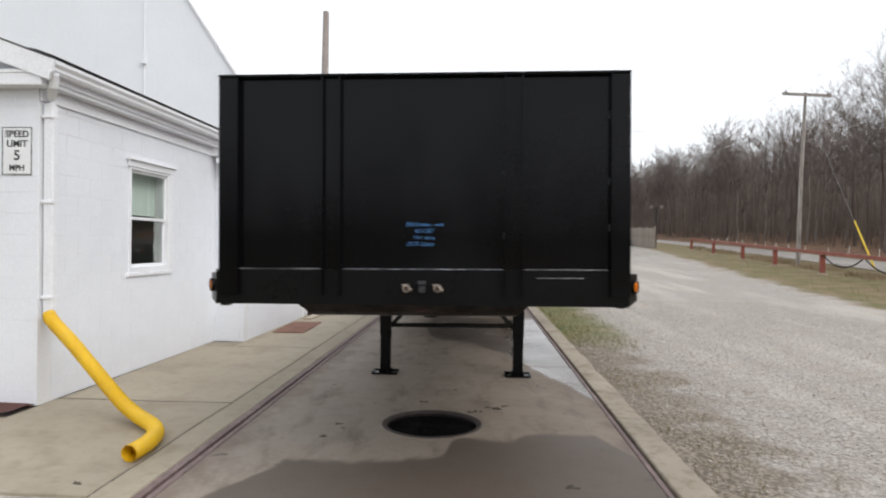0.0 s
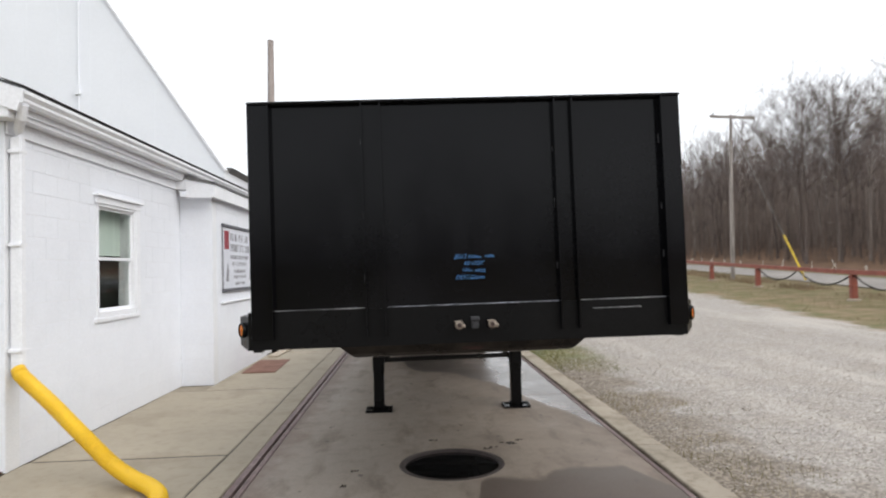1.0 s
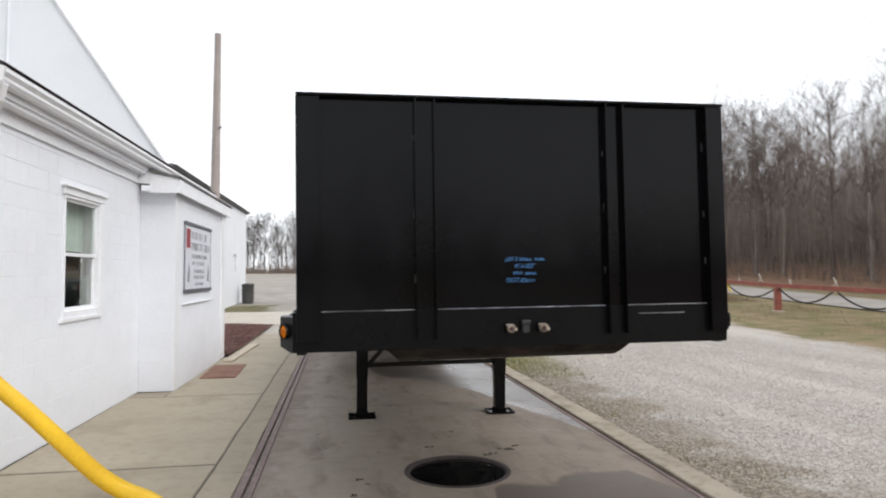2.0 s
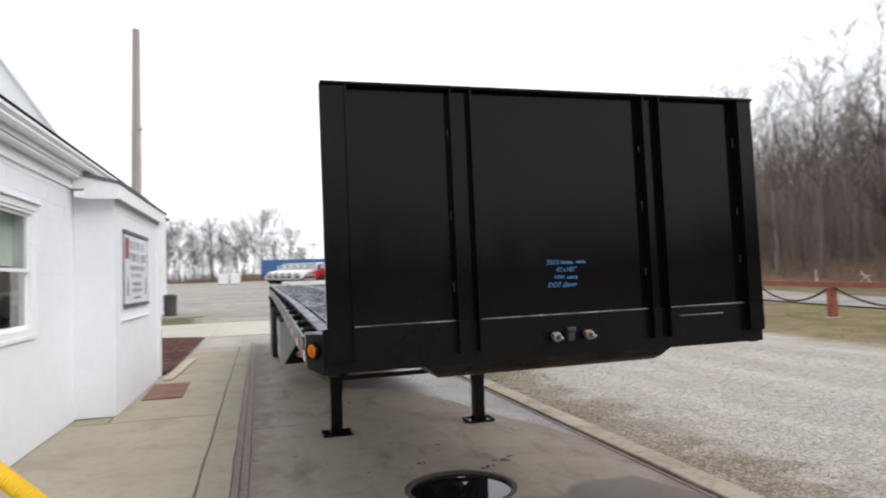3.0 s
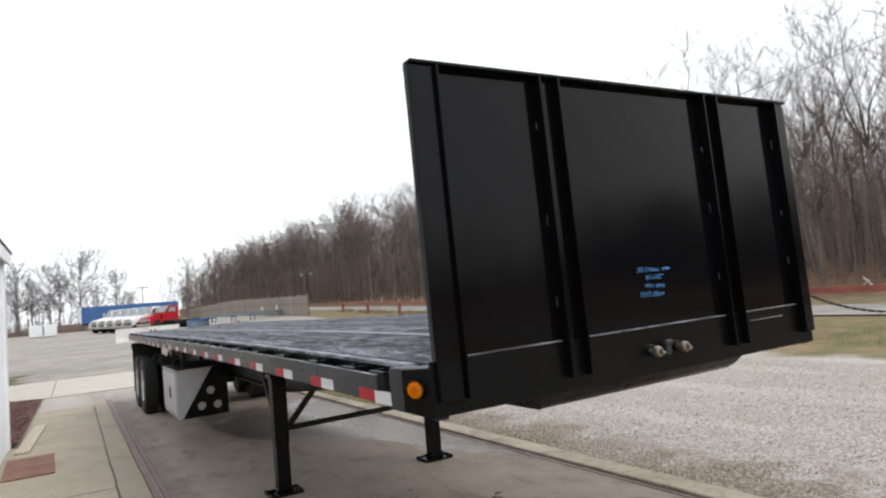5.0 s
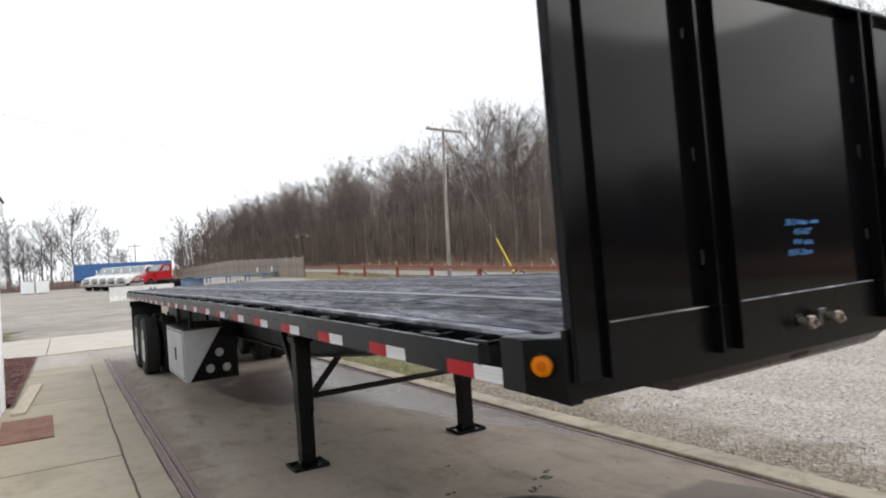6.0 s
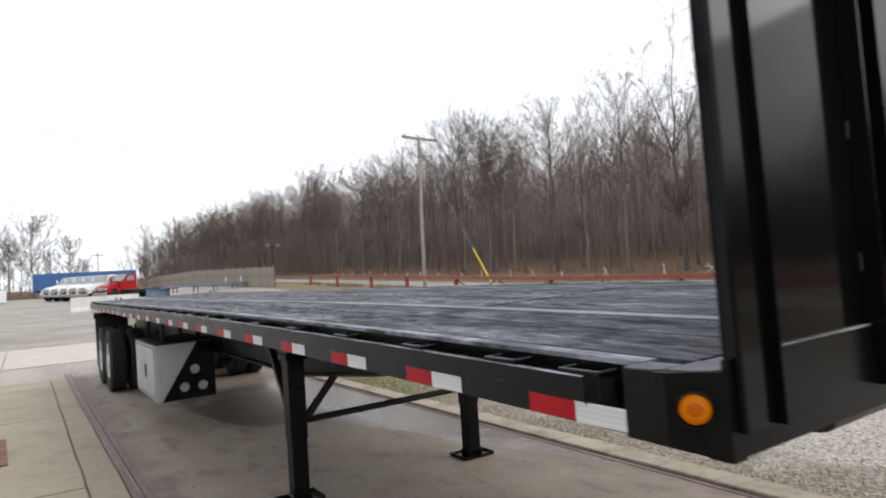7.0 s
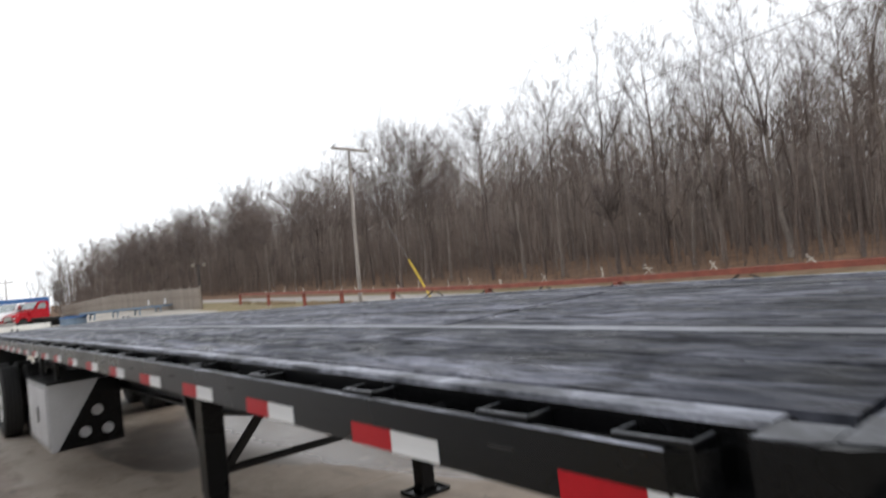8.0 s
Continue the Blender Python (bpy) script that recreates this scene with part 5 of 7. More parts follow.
# roof over the bay
bm = bmesh.new()
prism(bm, [(-3.19, 2.955), (-3.60, 3.06), (-3.60, 3.01), (-3.19, 2.925)], "y", 5.70, 9.68)
bay_roof = part("bay_roof", bm, SHINGLE, office, "dark shingled roof over the bay")
part("bay_fascia", box(bmesh.new(), (-3.225, 5.72, 2.735), (-3.20, 9.66, 2.924), 0.004), TRIM_WHITE, office)
part("bay_fascia", prism(bmesh.new(), [(-3.225, 2.735), (-3.60, 2.735), (-3.60, 3.008), (-3.225, 2.93)], "y", 5.72, 5.745), TRIM_WHITE, office)
part("bay_soffit", box(bmesh.new(), (-3.60, 5.746, 2.7815), (-3.2255, 9.655, 2.80), 0.0), TRIM_WHITE, office)
part("bay_edge", box(bmesh.new(), (-3.20, 5.70, 2.925), (-3.184, 9.68, 2.962), 0.003), SHINGLE, office)

# window with two sashes, and the room behind it
wy0, wy1, wz0, wz1 = WY + 0.192 + WIN[0], WY + 0.192 + WIN[2], WIN[1], WIN[3]
window = part("window", box(bmesh.new(), (-3.80, wy0 - 0.06, wz0 - 0.075), (-3.738, wy1 + 0.10, wz0 - 0.028), 0.006), TRIM_WHITE, office, "white double-hung window with thick trim")
for a, b in (((-3.82, wy0 - 0.0, wz1 - 0.03), (-3.75, wy1 + 0.0, wz1)), ((-3.82, wy0, wz0 - 0.027), (-3.755, wy1, wz0 + 0.035)), ((-3.82, wy0, wz0 + 0.035), (-3.75, wy0 + 0.03, wz1 - 0.03)), ((-3.82, wy1 - 0.03, wz0 + 0.035), (-3.75, wy1, wz1 - 0.03))):
    part("jamb", box(bmesh.new(), a, b, 0.003), TRIM_WHITE, window)
part("casing", box(bmesh.new(), (-3.765, wy1 + 0.001, wz0 - 0.026), (-3.738, wy1 + 0.10, wz1 + 0.0), 0.004), TRIM_WHITE, window)
part("head_trim", box(bmesh.new(), (-3.765, wy0 - 0.04, wz1 + 0.001), (-3.735, wy1 + 0.12, wz1 + 0.075), 0.004), TRIM_WHITE, window)
part("drip_cap", box(bmesh.new(), (-3.765, wy0 - 0.07, wz1 + 0.076), (-3.705, wy1 + 0.15, wz1 + 0.10), 0.004), TRIM_WHITE, window)
mid = (wz0 + wz1) / 2 - 0.01
for x, z0, z1 in ((-3.793, mid, wz1 - 0.03), (-3.815, wz0 + 0.035, mid + 0.03)):
    bm = bmesh.new()
    y0, y1 = wy0 + 0.03, wy1 - 0.03
    box(bm, (x - 0.012, y0, z0), (x + 0.012, y1, z0 + 0.035)), box(bm, (x - 0.012, y0, z1 - 0.03), (x + 0.012, y1, z1))
    box(bm, (x - 0.012, y0, z0 + 0.035), (x + 0.012, y0 + 0.032, z1 - 0.03)), box(bm, (x - 0.012, y1 - 0.032, z0 + 0.035), (x + 0.012, y1, z1 - 0.03))
    sash = part("sash", bm, TRIM_WHITE, window)
    pane = part("pane", box(bmesh.new(), (x - 0.002, y0 + 0.031, z0 + 0.034), (x + 0.002, y1 - 0.031, z1 - 0.029)), GLASS, window, "clear window pane")
    pane.visible_shadow = False
bm = bmesh.new()
box(bm, (-5.65, 2.2, 0.1), (-5.6, 6.4, 3.0)), box(bm, (-5.6, 6.4, 0.1), (-4.0, 6.45, 3.0))
box(bm, (-5.6, 2.2, 0.05), (-4.0, 6.4, 0.1)), box(bm, (-5.6, 2.16, 0.1), (-4.0, 2.2, 3.0)), box(bm, (-5.6, 2.2, 3.0), (-4.0, 6.4, 3.05))
part("room_lining", bm, ROOM_WALL, office, "plain greenish inner walls")
blind = thing("window_blind", "green-grey slatted blind half lowered behind the upper sash", "blind", pose(-3.93, wy0 + 0.03, mid + 0.08))
slat = part("slat", box(bmesh.new(), (-0.018, 0, 0), (0.018, wy1 - wy0 - 0.06, 0.002)), CURTAIN, blind)
slat.matrix_basis = pose(0, 0, 0, 0, 76, 0)
for k in range(1, 17):
    again(slat, pose(0, 0, 0.031 * k, 0, 76, 0))
cab = thing("filing_cabinet", "grey metal filing cabinet standing inside the office", "cabinet", pose(-5.25, 5.0, 0.1))
part("body", box(bmesh.new(), (-0.3, -0.25, 0), (0.3, 0.25, 1.42), 0.006), CABINET, cab)
for k in range(4):
    part("drawer", box(bmesh.new(), (0.3005, -0.23, 0.03 + 0.345 * k), (0.315, 0.23, 0.355 + 0.345 * k), 0.004), CABINET, cab)

# signs on the walls
sign = thing("speed_sign", "white metal speed limit sign on the office front wall", "sign", pose(-3.975, WY - 0.012, 2.385))
part("plate", box(bmesh.new(), (-0.152, 0, -0.229), (0.152, 0.004, 0.229), 0.0015), SIGN_WHITE, sign)
bm = bmesh.new()
for a, b in (((-0.145, -0.002, -0.222), (0.145, 0, -0.214)), ((-0.145, -0.002, 0.214), (0.145, 0, 0.222)), ((-0.145, -0.002, -0.214), (-0.137, 0, 0.214)), ((0.137, -0.002, -0.214), (0.145, 0, 0.214))):
    box(bm, a, b)
part("border", bm, SIGN_BLACK, sign, "black border line")
for words, z, size in (("SPEED", 0.155, 0.085), ("LIMIT", 0.065, 0.085), ("5", -0.045, 0.13), ("MPH", -0.16, 0.075)):
    lettering("lettering", words, size, SIGN_BLACK, sign, pose(0, -0.001, z, 90, 0, 0), thin=0.0022)
for z in (-0.19, 0.19):
    part("screw", lathe(bmesh.new(), [(0.007, 0), (0.007, -0.003), (0.003, -0.005)], 8, (0, 0, z), "y"), CAST, sign)

board = thing("company_sign", "framed white company sign with red and grey writing", "sign", pose(BX + 0.012, 7.25, 1.875, 0, 0, 90))
part("panel", box(bmesh.new(), (-0.88, -0.012, -0.48), (0.88, 0.006, 0.48), 0.003), SIGN_BLUISH, board)
for z in (0.48, -0.53):
    part("border", box(bmesh.new(), (-0.91, -0.03, z), (0.91, 0.006, z + 0.05), 0.004), SIGN_FRAME, board, "dark grey frame bar")
for x in (-0.895, 0.88):
    part("border", box(bmesh.new(), (x, -0.016, -0.48), (x + 0.015, 0.006, 0.48), 0.003), SIGN_GREY, board, "thin grey frame edge")
part("emblem", box(bmesh.new(), (-0.82, -0.0145, 0.14), (-0.58, -0.0122, 0.43), 0), SIGN_RED, board, "dark red emblem block")
rng = random.Random(4)
for x0, x1, z, h, m in ((-0.50, 0.62, 0.34, 0.12, SIGN_GREY), (-0.50, 0.72, 0.17, 0.12, SIGN_GREY), (-0.50, 0.56, 0.02, 0.065, SIGN_GREY), (-0.42, 0.42, -0.09, 0.06, SIGN_GREY), (-0.36, 0.40, -0.21, 0.055, SIGN_GREY), (-0.36, 0.40, -0.30, 0.055, SIGN_GREY), (-0.26, 0.30, -0.41, 0.04, SIGN_GREY)):
    x = x0
    while x < x1 - 0.02:
        w = h * rng.uniform(0.35, 0.75)
        bm = box(bmesh.new(), (x, -0.014, z - h / 2), (min(x + w * 0.35, x1), -0.0122, z + h / 2))
        if rng.random() < 0.6:
            box(bm, (x + w * 0.35, -0.0138, z + h * rng.choice((-0.5, -0.1, 0.3))), (x + w, -0.0122, z + h * 0.5))
        part("writing_bar", bm, m, board)
        x += w + h * (0.7 if rng.random() < 0.14 else 0.2)
for x in (-0.68, 0.68):
    bm = prism(bmesh.new(), [(x - 0.07, -0.36), (x + 0.05, -0.38), (x + 0.08, -0.2), (x + 0.02, -0.08), (x - 0.03, -0.22)], "y", -0.0142, -0.0122)
    part("drawing", bm, SIGN_GREY, board, "small grey drawing")
part("sign_sill", box(bmesh.new(), (-0.95, -0.03, -0.70), (0.95, 0.006, -0.675), 0.004), TRIM_WHITE, board, "white ledge below the sign")

# rusty plate, and drain hose from the downspout
mat_plate = single("steel_plate", box(bmesh.new(), (-0.27, -0.72, 0), (0.27, 0.72, 0.018), 0.004), RUST_MAT, "rusty brown steel plate lying on the footpath", "plate", pose(-2.94, 7.68, 0.0, 0, 0, 2))

HOSE = [(-3.69, 1.99, 0.86), (-3.62, 1.955, 0.79), (-3.33, 1.82, 0.605), (-3.00, 1.66, 0.38), (-2.70, 1.52, 0.175), (-2.49, 1.41, 0.088), (-2.29, 1.25, 0.068), (-2.15, 1.05, 0.066), (-2.09, 0.83, 0.066), (-2.08, 0.66, 0.066), (-2.09, 0.56, 0.066)]


def smooth_line(pts, per):
    out = []
    ps = [Vector(p) for p in pts]
    ps = [2 * ps[0] - ps[1]] + ps + [2 * ps[-1] - ps[-2]]
    for a, b, c, d in zip(ps, ps[1:], ps[2:], ps[3:]):
        n = max(2, round((c - b).length / per))
        for k in range(n):
            t = k / n
            out.append(0.5 * ((2 * b) + (c - a) * t + (2 * a - 5 * b + 4 * c - d) * t * t + (3 * b - a - 3 * c + d) * t ** 3))
    return out + [ps[-2]]


pts = smooth_line(HOSE, 0.0075)
radii = [0.060 + 0.0035 * math.sin(2 * math.pi * k / 3.0 + 0.4) if k > 6 else 0.057 for k in range(len(pts))]
bm = tube(bmesh.new(), pts, radii, 20, caps=False)
hose = single("drain_hose", bm, YELLOW, "yellow corrugated drain hose lying across the concrete footpath", "hose", smooth=True)
bm = tube(bmesh.new(), pts[-40:], 0.054, 20, caps=False)
part("inner_wall", bm, YELLOW, hose, "shaded inner wall", True)

# ---- the white barn behind ----
barn = thing("white_barn", "tall white gabled building with a steep roof", "building")
bx0, bx1, by0, by1, bz = -19.9, -6.1, 16.0, 31.0, 4.77
RBX, RBZ = -13.0, bz + 1.5 * 6.9
part("gable_wall", prism(bmesh.new(), [(bx0, 0.0), (bx1, 0.0), (bx1, bz), (RBX, RBZ), (bx0, bz)], "y", by0, by0 + 0.2), SIDING, barn, "white painted gable wall")
bm = bmesh.new()
for a in less([(by0 + 0.2, 0.0, by1, bz)], (27.3, 1.6, 28.1, 2.65)):
    box(bm, (bx1 - 0.2, a[0], a[1]), (bx1, a[2], a[3]))
part("side_wall", bm, SIDING, barn)
part("far_wall", box(bmesh.new(), (bx0, by0 + 0.2, 0), (bx0 + 0.2, by1, bz)), SIDING, barn)
part("back_wall", prism(bmesh.new(), [(bx0 + 0.2, 0.0), (bx1 - 0.2, 0.0), (bx1 - 0.2, bz), (RBX, bz + 0.64), (bx0 + 0.2, bz)], "y", by1 - 0.2, by1), SIDING, barn)
for s, ex in ((1, bx1), (-1, bx0)):
    part("roof", prism(bmesh.new(), [(ex, bz + 0.001), (RBX, bz + 0.65), (RBX, bz + 0.8), (ex + s * 0.2, bz + 0.12)], "y", by0 + 0.201, by1 + 0.15), SHINGLE, barn, "low grey roof behind the gable")
    bm = bmesh.new()
    beam(bm, (ex + s * 0.05, by0 + 0.08, bz + 0.0), (RBX, by0 + 0.08, RBZ + 0.07), 0.30, 0.05)
    part("coping", bm, TRIM_WHITE, barn, "pale coping along the gable")
pipe = part("conduit", tube(bmesh.new(), [(-10.42, by0 - 0.03, 0.1), (-10.42, by0 - 0.03, 10.6)], 0.03, 10), SIDING, barn, "white conduit up the gable", True)
part("conduit_box", box(bmesh.new(), (-10.50, by0 - 0.12, 7.15), (-10.35, by0 - 0.001, 7.42), 0.01), SIDING, pipe)
# sheet joints of the gable
for k in range(12):
    x = -17.7 + 0.95 * k
    if abs(x + 10.42) < 0.2:
        continue
    top = bz + 1.5 * (6.9 - abs(x - RBX)) - 0.15
    part("seam", box(bmesh.new(), (x - 0.012, by0 - 0.006, 0.1), (x + 0.012, by0 - 0.001, top)), SIDING, barn)
bwin = part("window", box(bmesh.new(), (bx1 - 0.16, 27.34, 1.64), (bx1 - 0.14, 28.06, 2.61)), CAB_GLASS, barn, "small dark window")
for a, b in (((27.3, 1.6), (28.1, 1.66)), ((27.3, 2.59), (28.1, 2.65)), ((27.3, 1.66), (27.36, 2.59)), ((28.04, 1.66), (28.1, 2.59)), ((27.36, 2.1), (28.04, 2.14))):
    part("window_frame", box(bmesh.new(), (bx1 - 0.15, a[0], a[1]), (bx1 + 0.01, b[0], b[1]), 0.004), TRIM_WHITE, bwin)
bin_ = thing("trash_barrel", "dark plastic trash barrel standing by the barn corner", "barrel", pose(-5.62, 28.5, land(-5.62, 28.5)))
part("body", lathe(bmesh.new(), [(0.24, 0.0), (0.27, 0.02), (0.285, 0.4), (0.28, 0.42), (0.29, 0.86), (0.30, 0.88), (0.29, 0.90)], 24, axis="z"), DARK_BIN, bin_, smooth=True)
part("lid", lathe(bmesh.new(), [(0.305, 0.901), (0.305, 0.93), (0.2, 0.97), (0.05, 0.985)], 24, axis="z"), DARK_BIN, bin_, smooth=True)


# ---- poles and wires ----
def wire(name, p, q, sag, r, label):
    p, q = Vector(p), Vector(q)
    pts = [p.lerp(q, k / 24) - Vector((0, 0, sag * 4 * (k / 24) * (1 - k / 24))) for k in range(25)]
    return single(name, tube(bmesh.new(), pts, r, 5), WIRE, label, "wire")


pole_a = thing("utility_pole", "bare weathered wooden utility pole beside the barn", "pole", pose(-5.2, 18.5, land(-5.2, 18.5) - 0.1))
part("shaft", tube(bmesh.new(), [(-0.06, 0, 0), (-0.03, 0, 5), (0, 0, 9.75)], [0.17, 0.145, 0.105], 14), POLE_WOOD, pole_a, smooth=True)
part("insulator", tube(bmesh.new(), [(0.09, -0.1, 6.55), (0.18, -0.2, 6.55)], 0.03, 8), GREY_PLASTIC, pole_a)
PBX, PBY, ARM_Z = 18.0, 32.4, 10.05
pz = land(PBX, PBY)
pole_b = thing("utility_pole", "tall wooden utility pole with a crossarm beside the road", "pole", pose(PBX, PBY, pz - 0.1))
shaft = part("shaft", tube(bmesh.new(), [(-0.15, 0, 0), (-0.06, 0, 5), (0.09, 0, ARM_Z + 0.2 - pz)], [0.125, 0.10, 0.07], 14), POLE_GREY, pole_b, smooth=True)
bm = bmesh.new()
beam(bm, (-1.22, -0.19, ARM_Z + 0.09 - pz), (1.36, -0.19, ARM_Z - 0.03 - pz), 0.12, 0.14)
arm = part("crossarm", bm, POLE_GREY, pole_b, "grey timber crossarm")
for s in (-1, 1):
    part("insulator", lathe(bmesh.new(), [(0.045, 0), (0.05, 0.05), (0.036, 0.08), (0.04, 0.12)], 10, (0.08 + s * 1.12, -0.18, ARM_Z + 0.1 - s * 0.05 - pz), "z"), GREY_PLASTIC, arm)
guy = thing("guy_wire", "steel guy wire with a yellow plastic guard beside the pole", "wire")
g0, g1 = Vector((PBX + 0.06, PBY - 0.08, 9.4)), Vector((17.8, 25.2, land(17.8, 25.2)))
part("strand", tube(bmesh.new(), [g0, g1], 0.008, 6), WIRE, guy)
d = (g0 - g1).normalized()
part("guard", tube(bmesh.new(), [g1 + d * 0.4, g1 + d * 3.2], 0.042, 10), YELLOW_GUARD, guy, "yellow plastic guard", True)
wire("overhead_wire", (-5.1, 18.4, 6.6), (PBX - 0.1, PBY - 0.1, 9.2), 1.2, 0.008, "thin dark overhead service wire from the barn pole")
wire("overhead_wire", (-5.2, 18.4, 6.55), (-6.1, 15.99, 4.8), 0.06, 0.007, "thin dark service wire dropping to the barn")
wire("overhead_wire", (PBX, PBY - 0.1, 7.4), (13.5, -14, 7.9), 0.45, 0.013, "thick pale telephone line along the road")
for dx in (-1.04, 1.2):
    wire("overhead_wire", (PBX + dx, PBY - 0.18, ARM_Z + 0.2), (13.5 + dx, -14, ARM_Z + 0.1), 0.9, 0.007, "thin dark overhead line along the road")
    wire("overhead_wire", (PBX + dx, PBY - 0.18, ARM_Z + 0.2), (22.5 + dx, 88, 12.4), 1.1, 0.007, "thin dark overhead line along the road")
far_pole = thing("utility_pole", "far small utility pole with a crossarm", "pole", pose(10, 150, land(10, 150)))
part("shaft", tube(bmesh.new(), [(0, 0, -0.2), (0, 0, 9)], [0.17, 0.11], 8), POLE_WOOD, far_pole)
part("crossarm", box(bmesh.new(), (-1.3, -0.1, 8.2), (1.3, 0.1, 8.4)), POLE_WOOD, far_pole)
lamp_post = thing("yard_lamp", "dark post with two pale floodlights at the fence end", "lamp", pose(17.3, 59, land(17.3, 59)))
part("post", tube(bmesh.new(), [(0, 0, -0.2), (0, 0, 4.0)], [0.10, 0.08], 10), CHAIN, lamp_post)
part("cross_bar", box(bmesh.new(), (-0.55, -0.04, 3.86), (0.55, 0.04, 3.94)), CHAIN, lamp_post)
for s in (-1, 1):
    h = part("floodlight", lathe(bmesh.new(), [(0.06, -0.12), (0.11, -0.1), (0.17, 0.1), (0.16, 0.11)], 16, axis="z"), CAST, lamp_post, "pale metal floodlight", True)
    h.matrix_basis = pose(s * 0.5, -0.06, 4.02, 110, 0, 0)

# ---- red rail fence with chains ----
fence = thing("rail_fence", "faded red pipe rail fence on steel posts with hanging chains", "fence")
FP = [(14.0 + 0.128 * (y - 11.4), y) for y in (-13.0, -5.0, 3.2, 11.4, 18.0, 26.1, 32.6, 39.0, 47.2, 55.8)]


def fence_z(x, y):
    return land(x, y)


for i, (x, y) in enumerate(FP):
    z = fence_z(x, y)
    post = part("post", box(bmesh.new(), (-0.10, -0.10, -0.2), (0.10, 0.10, 0.90), 0.012), RED_PAINT, fence)
    post.matrix_basis = pose(x, y, z, 0, 0, -7.3)
    part("footing", lathe(bmesh.new(), [(0.24, -0.1), (0.22, 0.05), (0.15, 0.07)], 14, axis="z"), KERB_CONCRETE, post, "pale concrete footing")
    if i:
        x0, y0 = FP[i - 1]
        z0 = fence_z(x0, y0)
        bm = bmesh.new()
        d = Vector((x - x0, y - y0, z - z0)).normalized() * 0.006
        beam(bm, Vector((x0, y0, z0 + 0.985)) + d, Vector((x, y, z + 0.985)) - d, 0.16, 0.15)
        rail = part("rail", bm, RED_PAINT, fence)
        for k in range(2 if i < 6 else 0):
            a = Vector((x0, y0, z0)).lerp(Vector((x, y, z)), k / 2 + 0.02) + Vector((0, 0, 0.87))
            b = Vector((x0, y0, z0)).lerp(Vector((x, y, z)), k / 2 + 0.48) + Vector((0, 0, 0.87))
            n = 40
            curve = [a.lerp(b, j / n) - Vector((0, 0, 0.42 * 4 * (j / n) * (1 - j / n))) for j in range(n + 1)]
            bm = bmesh.new()
            for j in range(n):
                p, q = curve[j], curve[j + 1]
                e = (q - p) * 0.22
                w, h = (0.055, 0.022) if j % 2 else (0.022, 0.055)
                beam(bm, p - e, q + e, w, h)
            part("chain", bm, CHAIN, rail, "dark hanging chain")

# crossed pale sticks tied on top of the rail
rng = random.Random(8)
for k in range(24):
    y = -3.0 + 2.2 * k + rng.uniform(-0.5, 0.5)
    x = 14.0 + 0.128 * (y - 11.4)
    z = fence_z(x, y) + 1.06
    h = rng.uniform(0.16, 0.36)
    sticks = thing("crossed_sticks", "bleached crossed sticks standing on the red rail", "sticks", pose(x, y, z, 0, 0, rng.uniform(-40, 40)), group="sticks along the rail fence")
    w = rng.uniform(0.06, 0.17)
    ends = [((-0.05, -w, 0), (0.04, w * 0.8, h)), ((0.05, w, 0), (-0.03, -w * 0.6, h * rng.uniform(0.6, 0.95)))]
    if k % 3 == 0:
        ends.append(((-0.02, -w * 1.1, h * 0.6), (0.02, w * 1.2, h * 0.68)))
    for p, q in ends:
        part("stick", beam(bmesh.new(), p, q, 0.02, 0.017), PALE_WOOD, sticks)

# ---- far yard ----
bar = None
for k in range(2):
    x = 0.95 + 2.1 * k
    prof = [(-0.3, -0.05), (0.3, -0.05), (0.3, 0.1), (0.22, 0.35), (0.20, 1.0), (-0.20, 1.0), (-0.22, 0.35), (-0.3, 0.1)]
    if bar is None:
        bar = single("concrete_barrier", prism(bmesh.new(), prof, "x", -1.03, 1.03), BARRIER, "white concrete barrier block in the yard", "barrier", pose(x, 48.5, land(x, 48.5)), group="barrier row")
    else:
        copy_thing(bar, pose(x, 48.5 + 0.1 * k, land(x, 48.5)))

box_tr = thing("box_trailer", "long blue box trailer parked at the end of the yard", "trailer", pose(4.78, 107.2, land(4.78, 107.2), 0, 0, 1))
part("body", box(bmesh.new(), (-6.7, -1.25, 1.05), (6.7, 1.25, 3.44), 0.05), BLUE_PAINT, box_tr)
rib = part("rib", box(bmesh.new(), (-0.02, -1.275, 1.1), (0.02, -1.251, 3.4)), BLUE_PAINT, box_tr)
for k in range(22):
    again(rib, pose(-6.3 + 0.6 * k, 0, 0))
part("end_frame", box(bmesh.new(), (-6.76, -1.27, 1.03), (-6.68, 1.27, 3.47), 0.01), TRUCK_WHITE, box_tr, "pale end frame")
part("end_frame", box(bmesh.new(), (6.68, -1.27, 1.03), (6.76, 1.27, 3.47), 0.01), TRUCK_WHITE, box_tr, "pale end frame")
for x in (-4.6, -3.4):
    for s in (-1, 1):
        part("wheel", lathe(bmesh.new(), [(0.28, -0.2), (0.48, -0.2), (0.5, -0.15), (0.5, 0.15), (0.48, 0.2), (0.28, 0.2)], 24, (x, s * 0.95, 0.5), "y"), RUBBER, box_tr, smooth=True)
for s in (-1, 1):
    part("landing_leg", box(bmesh.new(), (3.4, s * 0.8 - 0.07, 0), (3.54, s * 0.8 + 0.07, 1.05)), BLACK_FRAME, box_tr)
part("underframe", box(bmesh.new(), (-6.4, -0.5, 0.82), (6.4, 0.5, 1.045)), BLACK_FRAME, box_tr)


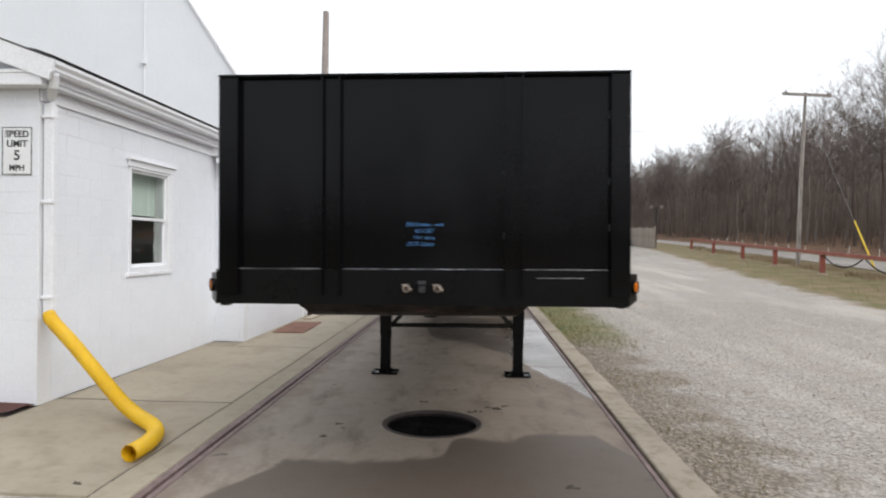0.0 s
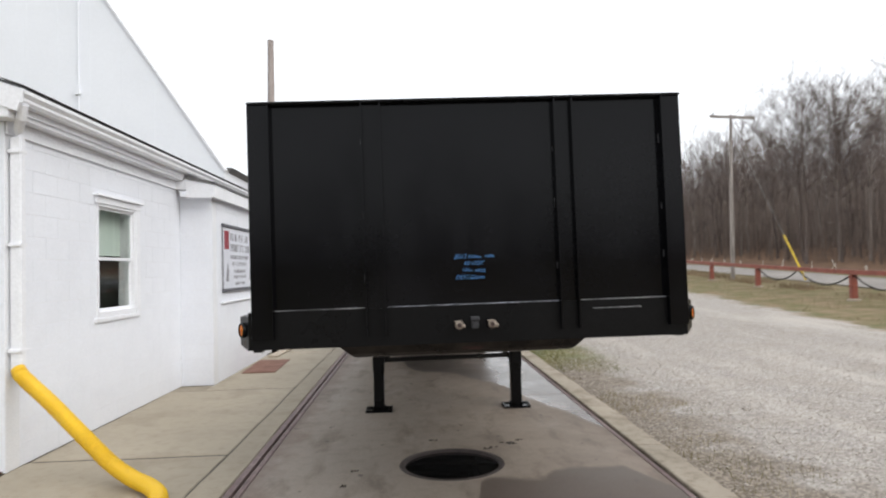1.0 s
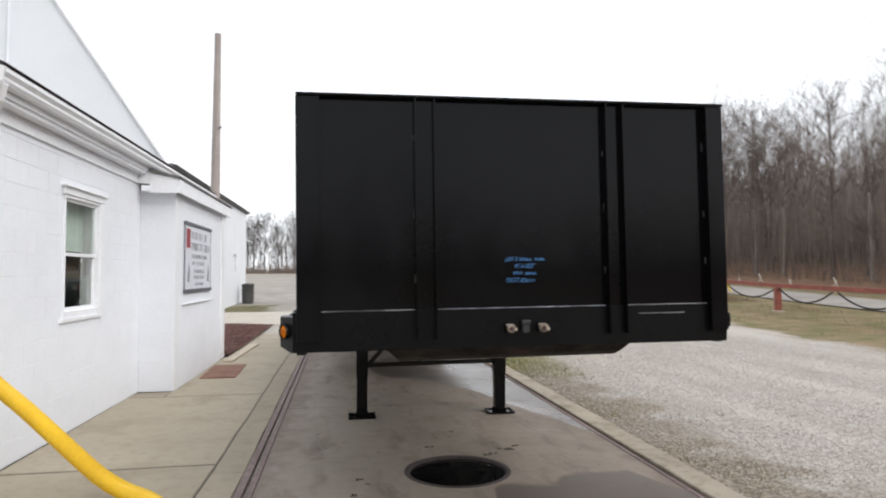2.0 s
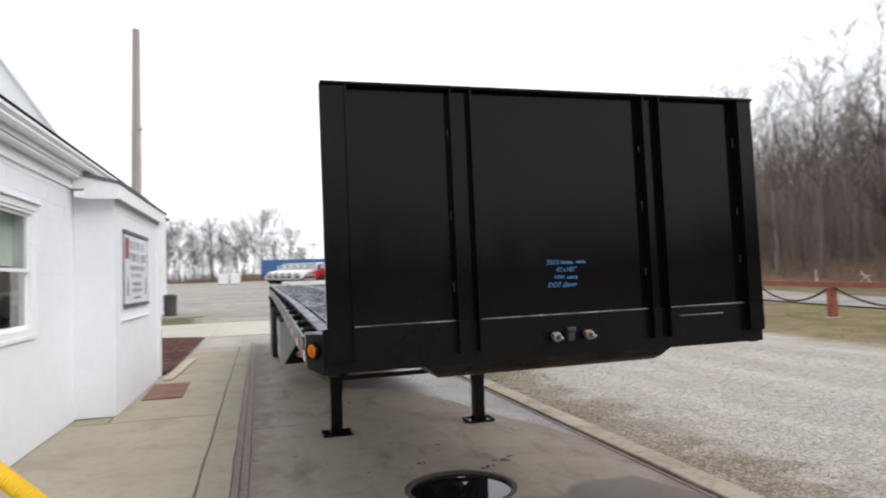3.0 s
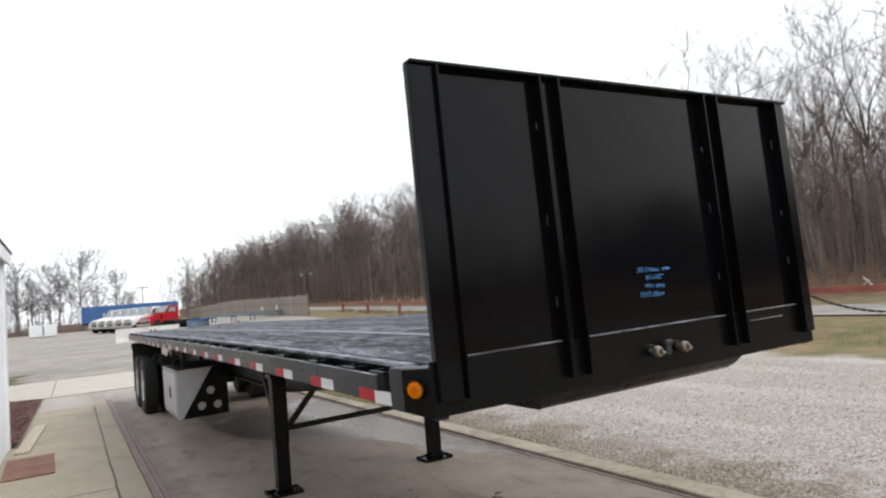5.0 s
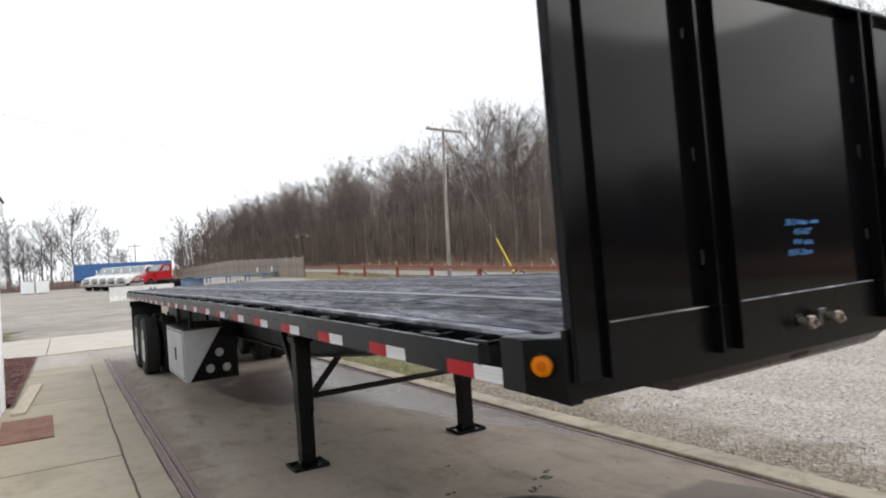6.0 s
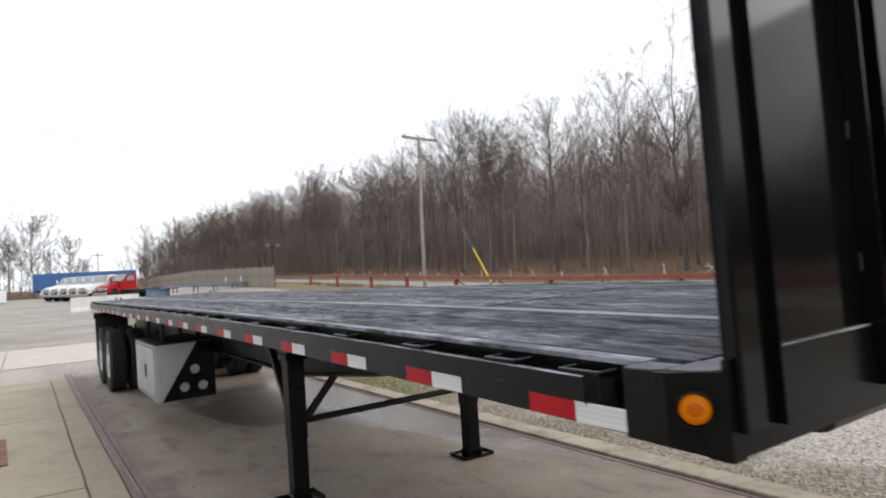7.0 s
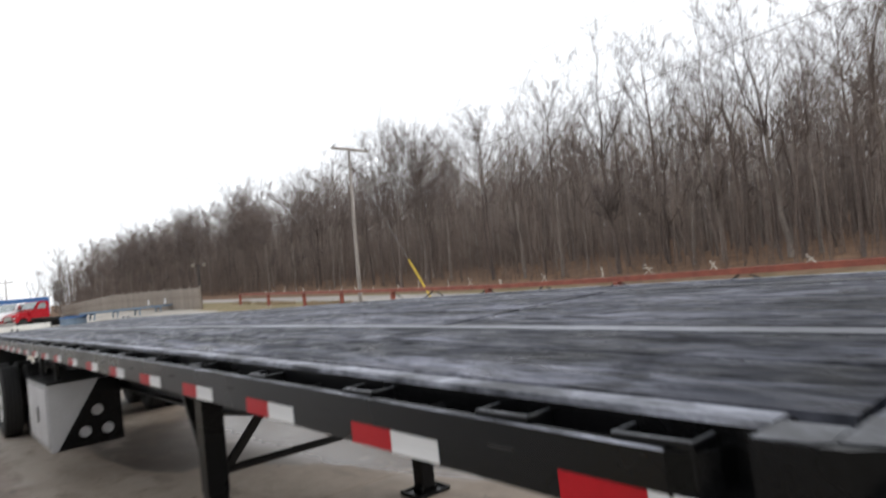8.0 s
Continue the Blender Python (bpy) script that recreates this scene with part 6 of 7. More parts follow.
def cab_truck(paint, label, at, group):
    """A conventional truck with a sloping hood; it faces -x."""
    tr = thing("truck", label, "truck", at, group)
    bm = prism(bmesh.new(), [(-1.25, 1.0), (0.75, 1.0), (0.75, 2.45), (0.55, 2.62), (-0.25, 2.62), (-0.75, 1.85), (-1.25, 1.75)], "y", -1.05, 1.05)
    bmesh.ops.bevel(bm, geom=list(bm.edges), offset=0.06, segments=2, affect="EDGES")
    cabin = part("cab", bm, paint, tr, smooth=True)
    bm = prism(bmesh.new(), [(-2.75, 0.95), (-1.2, 0.95), (-1.2, 1.74), (-2.2, 1.6), (-2.7, 1.42)], "y", -0.78, 0.78)
    bmesh.ops.bevel(bm, geom=list(bm.edges), offset=0.08, segments=2, affect="EDGES")
    hood = part("hood", bm, paint, tr, smooth=True)
    a, b = (-0.80, 1.93), (-0.32, 2.56)
    nx, nz = -0.795, 0.606
    bm = prism(bmesh.new(), [(a[0] + nx * 0.01, a[1] + nz * 0.01), (b[0] + nx * 0.01, b[1] + nz * 0.01), (b[0] + nx * 0.03, b[1] + nz * 0.03), (a[0] + nx * 0.03, a[1] + nz * 0.03)], "y", -0.9, 0.9)
    part("windscreen", bm, CAB_GLASS, cabin, "dark windscreen")
    for s in (-1, 1):
        part("side_window", prism(bmesh.new(), [(-0.6, 1.9), (0.35, 1.9), (0.35, 2.45), (-0.2, 2.45)], "y", min(s * 1.052, s * 1.062), max(s * 1.052, s * 1.062)), CAB_GLASS, cabin, "dark side window")
        bm = prism(bmesh.new(), [(-2.75, 0.75), (-2.7, 1.2), (-2.35, 1.42), (-1.75, 1.42), (-1.35, 1.15), (-1.25, 0.75), (-1.5, 0.75), (-1.62, 1.02), (-1.95, 1.15), (-2.3, 1.02), (-2.42, 0.75)], "y", min(s * 0.76, s * 1.12), max(s * 0.76, s * 1.12))
        part("fender", bm, paint, tr)
        part("wheel", lathe(bmesh.new(), [(0.25, -0.13), (0.46, -0.14), (0.5, -0.1), (0.5, 0.1), (0.46, 0.14), (0.25, 0.13)], 24, (-1.95, s * 0.95, 0.5), "y"), RUBBER, tr, smooth=True)
        part("rear_wheel", lathe(bmesh.new(), [(0.25, -0.25), (0.46, -0.27), (0.5, -0.22), (0.5, 0.22), (0.46, 0.27), (0.25, 0.25)], 24, (2.9, s * 0.85, 0.5), "y"), RUBBER, tr, smooth=True)
        part("mirror", box(bmesh.new(), (-0.75, s * 1.3 - 0.08, 1.95), (-0.65, s * 1.3 + 0.08, 2.4), 0.02), paint, tr)
        part("mirror_arm", box(bmesh.new(), (-0.71, min(s * 1.04, s * 1.22), 2.1), (-0.68, max(s * 1.04, s * 1.22), 2.14)), BLACK_FRAME, tr)
        part("headlamp", box(bmesh.new(), (-2.79, s * 0.9 - 0.12, 1.02), (-2.735, s * 0.9 + 0.12, 1.2), 0.02), LAMP_GLASS, tr, "clear headlamp")
    part("grille", box(bmesh.new(), (-2.78, -0.55, 0.95), (-2.735, 0.55, 1.36), 0.01), CAST, tr, "metal grille")
    part("bumper", box(bmesh.new(), (-2.95, -1.12, 0.48), (-2.72, 1.12, 0.78), 0.03), CAST, tr, "metal bumper")
    part("chassis", box(bmesh.new(), (-2.4, -0.42, 0.62), (4.0, 0.42, 0.92), 0.02), BLACK_FRAME, tr)
    return tr


def yard(x, y, rz):
    return pose(x, y, land(x, y), 0, 0, rz)


cab_truck(TRUCK_RED, "red conventional truck cab parked in a row", yard(6.2, 74.5, 28), "row of parked trucks")
white_truck = cab_truck(TRUCK_WHITE, "white conventional truck cab parked in a row", yard(4.7, 76.5, 28), "row of parked trucks")
for k in range(1, 5):
    copy_thing(white_truck, yard(4.7 - 0.75 * k, 76.5 + 2.3 * k, 28))

crate = thing("storage_box", "white metal storage box standing at the yard's end", "box", yard(-6.8, 90, 0), "pair of storage boxes")
part("body", box(bmesh.new(), (-0.68, -0.6, 0.05), (0.68, 0.6, 1.42), 0.02), TRUCK_WHITE, crate)
part("skid", box(bmesh.new(), (-0.6, -0.5, -0.05), (0.6, 0.5, 0.05)), BLACK_FRAME, crate)
part("lid", box(bmesh.new(), (-0.70, -0.62, 1.4205), (0.70, 0.62, 1.47), 0.01), TRUCK_WHITE, crate)
copy_thing(crate, yard(-5.3, 90.2, 3))

rack = thing("steel_rack", "low dull blue steel rack with long beams lying on it", "rack", yard(13.5, 66, 8))
for x in (-4, -2, 0, 2, 4):
    bm = box(bmesh.new(), (x - 0.05, -0.6, 0), (x + 0.05, -0.5, 0.48))
    box(bm, (x - 0.05, 0.5, 0), (x + 0.05, 0.6, 0.48)), box(bm, (x - 0.05, -0.7, 0.481), (x + 0.05, 0.7, 0.57))
    part("trestle", bm, BLUE_STEEL, rack)
for k in range(4):
    part("beam", box(bmesh.new(), (-5.2 + 0.3 * k, -0.6 + 0.32 * k, 0.571), (4.6 + 0.2 * k, -0.42 + 0.32 * k, 0.74), 0.01), BLUE_STEEL, rack)
tarp = thing("blue_crate", "pale blue plastic crate beside the steel rack", "crate", yard(8.1, 66, 15))
part("body", box(bmesh.new(), (-0.9, -0.6, 0), (0.9, 0.6, 0.75), 0.04), BLUE_STEEL, tarp)
part("lid", box(bmesh.new(), (-0.95, -0.65, 0.751), (0.95, 0.65, 0.9), 0.03), BLUE_PAINT, tarp)

board_fence = thing("board_fence", "grey weathered board fence along the far side of the yard", "fence")
rng = random.Random(21)
panel_n = 26
f0, f1 = Vector((17.0, 58.5)), Vector((14.3, 122.0))
board = solid("board", box(bmesh.new(), (-0.095, -0.012, 0.08), (0.095, 0.012, 2.05)), FENCE_WOOD)
for k in range(panel_n):
    a, b = f0.lerp(f1, k / panel_n), f0.lerp(f1, (k + 1) / panel_n)
    za, zb = land(a.x, a.y), land(b.x, b.y)
    if k < 24:
        bm = bmesh.new()
        for z in (0.45, 1.65):
            beam(bm, (a.x + 0.03, a.y, za + z), (b.x + 0.03, b.y, zb + z), 0.05, 0.09)
        panel = part("fence_panel", bm, FENCE_WOOD, board_fence)
        for j in range(11):
            t = (j + 0.5) / 11
            p = a.lerp(b, t)
            o = new("board", board)
            o.parent = panel
            o.matrix_basis = pose(p.x, p.y, za + (zb - za) * t + rng.uniform(-0.04, 0.04) - 0.1, 0, rng.uniform(-1, 1), 90)
    post = part("post", box(bmesh.new(), (-0.06, -0.06, -0.2), (0.06, 0.06, 2.15)), FENCE_WOOD, board_fence)
    post.matrix_basis = pose(a.x + 0.1, a.y, za)


for x, y, z in ((16.35, 73.1, 2.6), (16.56, 67.7, 2.5)):
    single("notice_plate", box(bmesh.new(), (-0.012, -0.16, -0.26), (0.012, 0.16, 0.26), 0.003), SIGN_WHITE, "small white plate fixed to the board fence", "sign", pose(x, y, z, 0, 0, 2.4), group="plates on the board fence")


# ---- trees ----
def grow(rng, height, width, thick, limbs, subs, twigs):
    """A bare tree that forks into a spreading crown: rows of start, end and two radii; the trunk's rows come apart."""
    rows, trunk_rows = [], []
    fork = height * rng.uniform(0.34, 0.55)
    lean = Vector((rng.uniform(-1, 1), rng.uniform(-1, 1), 0)) * 0.07
    line = [Vector((0, 0, -0.02))]
    for k in range(1, 7):
        t = k / 6
        line.append(Vector((lean.x * t * fork + rng.uniform(-1, 1) * 0.006, lean.y * t * fork + rng.uniform(-1, 1) * 0.006, fork * t)))
    rad = [thick * (1.12 - 0.45 * k / 6) for k in range(7)]
    for k in range(6):
        trunk_rows.append((*line[k], *line[k + 1], rad[k], rad[k + 1]))
    stems = []
    n = rng.choice((2, 3, 3, 4))
    for i in range(n):
        az = 6.28 * i / n + rng.uniform(-0.5, 0.5)
        up = rng.uniform(1.3, 2.8) if i else 3.5
        stems.append((line[-1], Vector((math.cos(az), math.sin(az), up)).normalized(), (height - fork) * rng.uniform(0.8, 0.98), rad[-1] * rng.uniform(0.6, 0.75)))
    for i in range(max(1, limbs - n)):
        t = rng.uniform(0.3, 1.0)
        k = min(5, int(t * 6))
        az = i * 2.4 + rng.uniform(-0.6, 0.6)
        stems.append((line[k].lerp(line[k + 1], t * 6 - k), Vector((math.cos(az), math.sin(az), rng.uniform(0.5, 1.3))).normalized(), width * rng.uniform(0.55, 1.0), rad[k] * rng.uniform(0.28, 0.45)))
    for base, out, reach, r in stems:
        q = base
        for s in range(4):
            out = (out + Vector((rng.uniform(-0.32, 0.32), rng.uniform(-0.32, 0.32), rng.uniform(-0.12, 0.32)))).normalized()
            e = q + out * reach / 4
            rows.append((*q, *e, r, r * 0.62 if s < 3 else 0.0))
            for _ in range(subs if s else max(1, subs - 2)):
                f = q.lerp(e, rng.random())
                d = (out * 0.8 + Vector((rng.uniform(-1, 1), rng.uniform(-1, 1), rng.uniform(-0.2, 0.6)))).normalized()
                ln = reach * rng.uniform(0.2, 0.42) * (1.1 - 0.15 * s)
                m = f + d * ln * 0.5
                d2 = (d + Vector((rng.uniform(-0.5, 0.5), rng.uniform(-0.5, 0.5), rng.uniform(-0.1, 0.4)))).normalized()
                g = m + d2 * ln * 0.5
                rows.append((*f, *m, r * 0.30, r * 0.18))
                rows.append((*m, *g, r * 0.18, 0.0))
                for _ in range(twigs):
                    h = f.lerp(m, rng.uniform(0.3, 1.0)) if rng.random() < 0.4 else m.lerp(g, rng.uniform(0.0, 0.95))
                    d3 = (d2 + Vector((rng.uniform(-1, 1), rng.uniform(-1, 1), rng.uniform(-0.15, 0.95)))).normalized()
                    rows.append((*h, *(h + d3 * ln * rng.uniform(0.3, 0.75)), r * 0.10, 0.0))
            q, r = e, r * 0.62
    return np.array(trunk_rows), np.array(rows)


def twig_mesh(name, rows, material, sides=3):
    """Tapered bars for rows of start, end and radii, as one mesh; those that end in nothing are spikes."""
    rows = rows[np.argsort(rows[:, 7] <= 0, kind="stable")]
    full = int((rows[:, 7] > 0).sum())
    a, b = rows[:, 0:3], rows[:, 3:6]
    d = b - a
    d = d / np.maximum(np.linalg.norm(d, axis=1, keepdims=True), 1e-6)
    ref = np.where(np.abs(d[:, 2:3]) < 0.9, np.array([[0, 0, 1.0]]), np.array([[1.0, 0, 0]]))
    u = np.cross(d, ref)
    u /= np.linalg.norm(u, axis=1, keepdims=True)
    v = np.cross(d, u)
    n = len(rows)
    low, top = np.empty((n, sides, 3)), np.empty((full, sides, 3))
    for i in range(sides):
        w = 2 * math.pi * i / sides
        o = math.cos(w) * u + math.sin(w) * v
        low[:, i] = a + o * rows[:, 6:7]
        top[:, i] = (b + o * rows[:, 7:8])[:full]
    verts = np.concatenate([low.reshape(-1, 3), top.reshape(-1, 3), b[full:]])
    i, j = np.arange(sides), (np.arange(sides) + 1) % sides
    base = np.arange(n)[:, None] * sides
    up = n * sides + np.arange(full)[:, None] * sides
    quads = np.stack([base[:full] + i, base[:full] + j, up + j, up + i], -1).reshape(-1)
    tip = (n * sides + full * sides + np.arange(n - full))[:, None] + 0 * i
    tris = np.stack([base[full:] + i, base[full:] + j, tip], -1).reshape(-1)
    loops = np.concatenate([quads, tris])
    starts = np.concatenate([np.arange(0, len(quads), 4), len(quads) + np.arange(0, len(tris), 3)])
    me = bpy.data.meshes.new(name)
    me.vertices.add(len(verts))
    me.vertices.foreach_set("co", verts.reshape(-1).astype(np.float32))
    me.loops.add(len(loops))
    me.loops.foreach_set("vertex_index", loops.astype(np.int32))
    me.polygons.add(len(starts))
    me.polygons.foreach_set("loop_start", starts.astype(np.int32))
    me.update(calc_edges=True)
    me.validate()
    me.materials.append(material)
    return me


def grow_tall(rng, width, thick, limbs, subs, twigs, low=0.38):
    """A bare tree with one straight stem to the top and slim limbs that sweep upward into an oval crown."""
    rows, trunk_rows = [], []
    line, rad = [Vector((0, 0, -0.02))], [thick * 1.12]
    side = Vector((0, 0, 0))
    for k in range(1, 11):
        side = side + Vector((rng.uniform(-1, 1), rng.uniform(-1, 1), 0)) * 0.007
        line.append(Vector((side.x, side.y, 0.86 * k / 10)))
        rad.append(thick * (1.05 - 0.9 * k / 10))
    for k in range(10):
        (trunk_rows if k < 6 else rows).append((*line[k], *line[k + 1], rad[k], rad[k + 1]))
    for i in range(limbs):
        t = low + (0.98 - low) * ((i + rng.random()) / limbs)
        k = min(9, int(t * 10))
        base = line[k].lerp(line[k + 1], t * 10 - k)
        az = i * 2.4 + rng.uniform(-0.5, 0.5)
        out = Vector((math.cos(az), math.sin(az), rng.uniform(0.35, 1.0) + 0.8 * max(0.0, t - 0.5))).normalized()
        shape = 0.45 + 0.9 * math.sin(3.14 * min(1.0, max(0.0, (t - low + 0.12) / (1.1 - low))))
        reach, r, q = width * shape * rng.uniform(0.75, 1.15), max(0.0012, rad[k] * rng.uniform(0.3, 0.5)), base
        for s in range(3):
            out = (out + Vector((rng.uniform(-0.22, 0.22), rng.uniform(-0.22, 0.22), rng.uniform(0.05, 0.4)))).normalized()
            e = q + out * reach / 3
            rows.append((*q, *e, r, r * 0.6 if s < 2 else 0.0))
            for _ in range(subs):
                f = q.lerp(e, rng.random())
                d = (out + Vector((rng.uniform(-0.9, 0.9), rng.uniform(-0.9, 0.9), rng.uniform(-0.2, 0.5)))).normalized()
                ln = reach * rng.uniform(0.22, 0.42)
                g = f + d * ln
                rows.append((*f, *g, r * 0.3, 0.0))
                for _ in range(twigs):
                    h = f.lerp(g, rng.uniform(0.2, 0.95))
                    d2 = (d + Vector((rng.uniform(-0.9, 0.9), rng.uniform(-0.9, 0.9), rng.uniform(-0.1, 0.7)))).normalized()
                    rows.append((*h, *(h + d2 * ln * rng.uniform(0.3, 0.7)), r * 0.12, 0.0))
            q, r = e, r * 0.6
    return np.array(trunk_rows), np.array(rows)


rng = random.Random(5)
KINDS = [grow(rng, 1.0, 0.21 + 0.04 * (k % 3), 0.0115, 8, 5, 6) for k in range(7)]
THIN = [grow(rng, 1.0, 0.18, 0.0080, 6, 2, 2) for k in range(6)]
NEAR = [grow(rng, 1.0, 0.22 + 0.04 * (k % 3), 0.0090, 10, 6, 9) for k in range(5)]
tall = random.Random(23)
for k in (1, 3, 4, 6):
    KINDS[k] = grow_tall(tall, 0.24 + 0.03 * (k % 3), 0.0105, 18, 3, 6, 0.44)
for k in (0, 2, 4):
    NEAR[k] = grow_tall(tall, 0.23 + 0.03 * (k % 3), 0.0088, 24, 5, 7, 0.42)
LONE = [grow_tall(tall, w, 0.014, 22, 4, 6, low) for w, low in ((0.25, 0.34), (0.28, 0.38), (0.21, 0.3), (0.36, 0.36))]


def placed(rows, x, y, z, size, turn, wide=1.0, least=0.0085):
    c, s = math.cos(turn), math.sin(turn)
    out = rows.copy()
    for o in (0, 3):
        px, py = rows[:, o] * wide, rows[:, o + 1] * wide
        out[:, o], out[:, o + 1], out[:, o + 2] = x + size * (c * px - s * py), y + size * (s * px + c * py), z + size * rows[:, o + 2]
    out[:, 6] = np.maximum(rows[:, 6] * size, least)
    out[:, 7] = np.where(rows[:, 7] > 0, np.maximum(rows[:, 7] * size, least * 0.95), 0.0)
    return out


# trees at the wood's edge, each one a tree of its own
NEAR_MESH = [(twig_mesh("trunk", placed(a, 0, 0, 0, 17, 0), m, 7), twig_mesh("crown", placed(b, 0, 0, 0, 17, 0), BARK)) for m in (BARK, BARK_PALE) for a, b in NEAR]
for k in range(46):
    y = -12 + 3.7 * k + rng.uniform(-1.2, 1.2)
    x = along(WOOD_EDGE, y) + rng.uniform(-0.5, 3.5)
    kind = (k * 7 // 3) % 10
    tm, cm = NEAR_MESH[kind]
    tree = thing("tree", "bare grey-brown deciduous tree at the wood's edge", "tree", pose(x, y, land(x, y), 0, 0, rng.uniform(0, 360)), "trees at the wood's edge")
    tree.scale = [rng.uniform(0.78, 1.02) * (0.86 + 0.18 * step(y, 3, 15) + 0.03 * step(y, 15, 70)) * (0.98 if kind % 5 in (1, 3) else 0.86)] * 3
    for nm, me in (("trunk", tm), ("crown", cm)):
        o = new(nm, me)
        o.parent = tree

# three that stand out over the rest
for x, y, size in ((32.5, 48.8, 0.95), (34.2, 51.8, 0.92), (33.4, 45.6, 0.86)):
    tree = thing("tree", "tall bare deciduous tree standing out over the wood", "tree", pose(x, y, land(x, y), 0, 0, 40 * y), "trees at the wood's edge")
    tree.scale = [size] * 3
    for nm, me in zip(("trunk", "crown"), NEAR_MESH[round(y) % 3 * 2]):
        o = new(nm, me)
        o.parent = tree

# the wood behind them, of brown and of paler stems
rows, pale = [], []
for k in range(190):
    y = rng.uniform(-28, 210)
    deep = rng.random() ** 1.4 * 30
    x = along(WOOD_EDGE, y) + 2 + deep
    a, b = KINDS[k % 7]
    size, turn, wide = (rng.uniform(12.5, 17.0) if k % 5 else rng.uniform(16.5, 19)) * (0.92 + 0.06 * step(y, 30, 80)), rng.uniform(0, 6.28), rng.uniform(0.8, 1.1)
    for r, into in ((a, pale if k % 3 == 0 else rows), (b, rows)):
        into.append(placed(r, x, y, land(x, y), size, turn, wide, 0.0085 + 0.00009 * max(0, y - 30)))
for k in range(600):
    y = rng.uniform(-28, 215)
    x = along(WOOD_EDGE, y) + 1 + rng.random() ** 1.2 * 32
    a, b = THIN[k % 6]
    size, turn = rng.uniform(9, 16) * (0.92 + 0.06 * step(y, 30, 80)), rng.uniform(0, 6.28)
    for r, into in ((a, pale if k % 4 == 0 else rows), (b, rows)):
        into.append(placed(r, x, y, land(x, y), size, turn, 1.0, 0.0085 + 0.00009 * max(0, y - 30)))
# slim stems deep in the wood, which close the view through it
for k in range(15000):
    y = rng.uniform(-30, 215)
    x = along(WOOD_EDGE, y) + 6 + rng.random() * 44
    z, h, r = land(x, y) - 0.1, rng.uniform(6.0, 13.5), rng.uniform(0.03, 0.085)
    q = (x + rng.uniform(-0.07, 0.07) * h, y + rng.uniform(-0.07, 0.07) * h, z + h)
    stem = [(x, y, z, *q, r, 0.0)]
    for _ in range(3):
        t = rng.uniform(0.45, 0.95)
        p = [a + (b - a) * t for a, b in zip((x, y, z), q)]
        stem.append((*p, p[0] + rng.uniform(-0.13, 0.13) * h, p[1] + rng.uniform(-0.13, 0.13) * h, p[2] + rng.uniform(0.06, 0.22) * h, r * 0.4, 0.0))
    (pale if k % 4 == 0 else rows).append(np.array(stem))
tagged(new("woodland", twig_mesh("woodland", np.concatenate(rows), BARK)), "dense bare brown woodland on the bank", "woodland", kind="stuff")
tagged(new("woodland", twig_mesh("woodland", np.concatenate(pale), BARK_PALE)), "pale grey tree trunks standing in the woodland", "woodland", kind="stuff")

# unseen trees added behind the drive; the bulkhead mirrors them as a dark band
rows = []
for k in range(260):
    if k % 2:
        x, y = rng.uniform(-120, 90), rng.uniform(-100, -62)
    else:
        y = rng.uniform(-100, -28)
        x = along(WOOD_EDGE, y) + rng.random() * 35
    a, b = THIN[k % 6] if k % 20 else KINDS[k % 7]
    size, turn = rng.uniform(11, 17), rng.uniform(0, 6.28)
    for r in (a, b):
        rows.append(placed(r, x, y, land(x, y), size, turn, 1.5))
for k in range(3000):
    if k % 2:
        x, y = rng.uniform(-110, 80), rng.uniform(-95, -60)
    else:
        y = rng.uniform(-95, -24)
        x = along(WOOD_EDGE, y) + rng.random() * 30
    h = rng.uniform(4, 12)
    z = land(x, y)
    rows.append(np.array([(x, y, z, x + rng.uniform(-1, 1), y + rng.uniform(-1, 1), z + h, 0.10, 0.0)]))
tagged(new("woodland", twig_mesh("woodland", np.concatenate(rows), BARK)), "unseen bare woodland added behind the drive for reflections", "woodland", kind="stuff")

# saplings and brush under the wood
rows = []
for k in range(11200):
    y = rng.uniform(-20, 190)
    x = along(WOOD_EDGE, y) - 1.5 + rng.random() ** 1.5 * 34
    z = land(x, y) - 0.05
    h = rng.uniform(0.5, 2.0) if k % 3 == 0 else rng.uniform(2.0, 9.0)
    q = (x + rng.uniform(-0.4, 0.4) * h * 0.5, y + rng.uniform(-0.4, 0.4) * h * 0.5, z + h)
    r = 0.008 + 0.0026 * h
    rows.append((x, y, z, *q, r, 0.0))
    for _ in range(8 if h > 2.5 else 4):
        t = rng.uniform(0.25, 0.95)
        p = [a + (b - a) * t for a, b in zip((x, y, z), q)]
        rows.append((*p, p[0] + rng.uniform(-0.24, 0.24) * h, p[1] + rng.uniform(-0.24, 0.24) * h, p[2] + rng.uniform(0.0, 0.26) * h, r * 0.42, 0.0))
tagged(new("undergrowth", twig_mesh("undergrowth", np.array(rows), BRUSH)), "thin brown saplings and dry brush under the trees", "undergrowth", kind="stuff")

# lone trees beyond the yard
FAR_MESH = [(twig_mesh("trunk", placed(a, 0, 0, 0, 13.0, 0, 1.0, 0.05), BARK_FAR, 6), twig_mesh("crown", placed(b, 0, 0, 0, 13.0, 0, 1.0, 0.022), BARK_FAR)) for a, b in LONE]
LONE_AT = [(-18.4, 11.8, 0), (-16.4, 12.1, 1), (-13.8, 10.6, 2), (-10.7, 12.7, 0), (-8.9, 10.2, 2), (-6.3, 12.0, 1), (-4.9, 10.2, 2), (-1.65, 13.6, 3), (0.9, 8.6, 0), (3.7, 11.4, 2), (5.6, 6.6, 1), (15.2, 6.6, 0)]
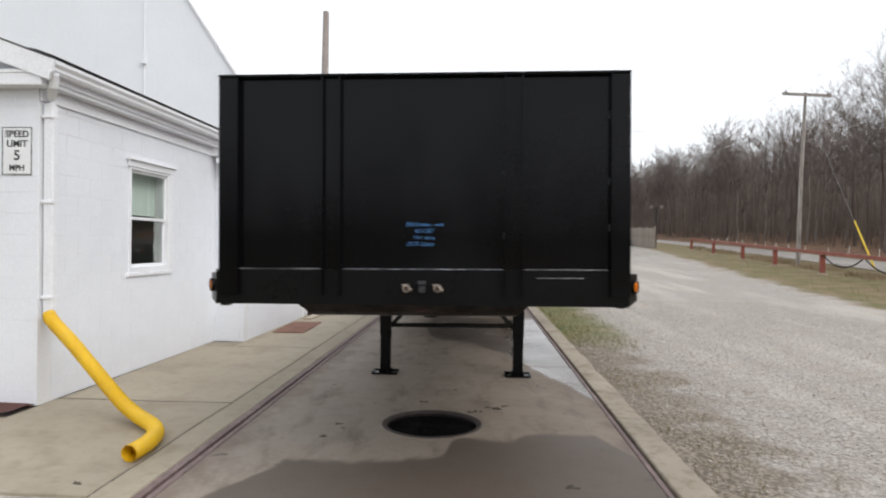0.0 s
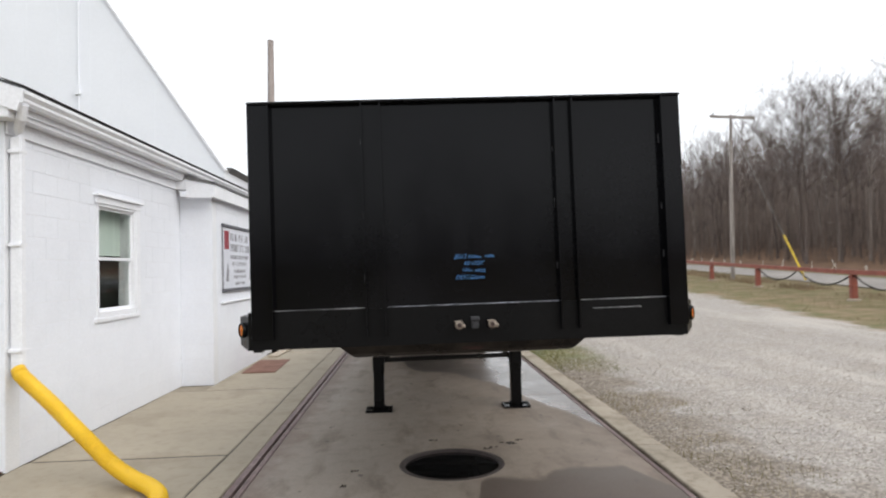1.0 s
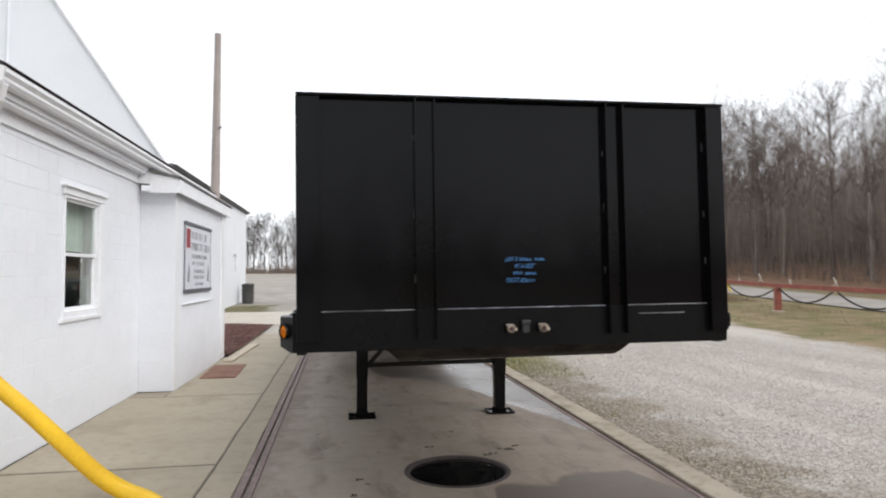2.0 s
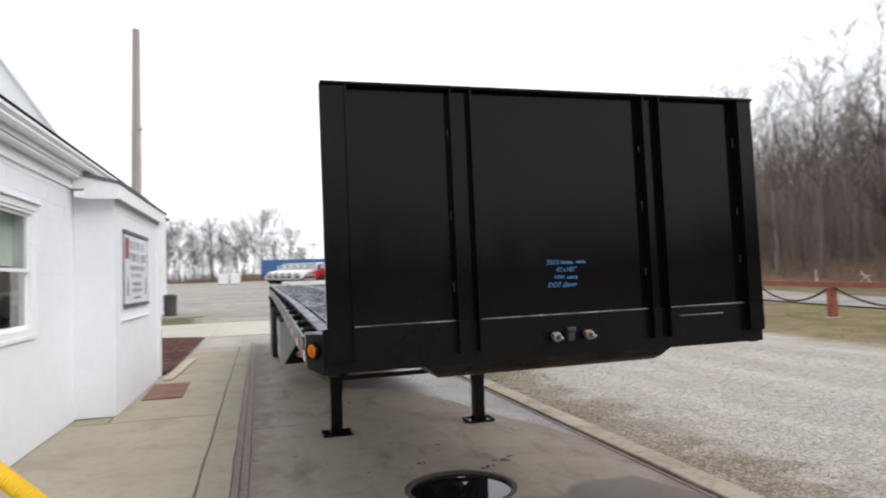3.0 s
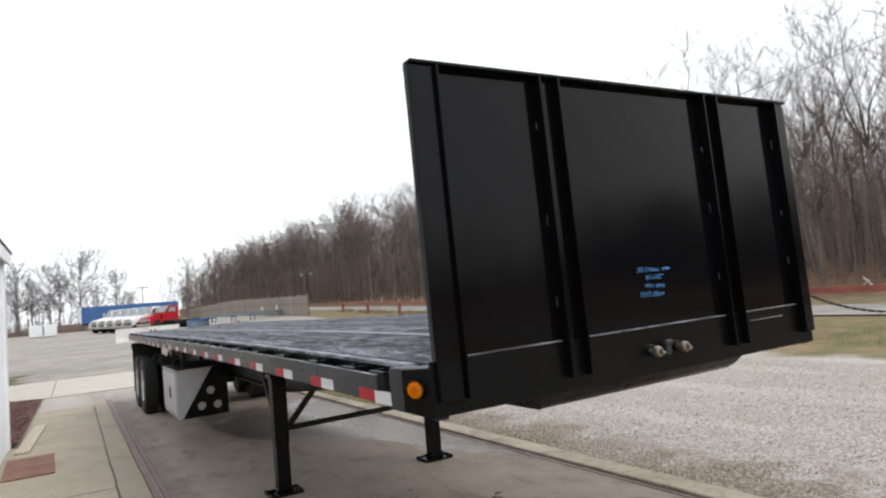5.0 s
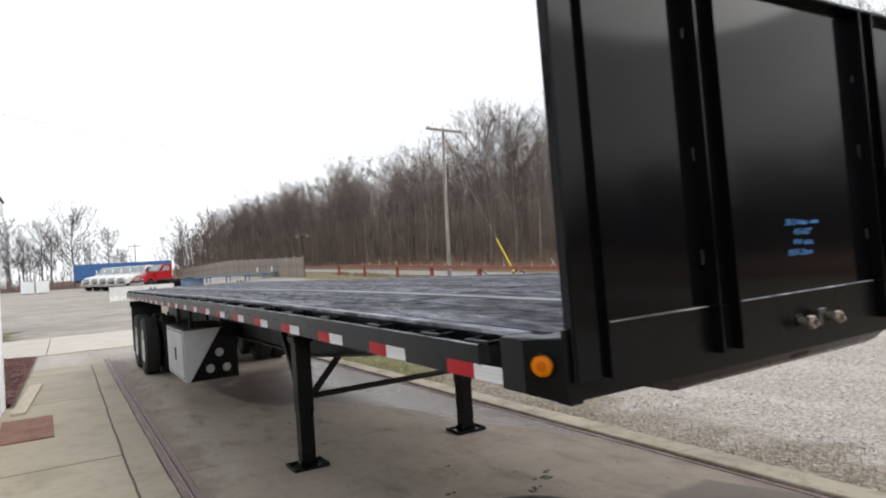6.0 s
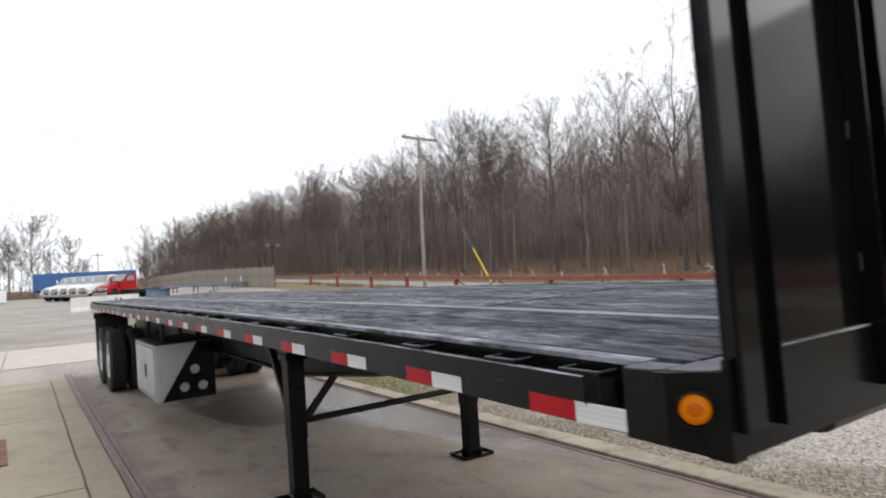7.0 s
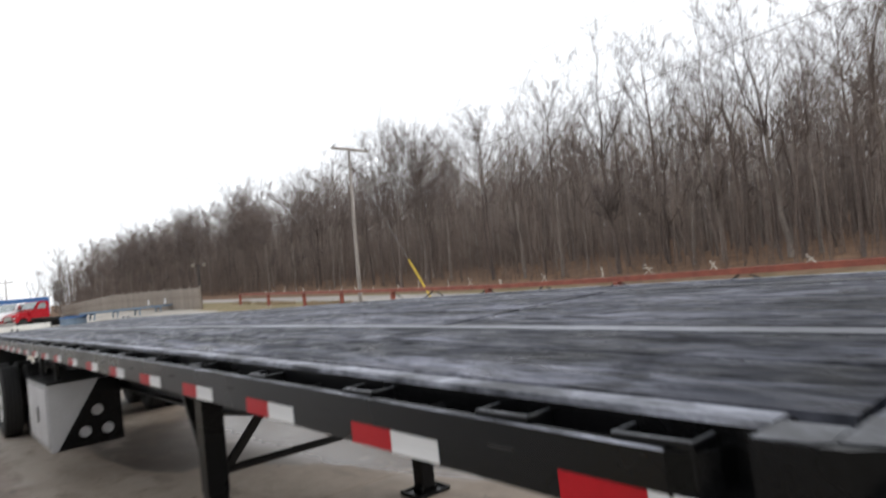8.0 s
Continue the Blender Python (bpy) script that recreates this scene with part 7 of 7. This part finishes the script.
LONE_AT += [(-33 + 2.1 * k + rng.uniform(-0.6, 0.6), rng.uniform(9.5, 12.5), k % 4) for k in range(7)]
for x, h, kind in LONE_AT:
    y = 124 + rng.uniform(-1.5, 1.5)
    tm, cm = FAR_MESH[kind]
    tree = thing("tree", "tall bare grey tree beyond the yard" if h > 11 else "slender bare tree beyond the yard", "tree", pose(x, y, land(x, y), 0, 0, rng.uniform(0, 360)), "trees beyond the yard")
    tree.scale = [h / 13.2] * 3
    for nm, me in (("trunk", tm), ("crown", cm)):
        o = new(nm, me)
        o.parent = tree
brush, rows = [], []
for k in range(6500):
    x, y = rng.uniform(-70, 13), rng.uniform(116, 150)
    z = land(x, y) - 0.05
    h = rng.uniform(0.5, 2.3) if k % 5 else rng.uniform(2.0, 3.6)
    brush.append((x, y, z, x + rng.uniform(-0.8, 0.8), y + rng.uniform(-0.5, 0.5), z + h, 0.035, 0.0))
for k in range(125):
    x, y = 9 - 66 * rng.random() ** 1.15, rng.uniform(127, 165)
    a, b = THIN[k % 6]
    size, turn = rng.uniform(6.0, 11.0) * (0.7 if x > 1 else 1.0), rng.uniform(0, 6.28)
    for q in (a, b):
        rows += [tuple(v) for v in placed(q, x, y, land(x, y), size, turn, 1.1, 0.026)]
tagged(new("far_brush", twig_mesh("far_brush", np.array(brush), BRUSH)), "low brown brush under the trees beyond the yard", "thicket", kind="stuff")
tagged(new("far_thicket", twig_mesh("far_thicket", np.array(rows), BARK_FAR)), "hazy bare thicket beyond the yard", "thicket", kind="stuff")

# ---- loose gravel, dry grass, dirt ----
nrng = np.random.default_rng(4)


def scatter(name, centres, make, material, label, category):
    """Many small copies of one little solid, as one mesh."""
    verts, faces = make
    n, k = len(centres), len(verts)
    v = np.asarray(verts)[None] * nrng.uniform(0.6, 1.4, (n, 1, 3)) * centres[:, 3][:, None, None]
    ang = nrng.uniform(0, 6.28, n)
    c, s = np.cos(ang)[:, None], np.sin(ang)[:, None]
    out = np.stack([v[:, :, 0] * c - v[:, :, 1] * s, v[:, :, 0] * s + v[:, :, 1] * c, v[:, :, 2]], -1) + centres[:, None, :3]
    f = (np.arange(n)[:, None, None] * k + np.asarray(faces)[None]).reshape(-1)
    m = len(faces[0])
    me = bpy.data.meshes.new(name)
    me.vertices.add(n * k)
    me.vertices.foreach_set("co", out.reshape(-1).astype(np.float32))
    me.loops.add(len(f))
    me.loops.foreach_set("vertex_index", f.astype(np.int32))
    me.polygons.add(len(f) // m)
    me.polygons.foreach_set("loop_start", np.arange(0, len(f), m, dtype=np.int32))
    me.update(calc_edges=True)
    me.validate()
    me.materials.append(material)
    return tagged(new(name, me), label, category, kind="stuff")


OCT = ([(1, 0, 0), (0, 1, 0), (-1, 0, 0), (0, -1, 0), (0, 0, 0.42), (0, 0, -0.42)], [(0, 1, 4), (1, 2, 4), (2, 3, 4), (3, 0, 4), (1, 0, 5), (2, 1, 5), (3, 2, 5), (0, 3, 5)])
BLADE = ([(-0.06, 0, 0), (0.06, 0, 0), (0.25, 0.12, 1.0)], [(0, 1, 2)])


def on_land(xs, ys, size, lift=0.0):
    return np.array([(x, y, land(x, y) + lift, s) for x, y, s in zip(xs, ys, size)])


n = 26000
xs, ys = 1.95 + 6.6 * nrng.random(n) ** 1.35, nrng.uniform(-3, 15, n)
keep = np.array([x > 2.75 + 1.1 * noise.noise(Vector((x, y * 0.8, 5))) or k % 5 == 0 for k, (x, y) in enumerate(zip(xs, ys))])
xs, ys = xs[keep], ys[keep]
n = len(xs)
scatter("gravel", on_land(xs, ys, nrng.uniform(0.006, 0.017, n) * (1 + (nrng.random(n) > 0.96) * 0.8), 0.004), OCT, PEBBLE, "loose pale gravel stones on the drive", "gravel")
n = 26000
ys = nrng.uniform(-8, 42, n)
xs = 9.4 + 0.13 * ys + 8.5 * nrng.random(n)
keep = np.array([noise.noise(Vector((x * 0.45, y * 0.45, 3))) > -0.12 for x, y in zip(xs, ys)])
xs, ys = xs[keep], ys[keep]
scatter("grass", on_land(xs, ys, nrng.uniform(0.03, 0.10, len(xs))), BLADE, DRY_GRASS, "patchy yellow-green winter grass on the verge", "grass")
n = 12000
ys = nrng.uniform(-2, 16, n)
xs = 1.85 + 1.0 * nrng.random(n) ** 1.6
keep = np.array([noise.noise(Vector((y * 0.9, x * 2, 7))) > 0.0 for x, y in zip(xs, ys)])
xs, ys = xs[keep], ys[keep]
scatter("dry_grass", on_land(xs, ys, nrng.uniform(0.015, 0.05, len(xs))), BLADE, DRY_GRASS, "short dry grass and leaves along the kerb", "grass")
n = 5000
ys = nrng.uniform(6.2, 17.0, n)
xs = 1.87 + 1.1 * nrng.random(n) ** 1.4
scatter("grass", on_land(xs, ys, nrng.uniform(0.02, 0.07, n)), BLADE, GREEN_GRASS, "short green and straw grass beside the kerb", "grass")
n = 9000
ys = nrng.uniform(16, 62, n)
xs = 14.6 + 0.128 * (ys - 11.4) + nrng.uniform(0, 1.6, n)
keep = np.array([noise.noise(Vector((x * 0.5, y * 0.35, 11))) > -0.05 for x, y in zip(xs, ys)])
xs, ys = xs[keep], ys[keep]
scatter("weeds", on_land(xs, ys, nrng.uniform(0.08, 0.34, len(xs)) * np.clip((ys - 12) / 14, 0.3, 1)), BLADE, DRY_WEED, "dead brown weeds between the rail fence and the road", "weeds")
bm = bmesh.new()
for x, y, r in ((0.53, 2.33, 0.055), (0.30, 2.18, 0.04), (-0.18, 2.5, 0.035), (0.97, 0.40, 0.05), (-0.88, 1.31, 0.03), (-0.83, 1.66, 0.03), (-2.2, 0.16, 0.03), (0.36, 2.22, 0.03), (0.48, 2.36, 0.04), (0.62, 2.42, 0.03), (0.12, 3.05, 0.02)):
    for _ in range(7):
        px, py = x + rng.uniform(-1, 1) * r, y + rng.uniform(-0.6, 0.6) * r
        s = rng.uniform(0.3, 0.6) * r
        top = bm.verts.new((px, py, rng.uniform(0.004, 0.012)))
        ring = [bm.verts.new((px + s * math.cos(a) * rng.uniform(0.6, 1.3), py + s * math.sin(a) * rng.uniform(0.5, 1.0), 0.0015)) for a in (0, 1.1, 2.2, 3.2, 4.2, 5.3)]
        for i in range(6):
            bm.faces.new((top, ring[i], ring[(i + 1) % 6]))
single("dirt_clumps", bm, DIRT, "small dark dirt clumps and leaves on the scale", "dirt", kind="stuff")
n = 4200
xs, ys = nrng.uniform(-5.8, -3.24, n), nrng.uniform(9.75, 17.2, n)
scatter("mulch_chips", np.stack([xs, ys, 0.05 + 0.05 * np.sin(np.pi * (xs + 5.9) / 2.71), nrng.uniform(0.02, 0.055, n)], -1), OCT, MULCH_CHIP, "loose red-brown bark chips on the mulch bed", "mulch")
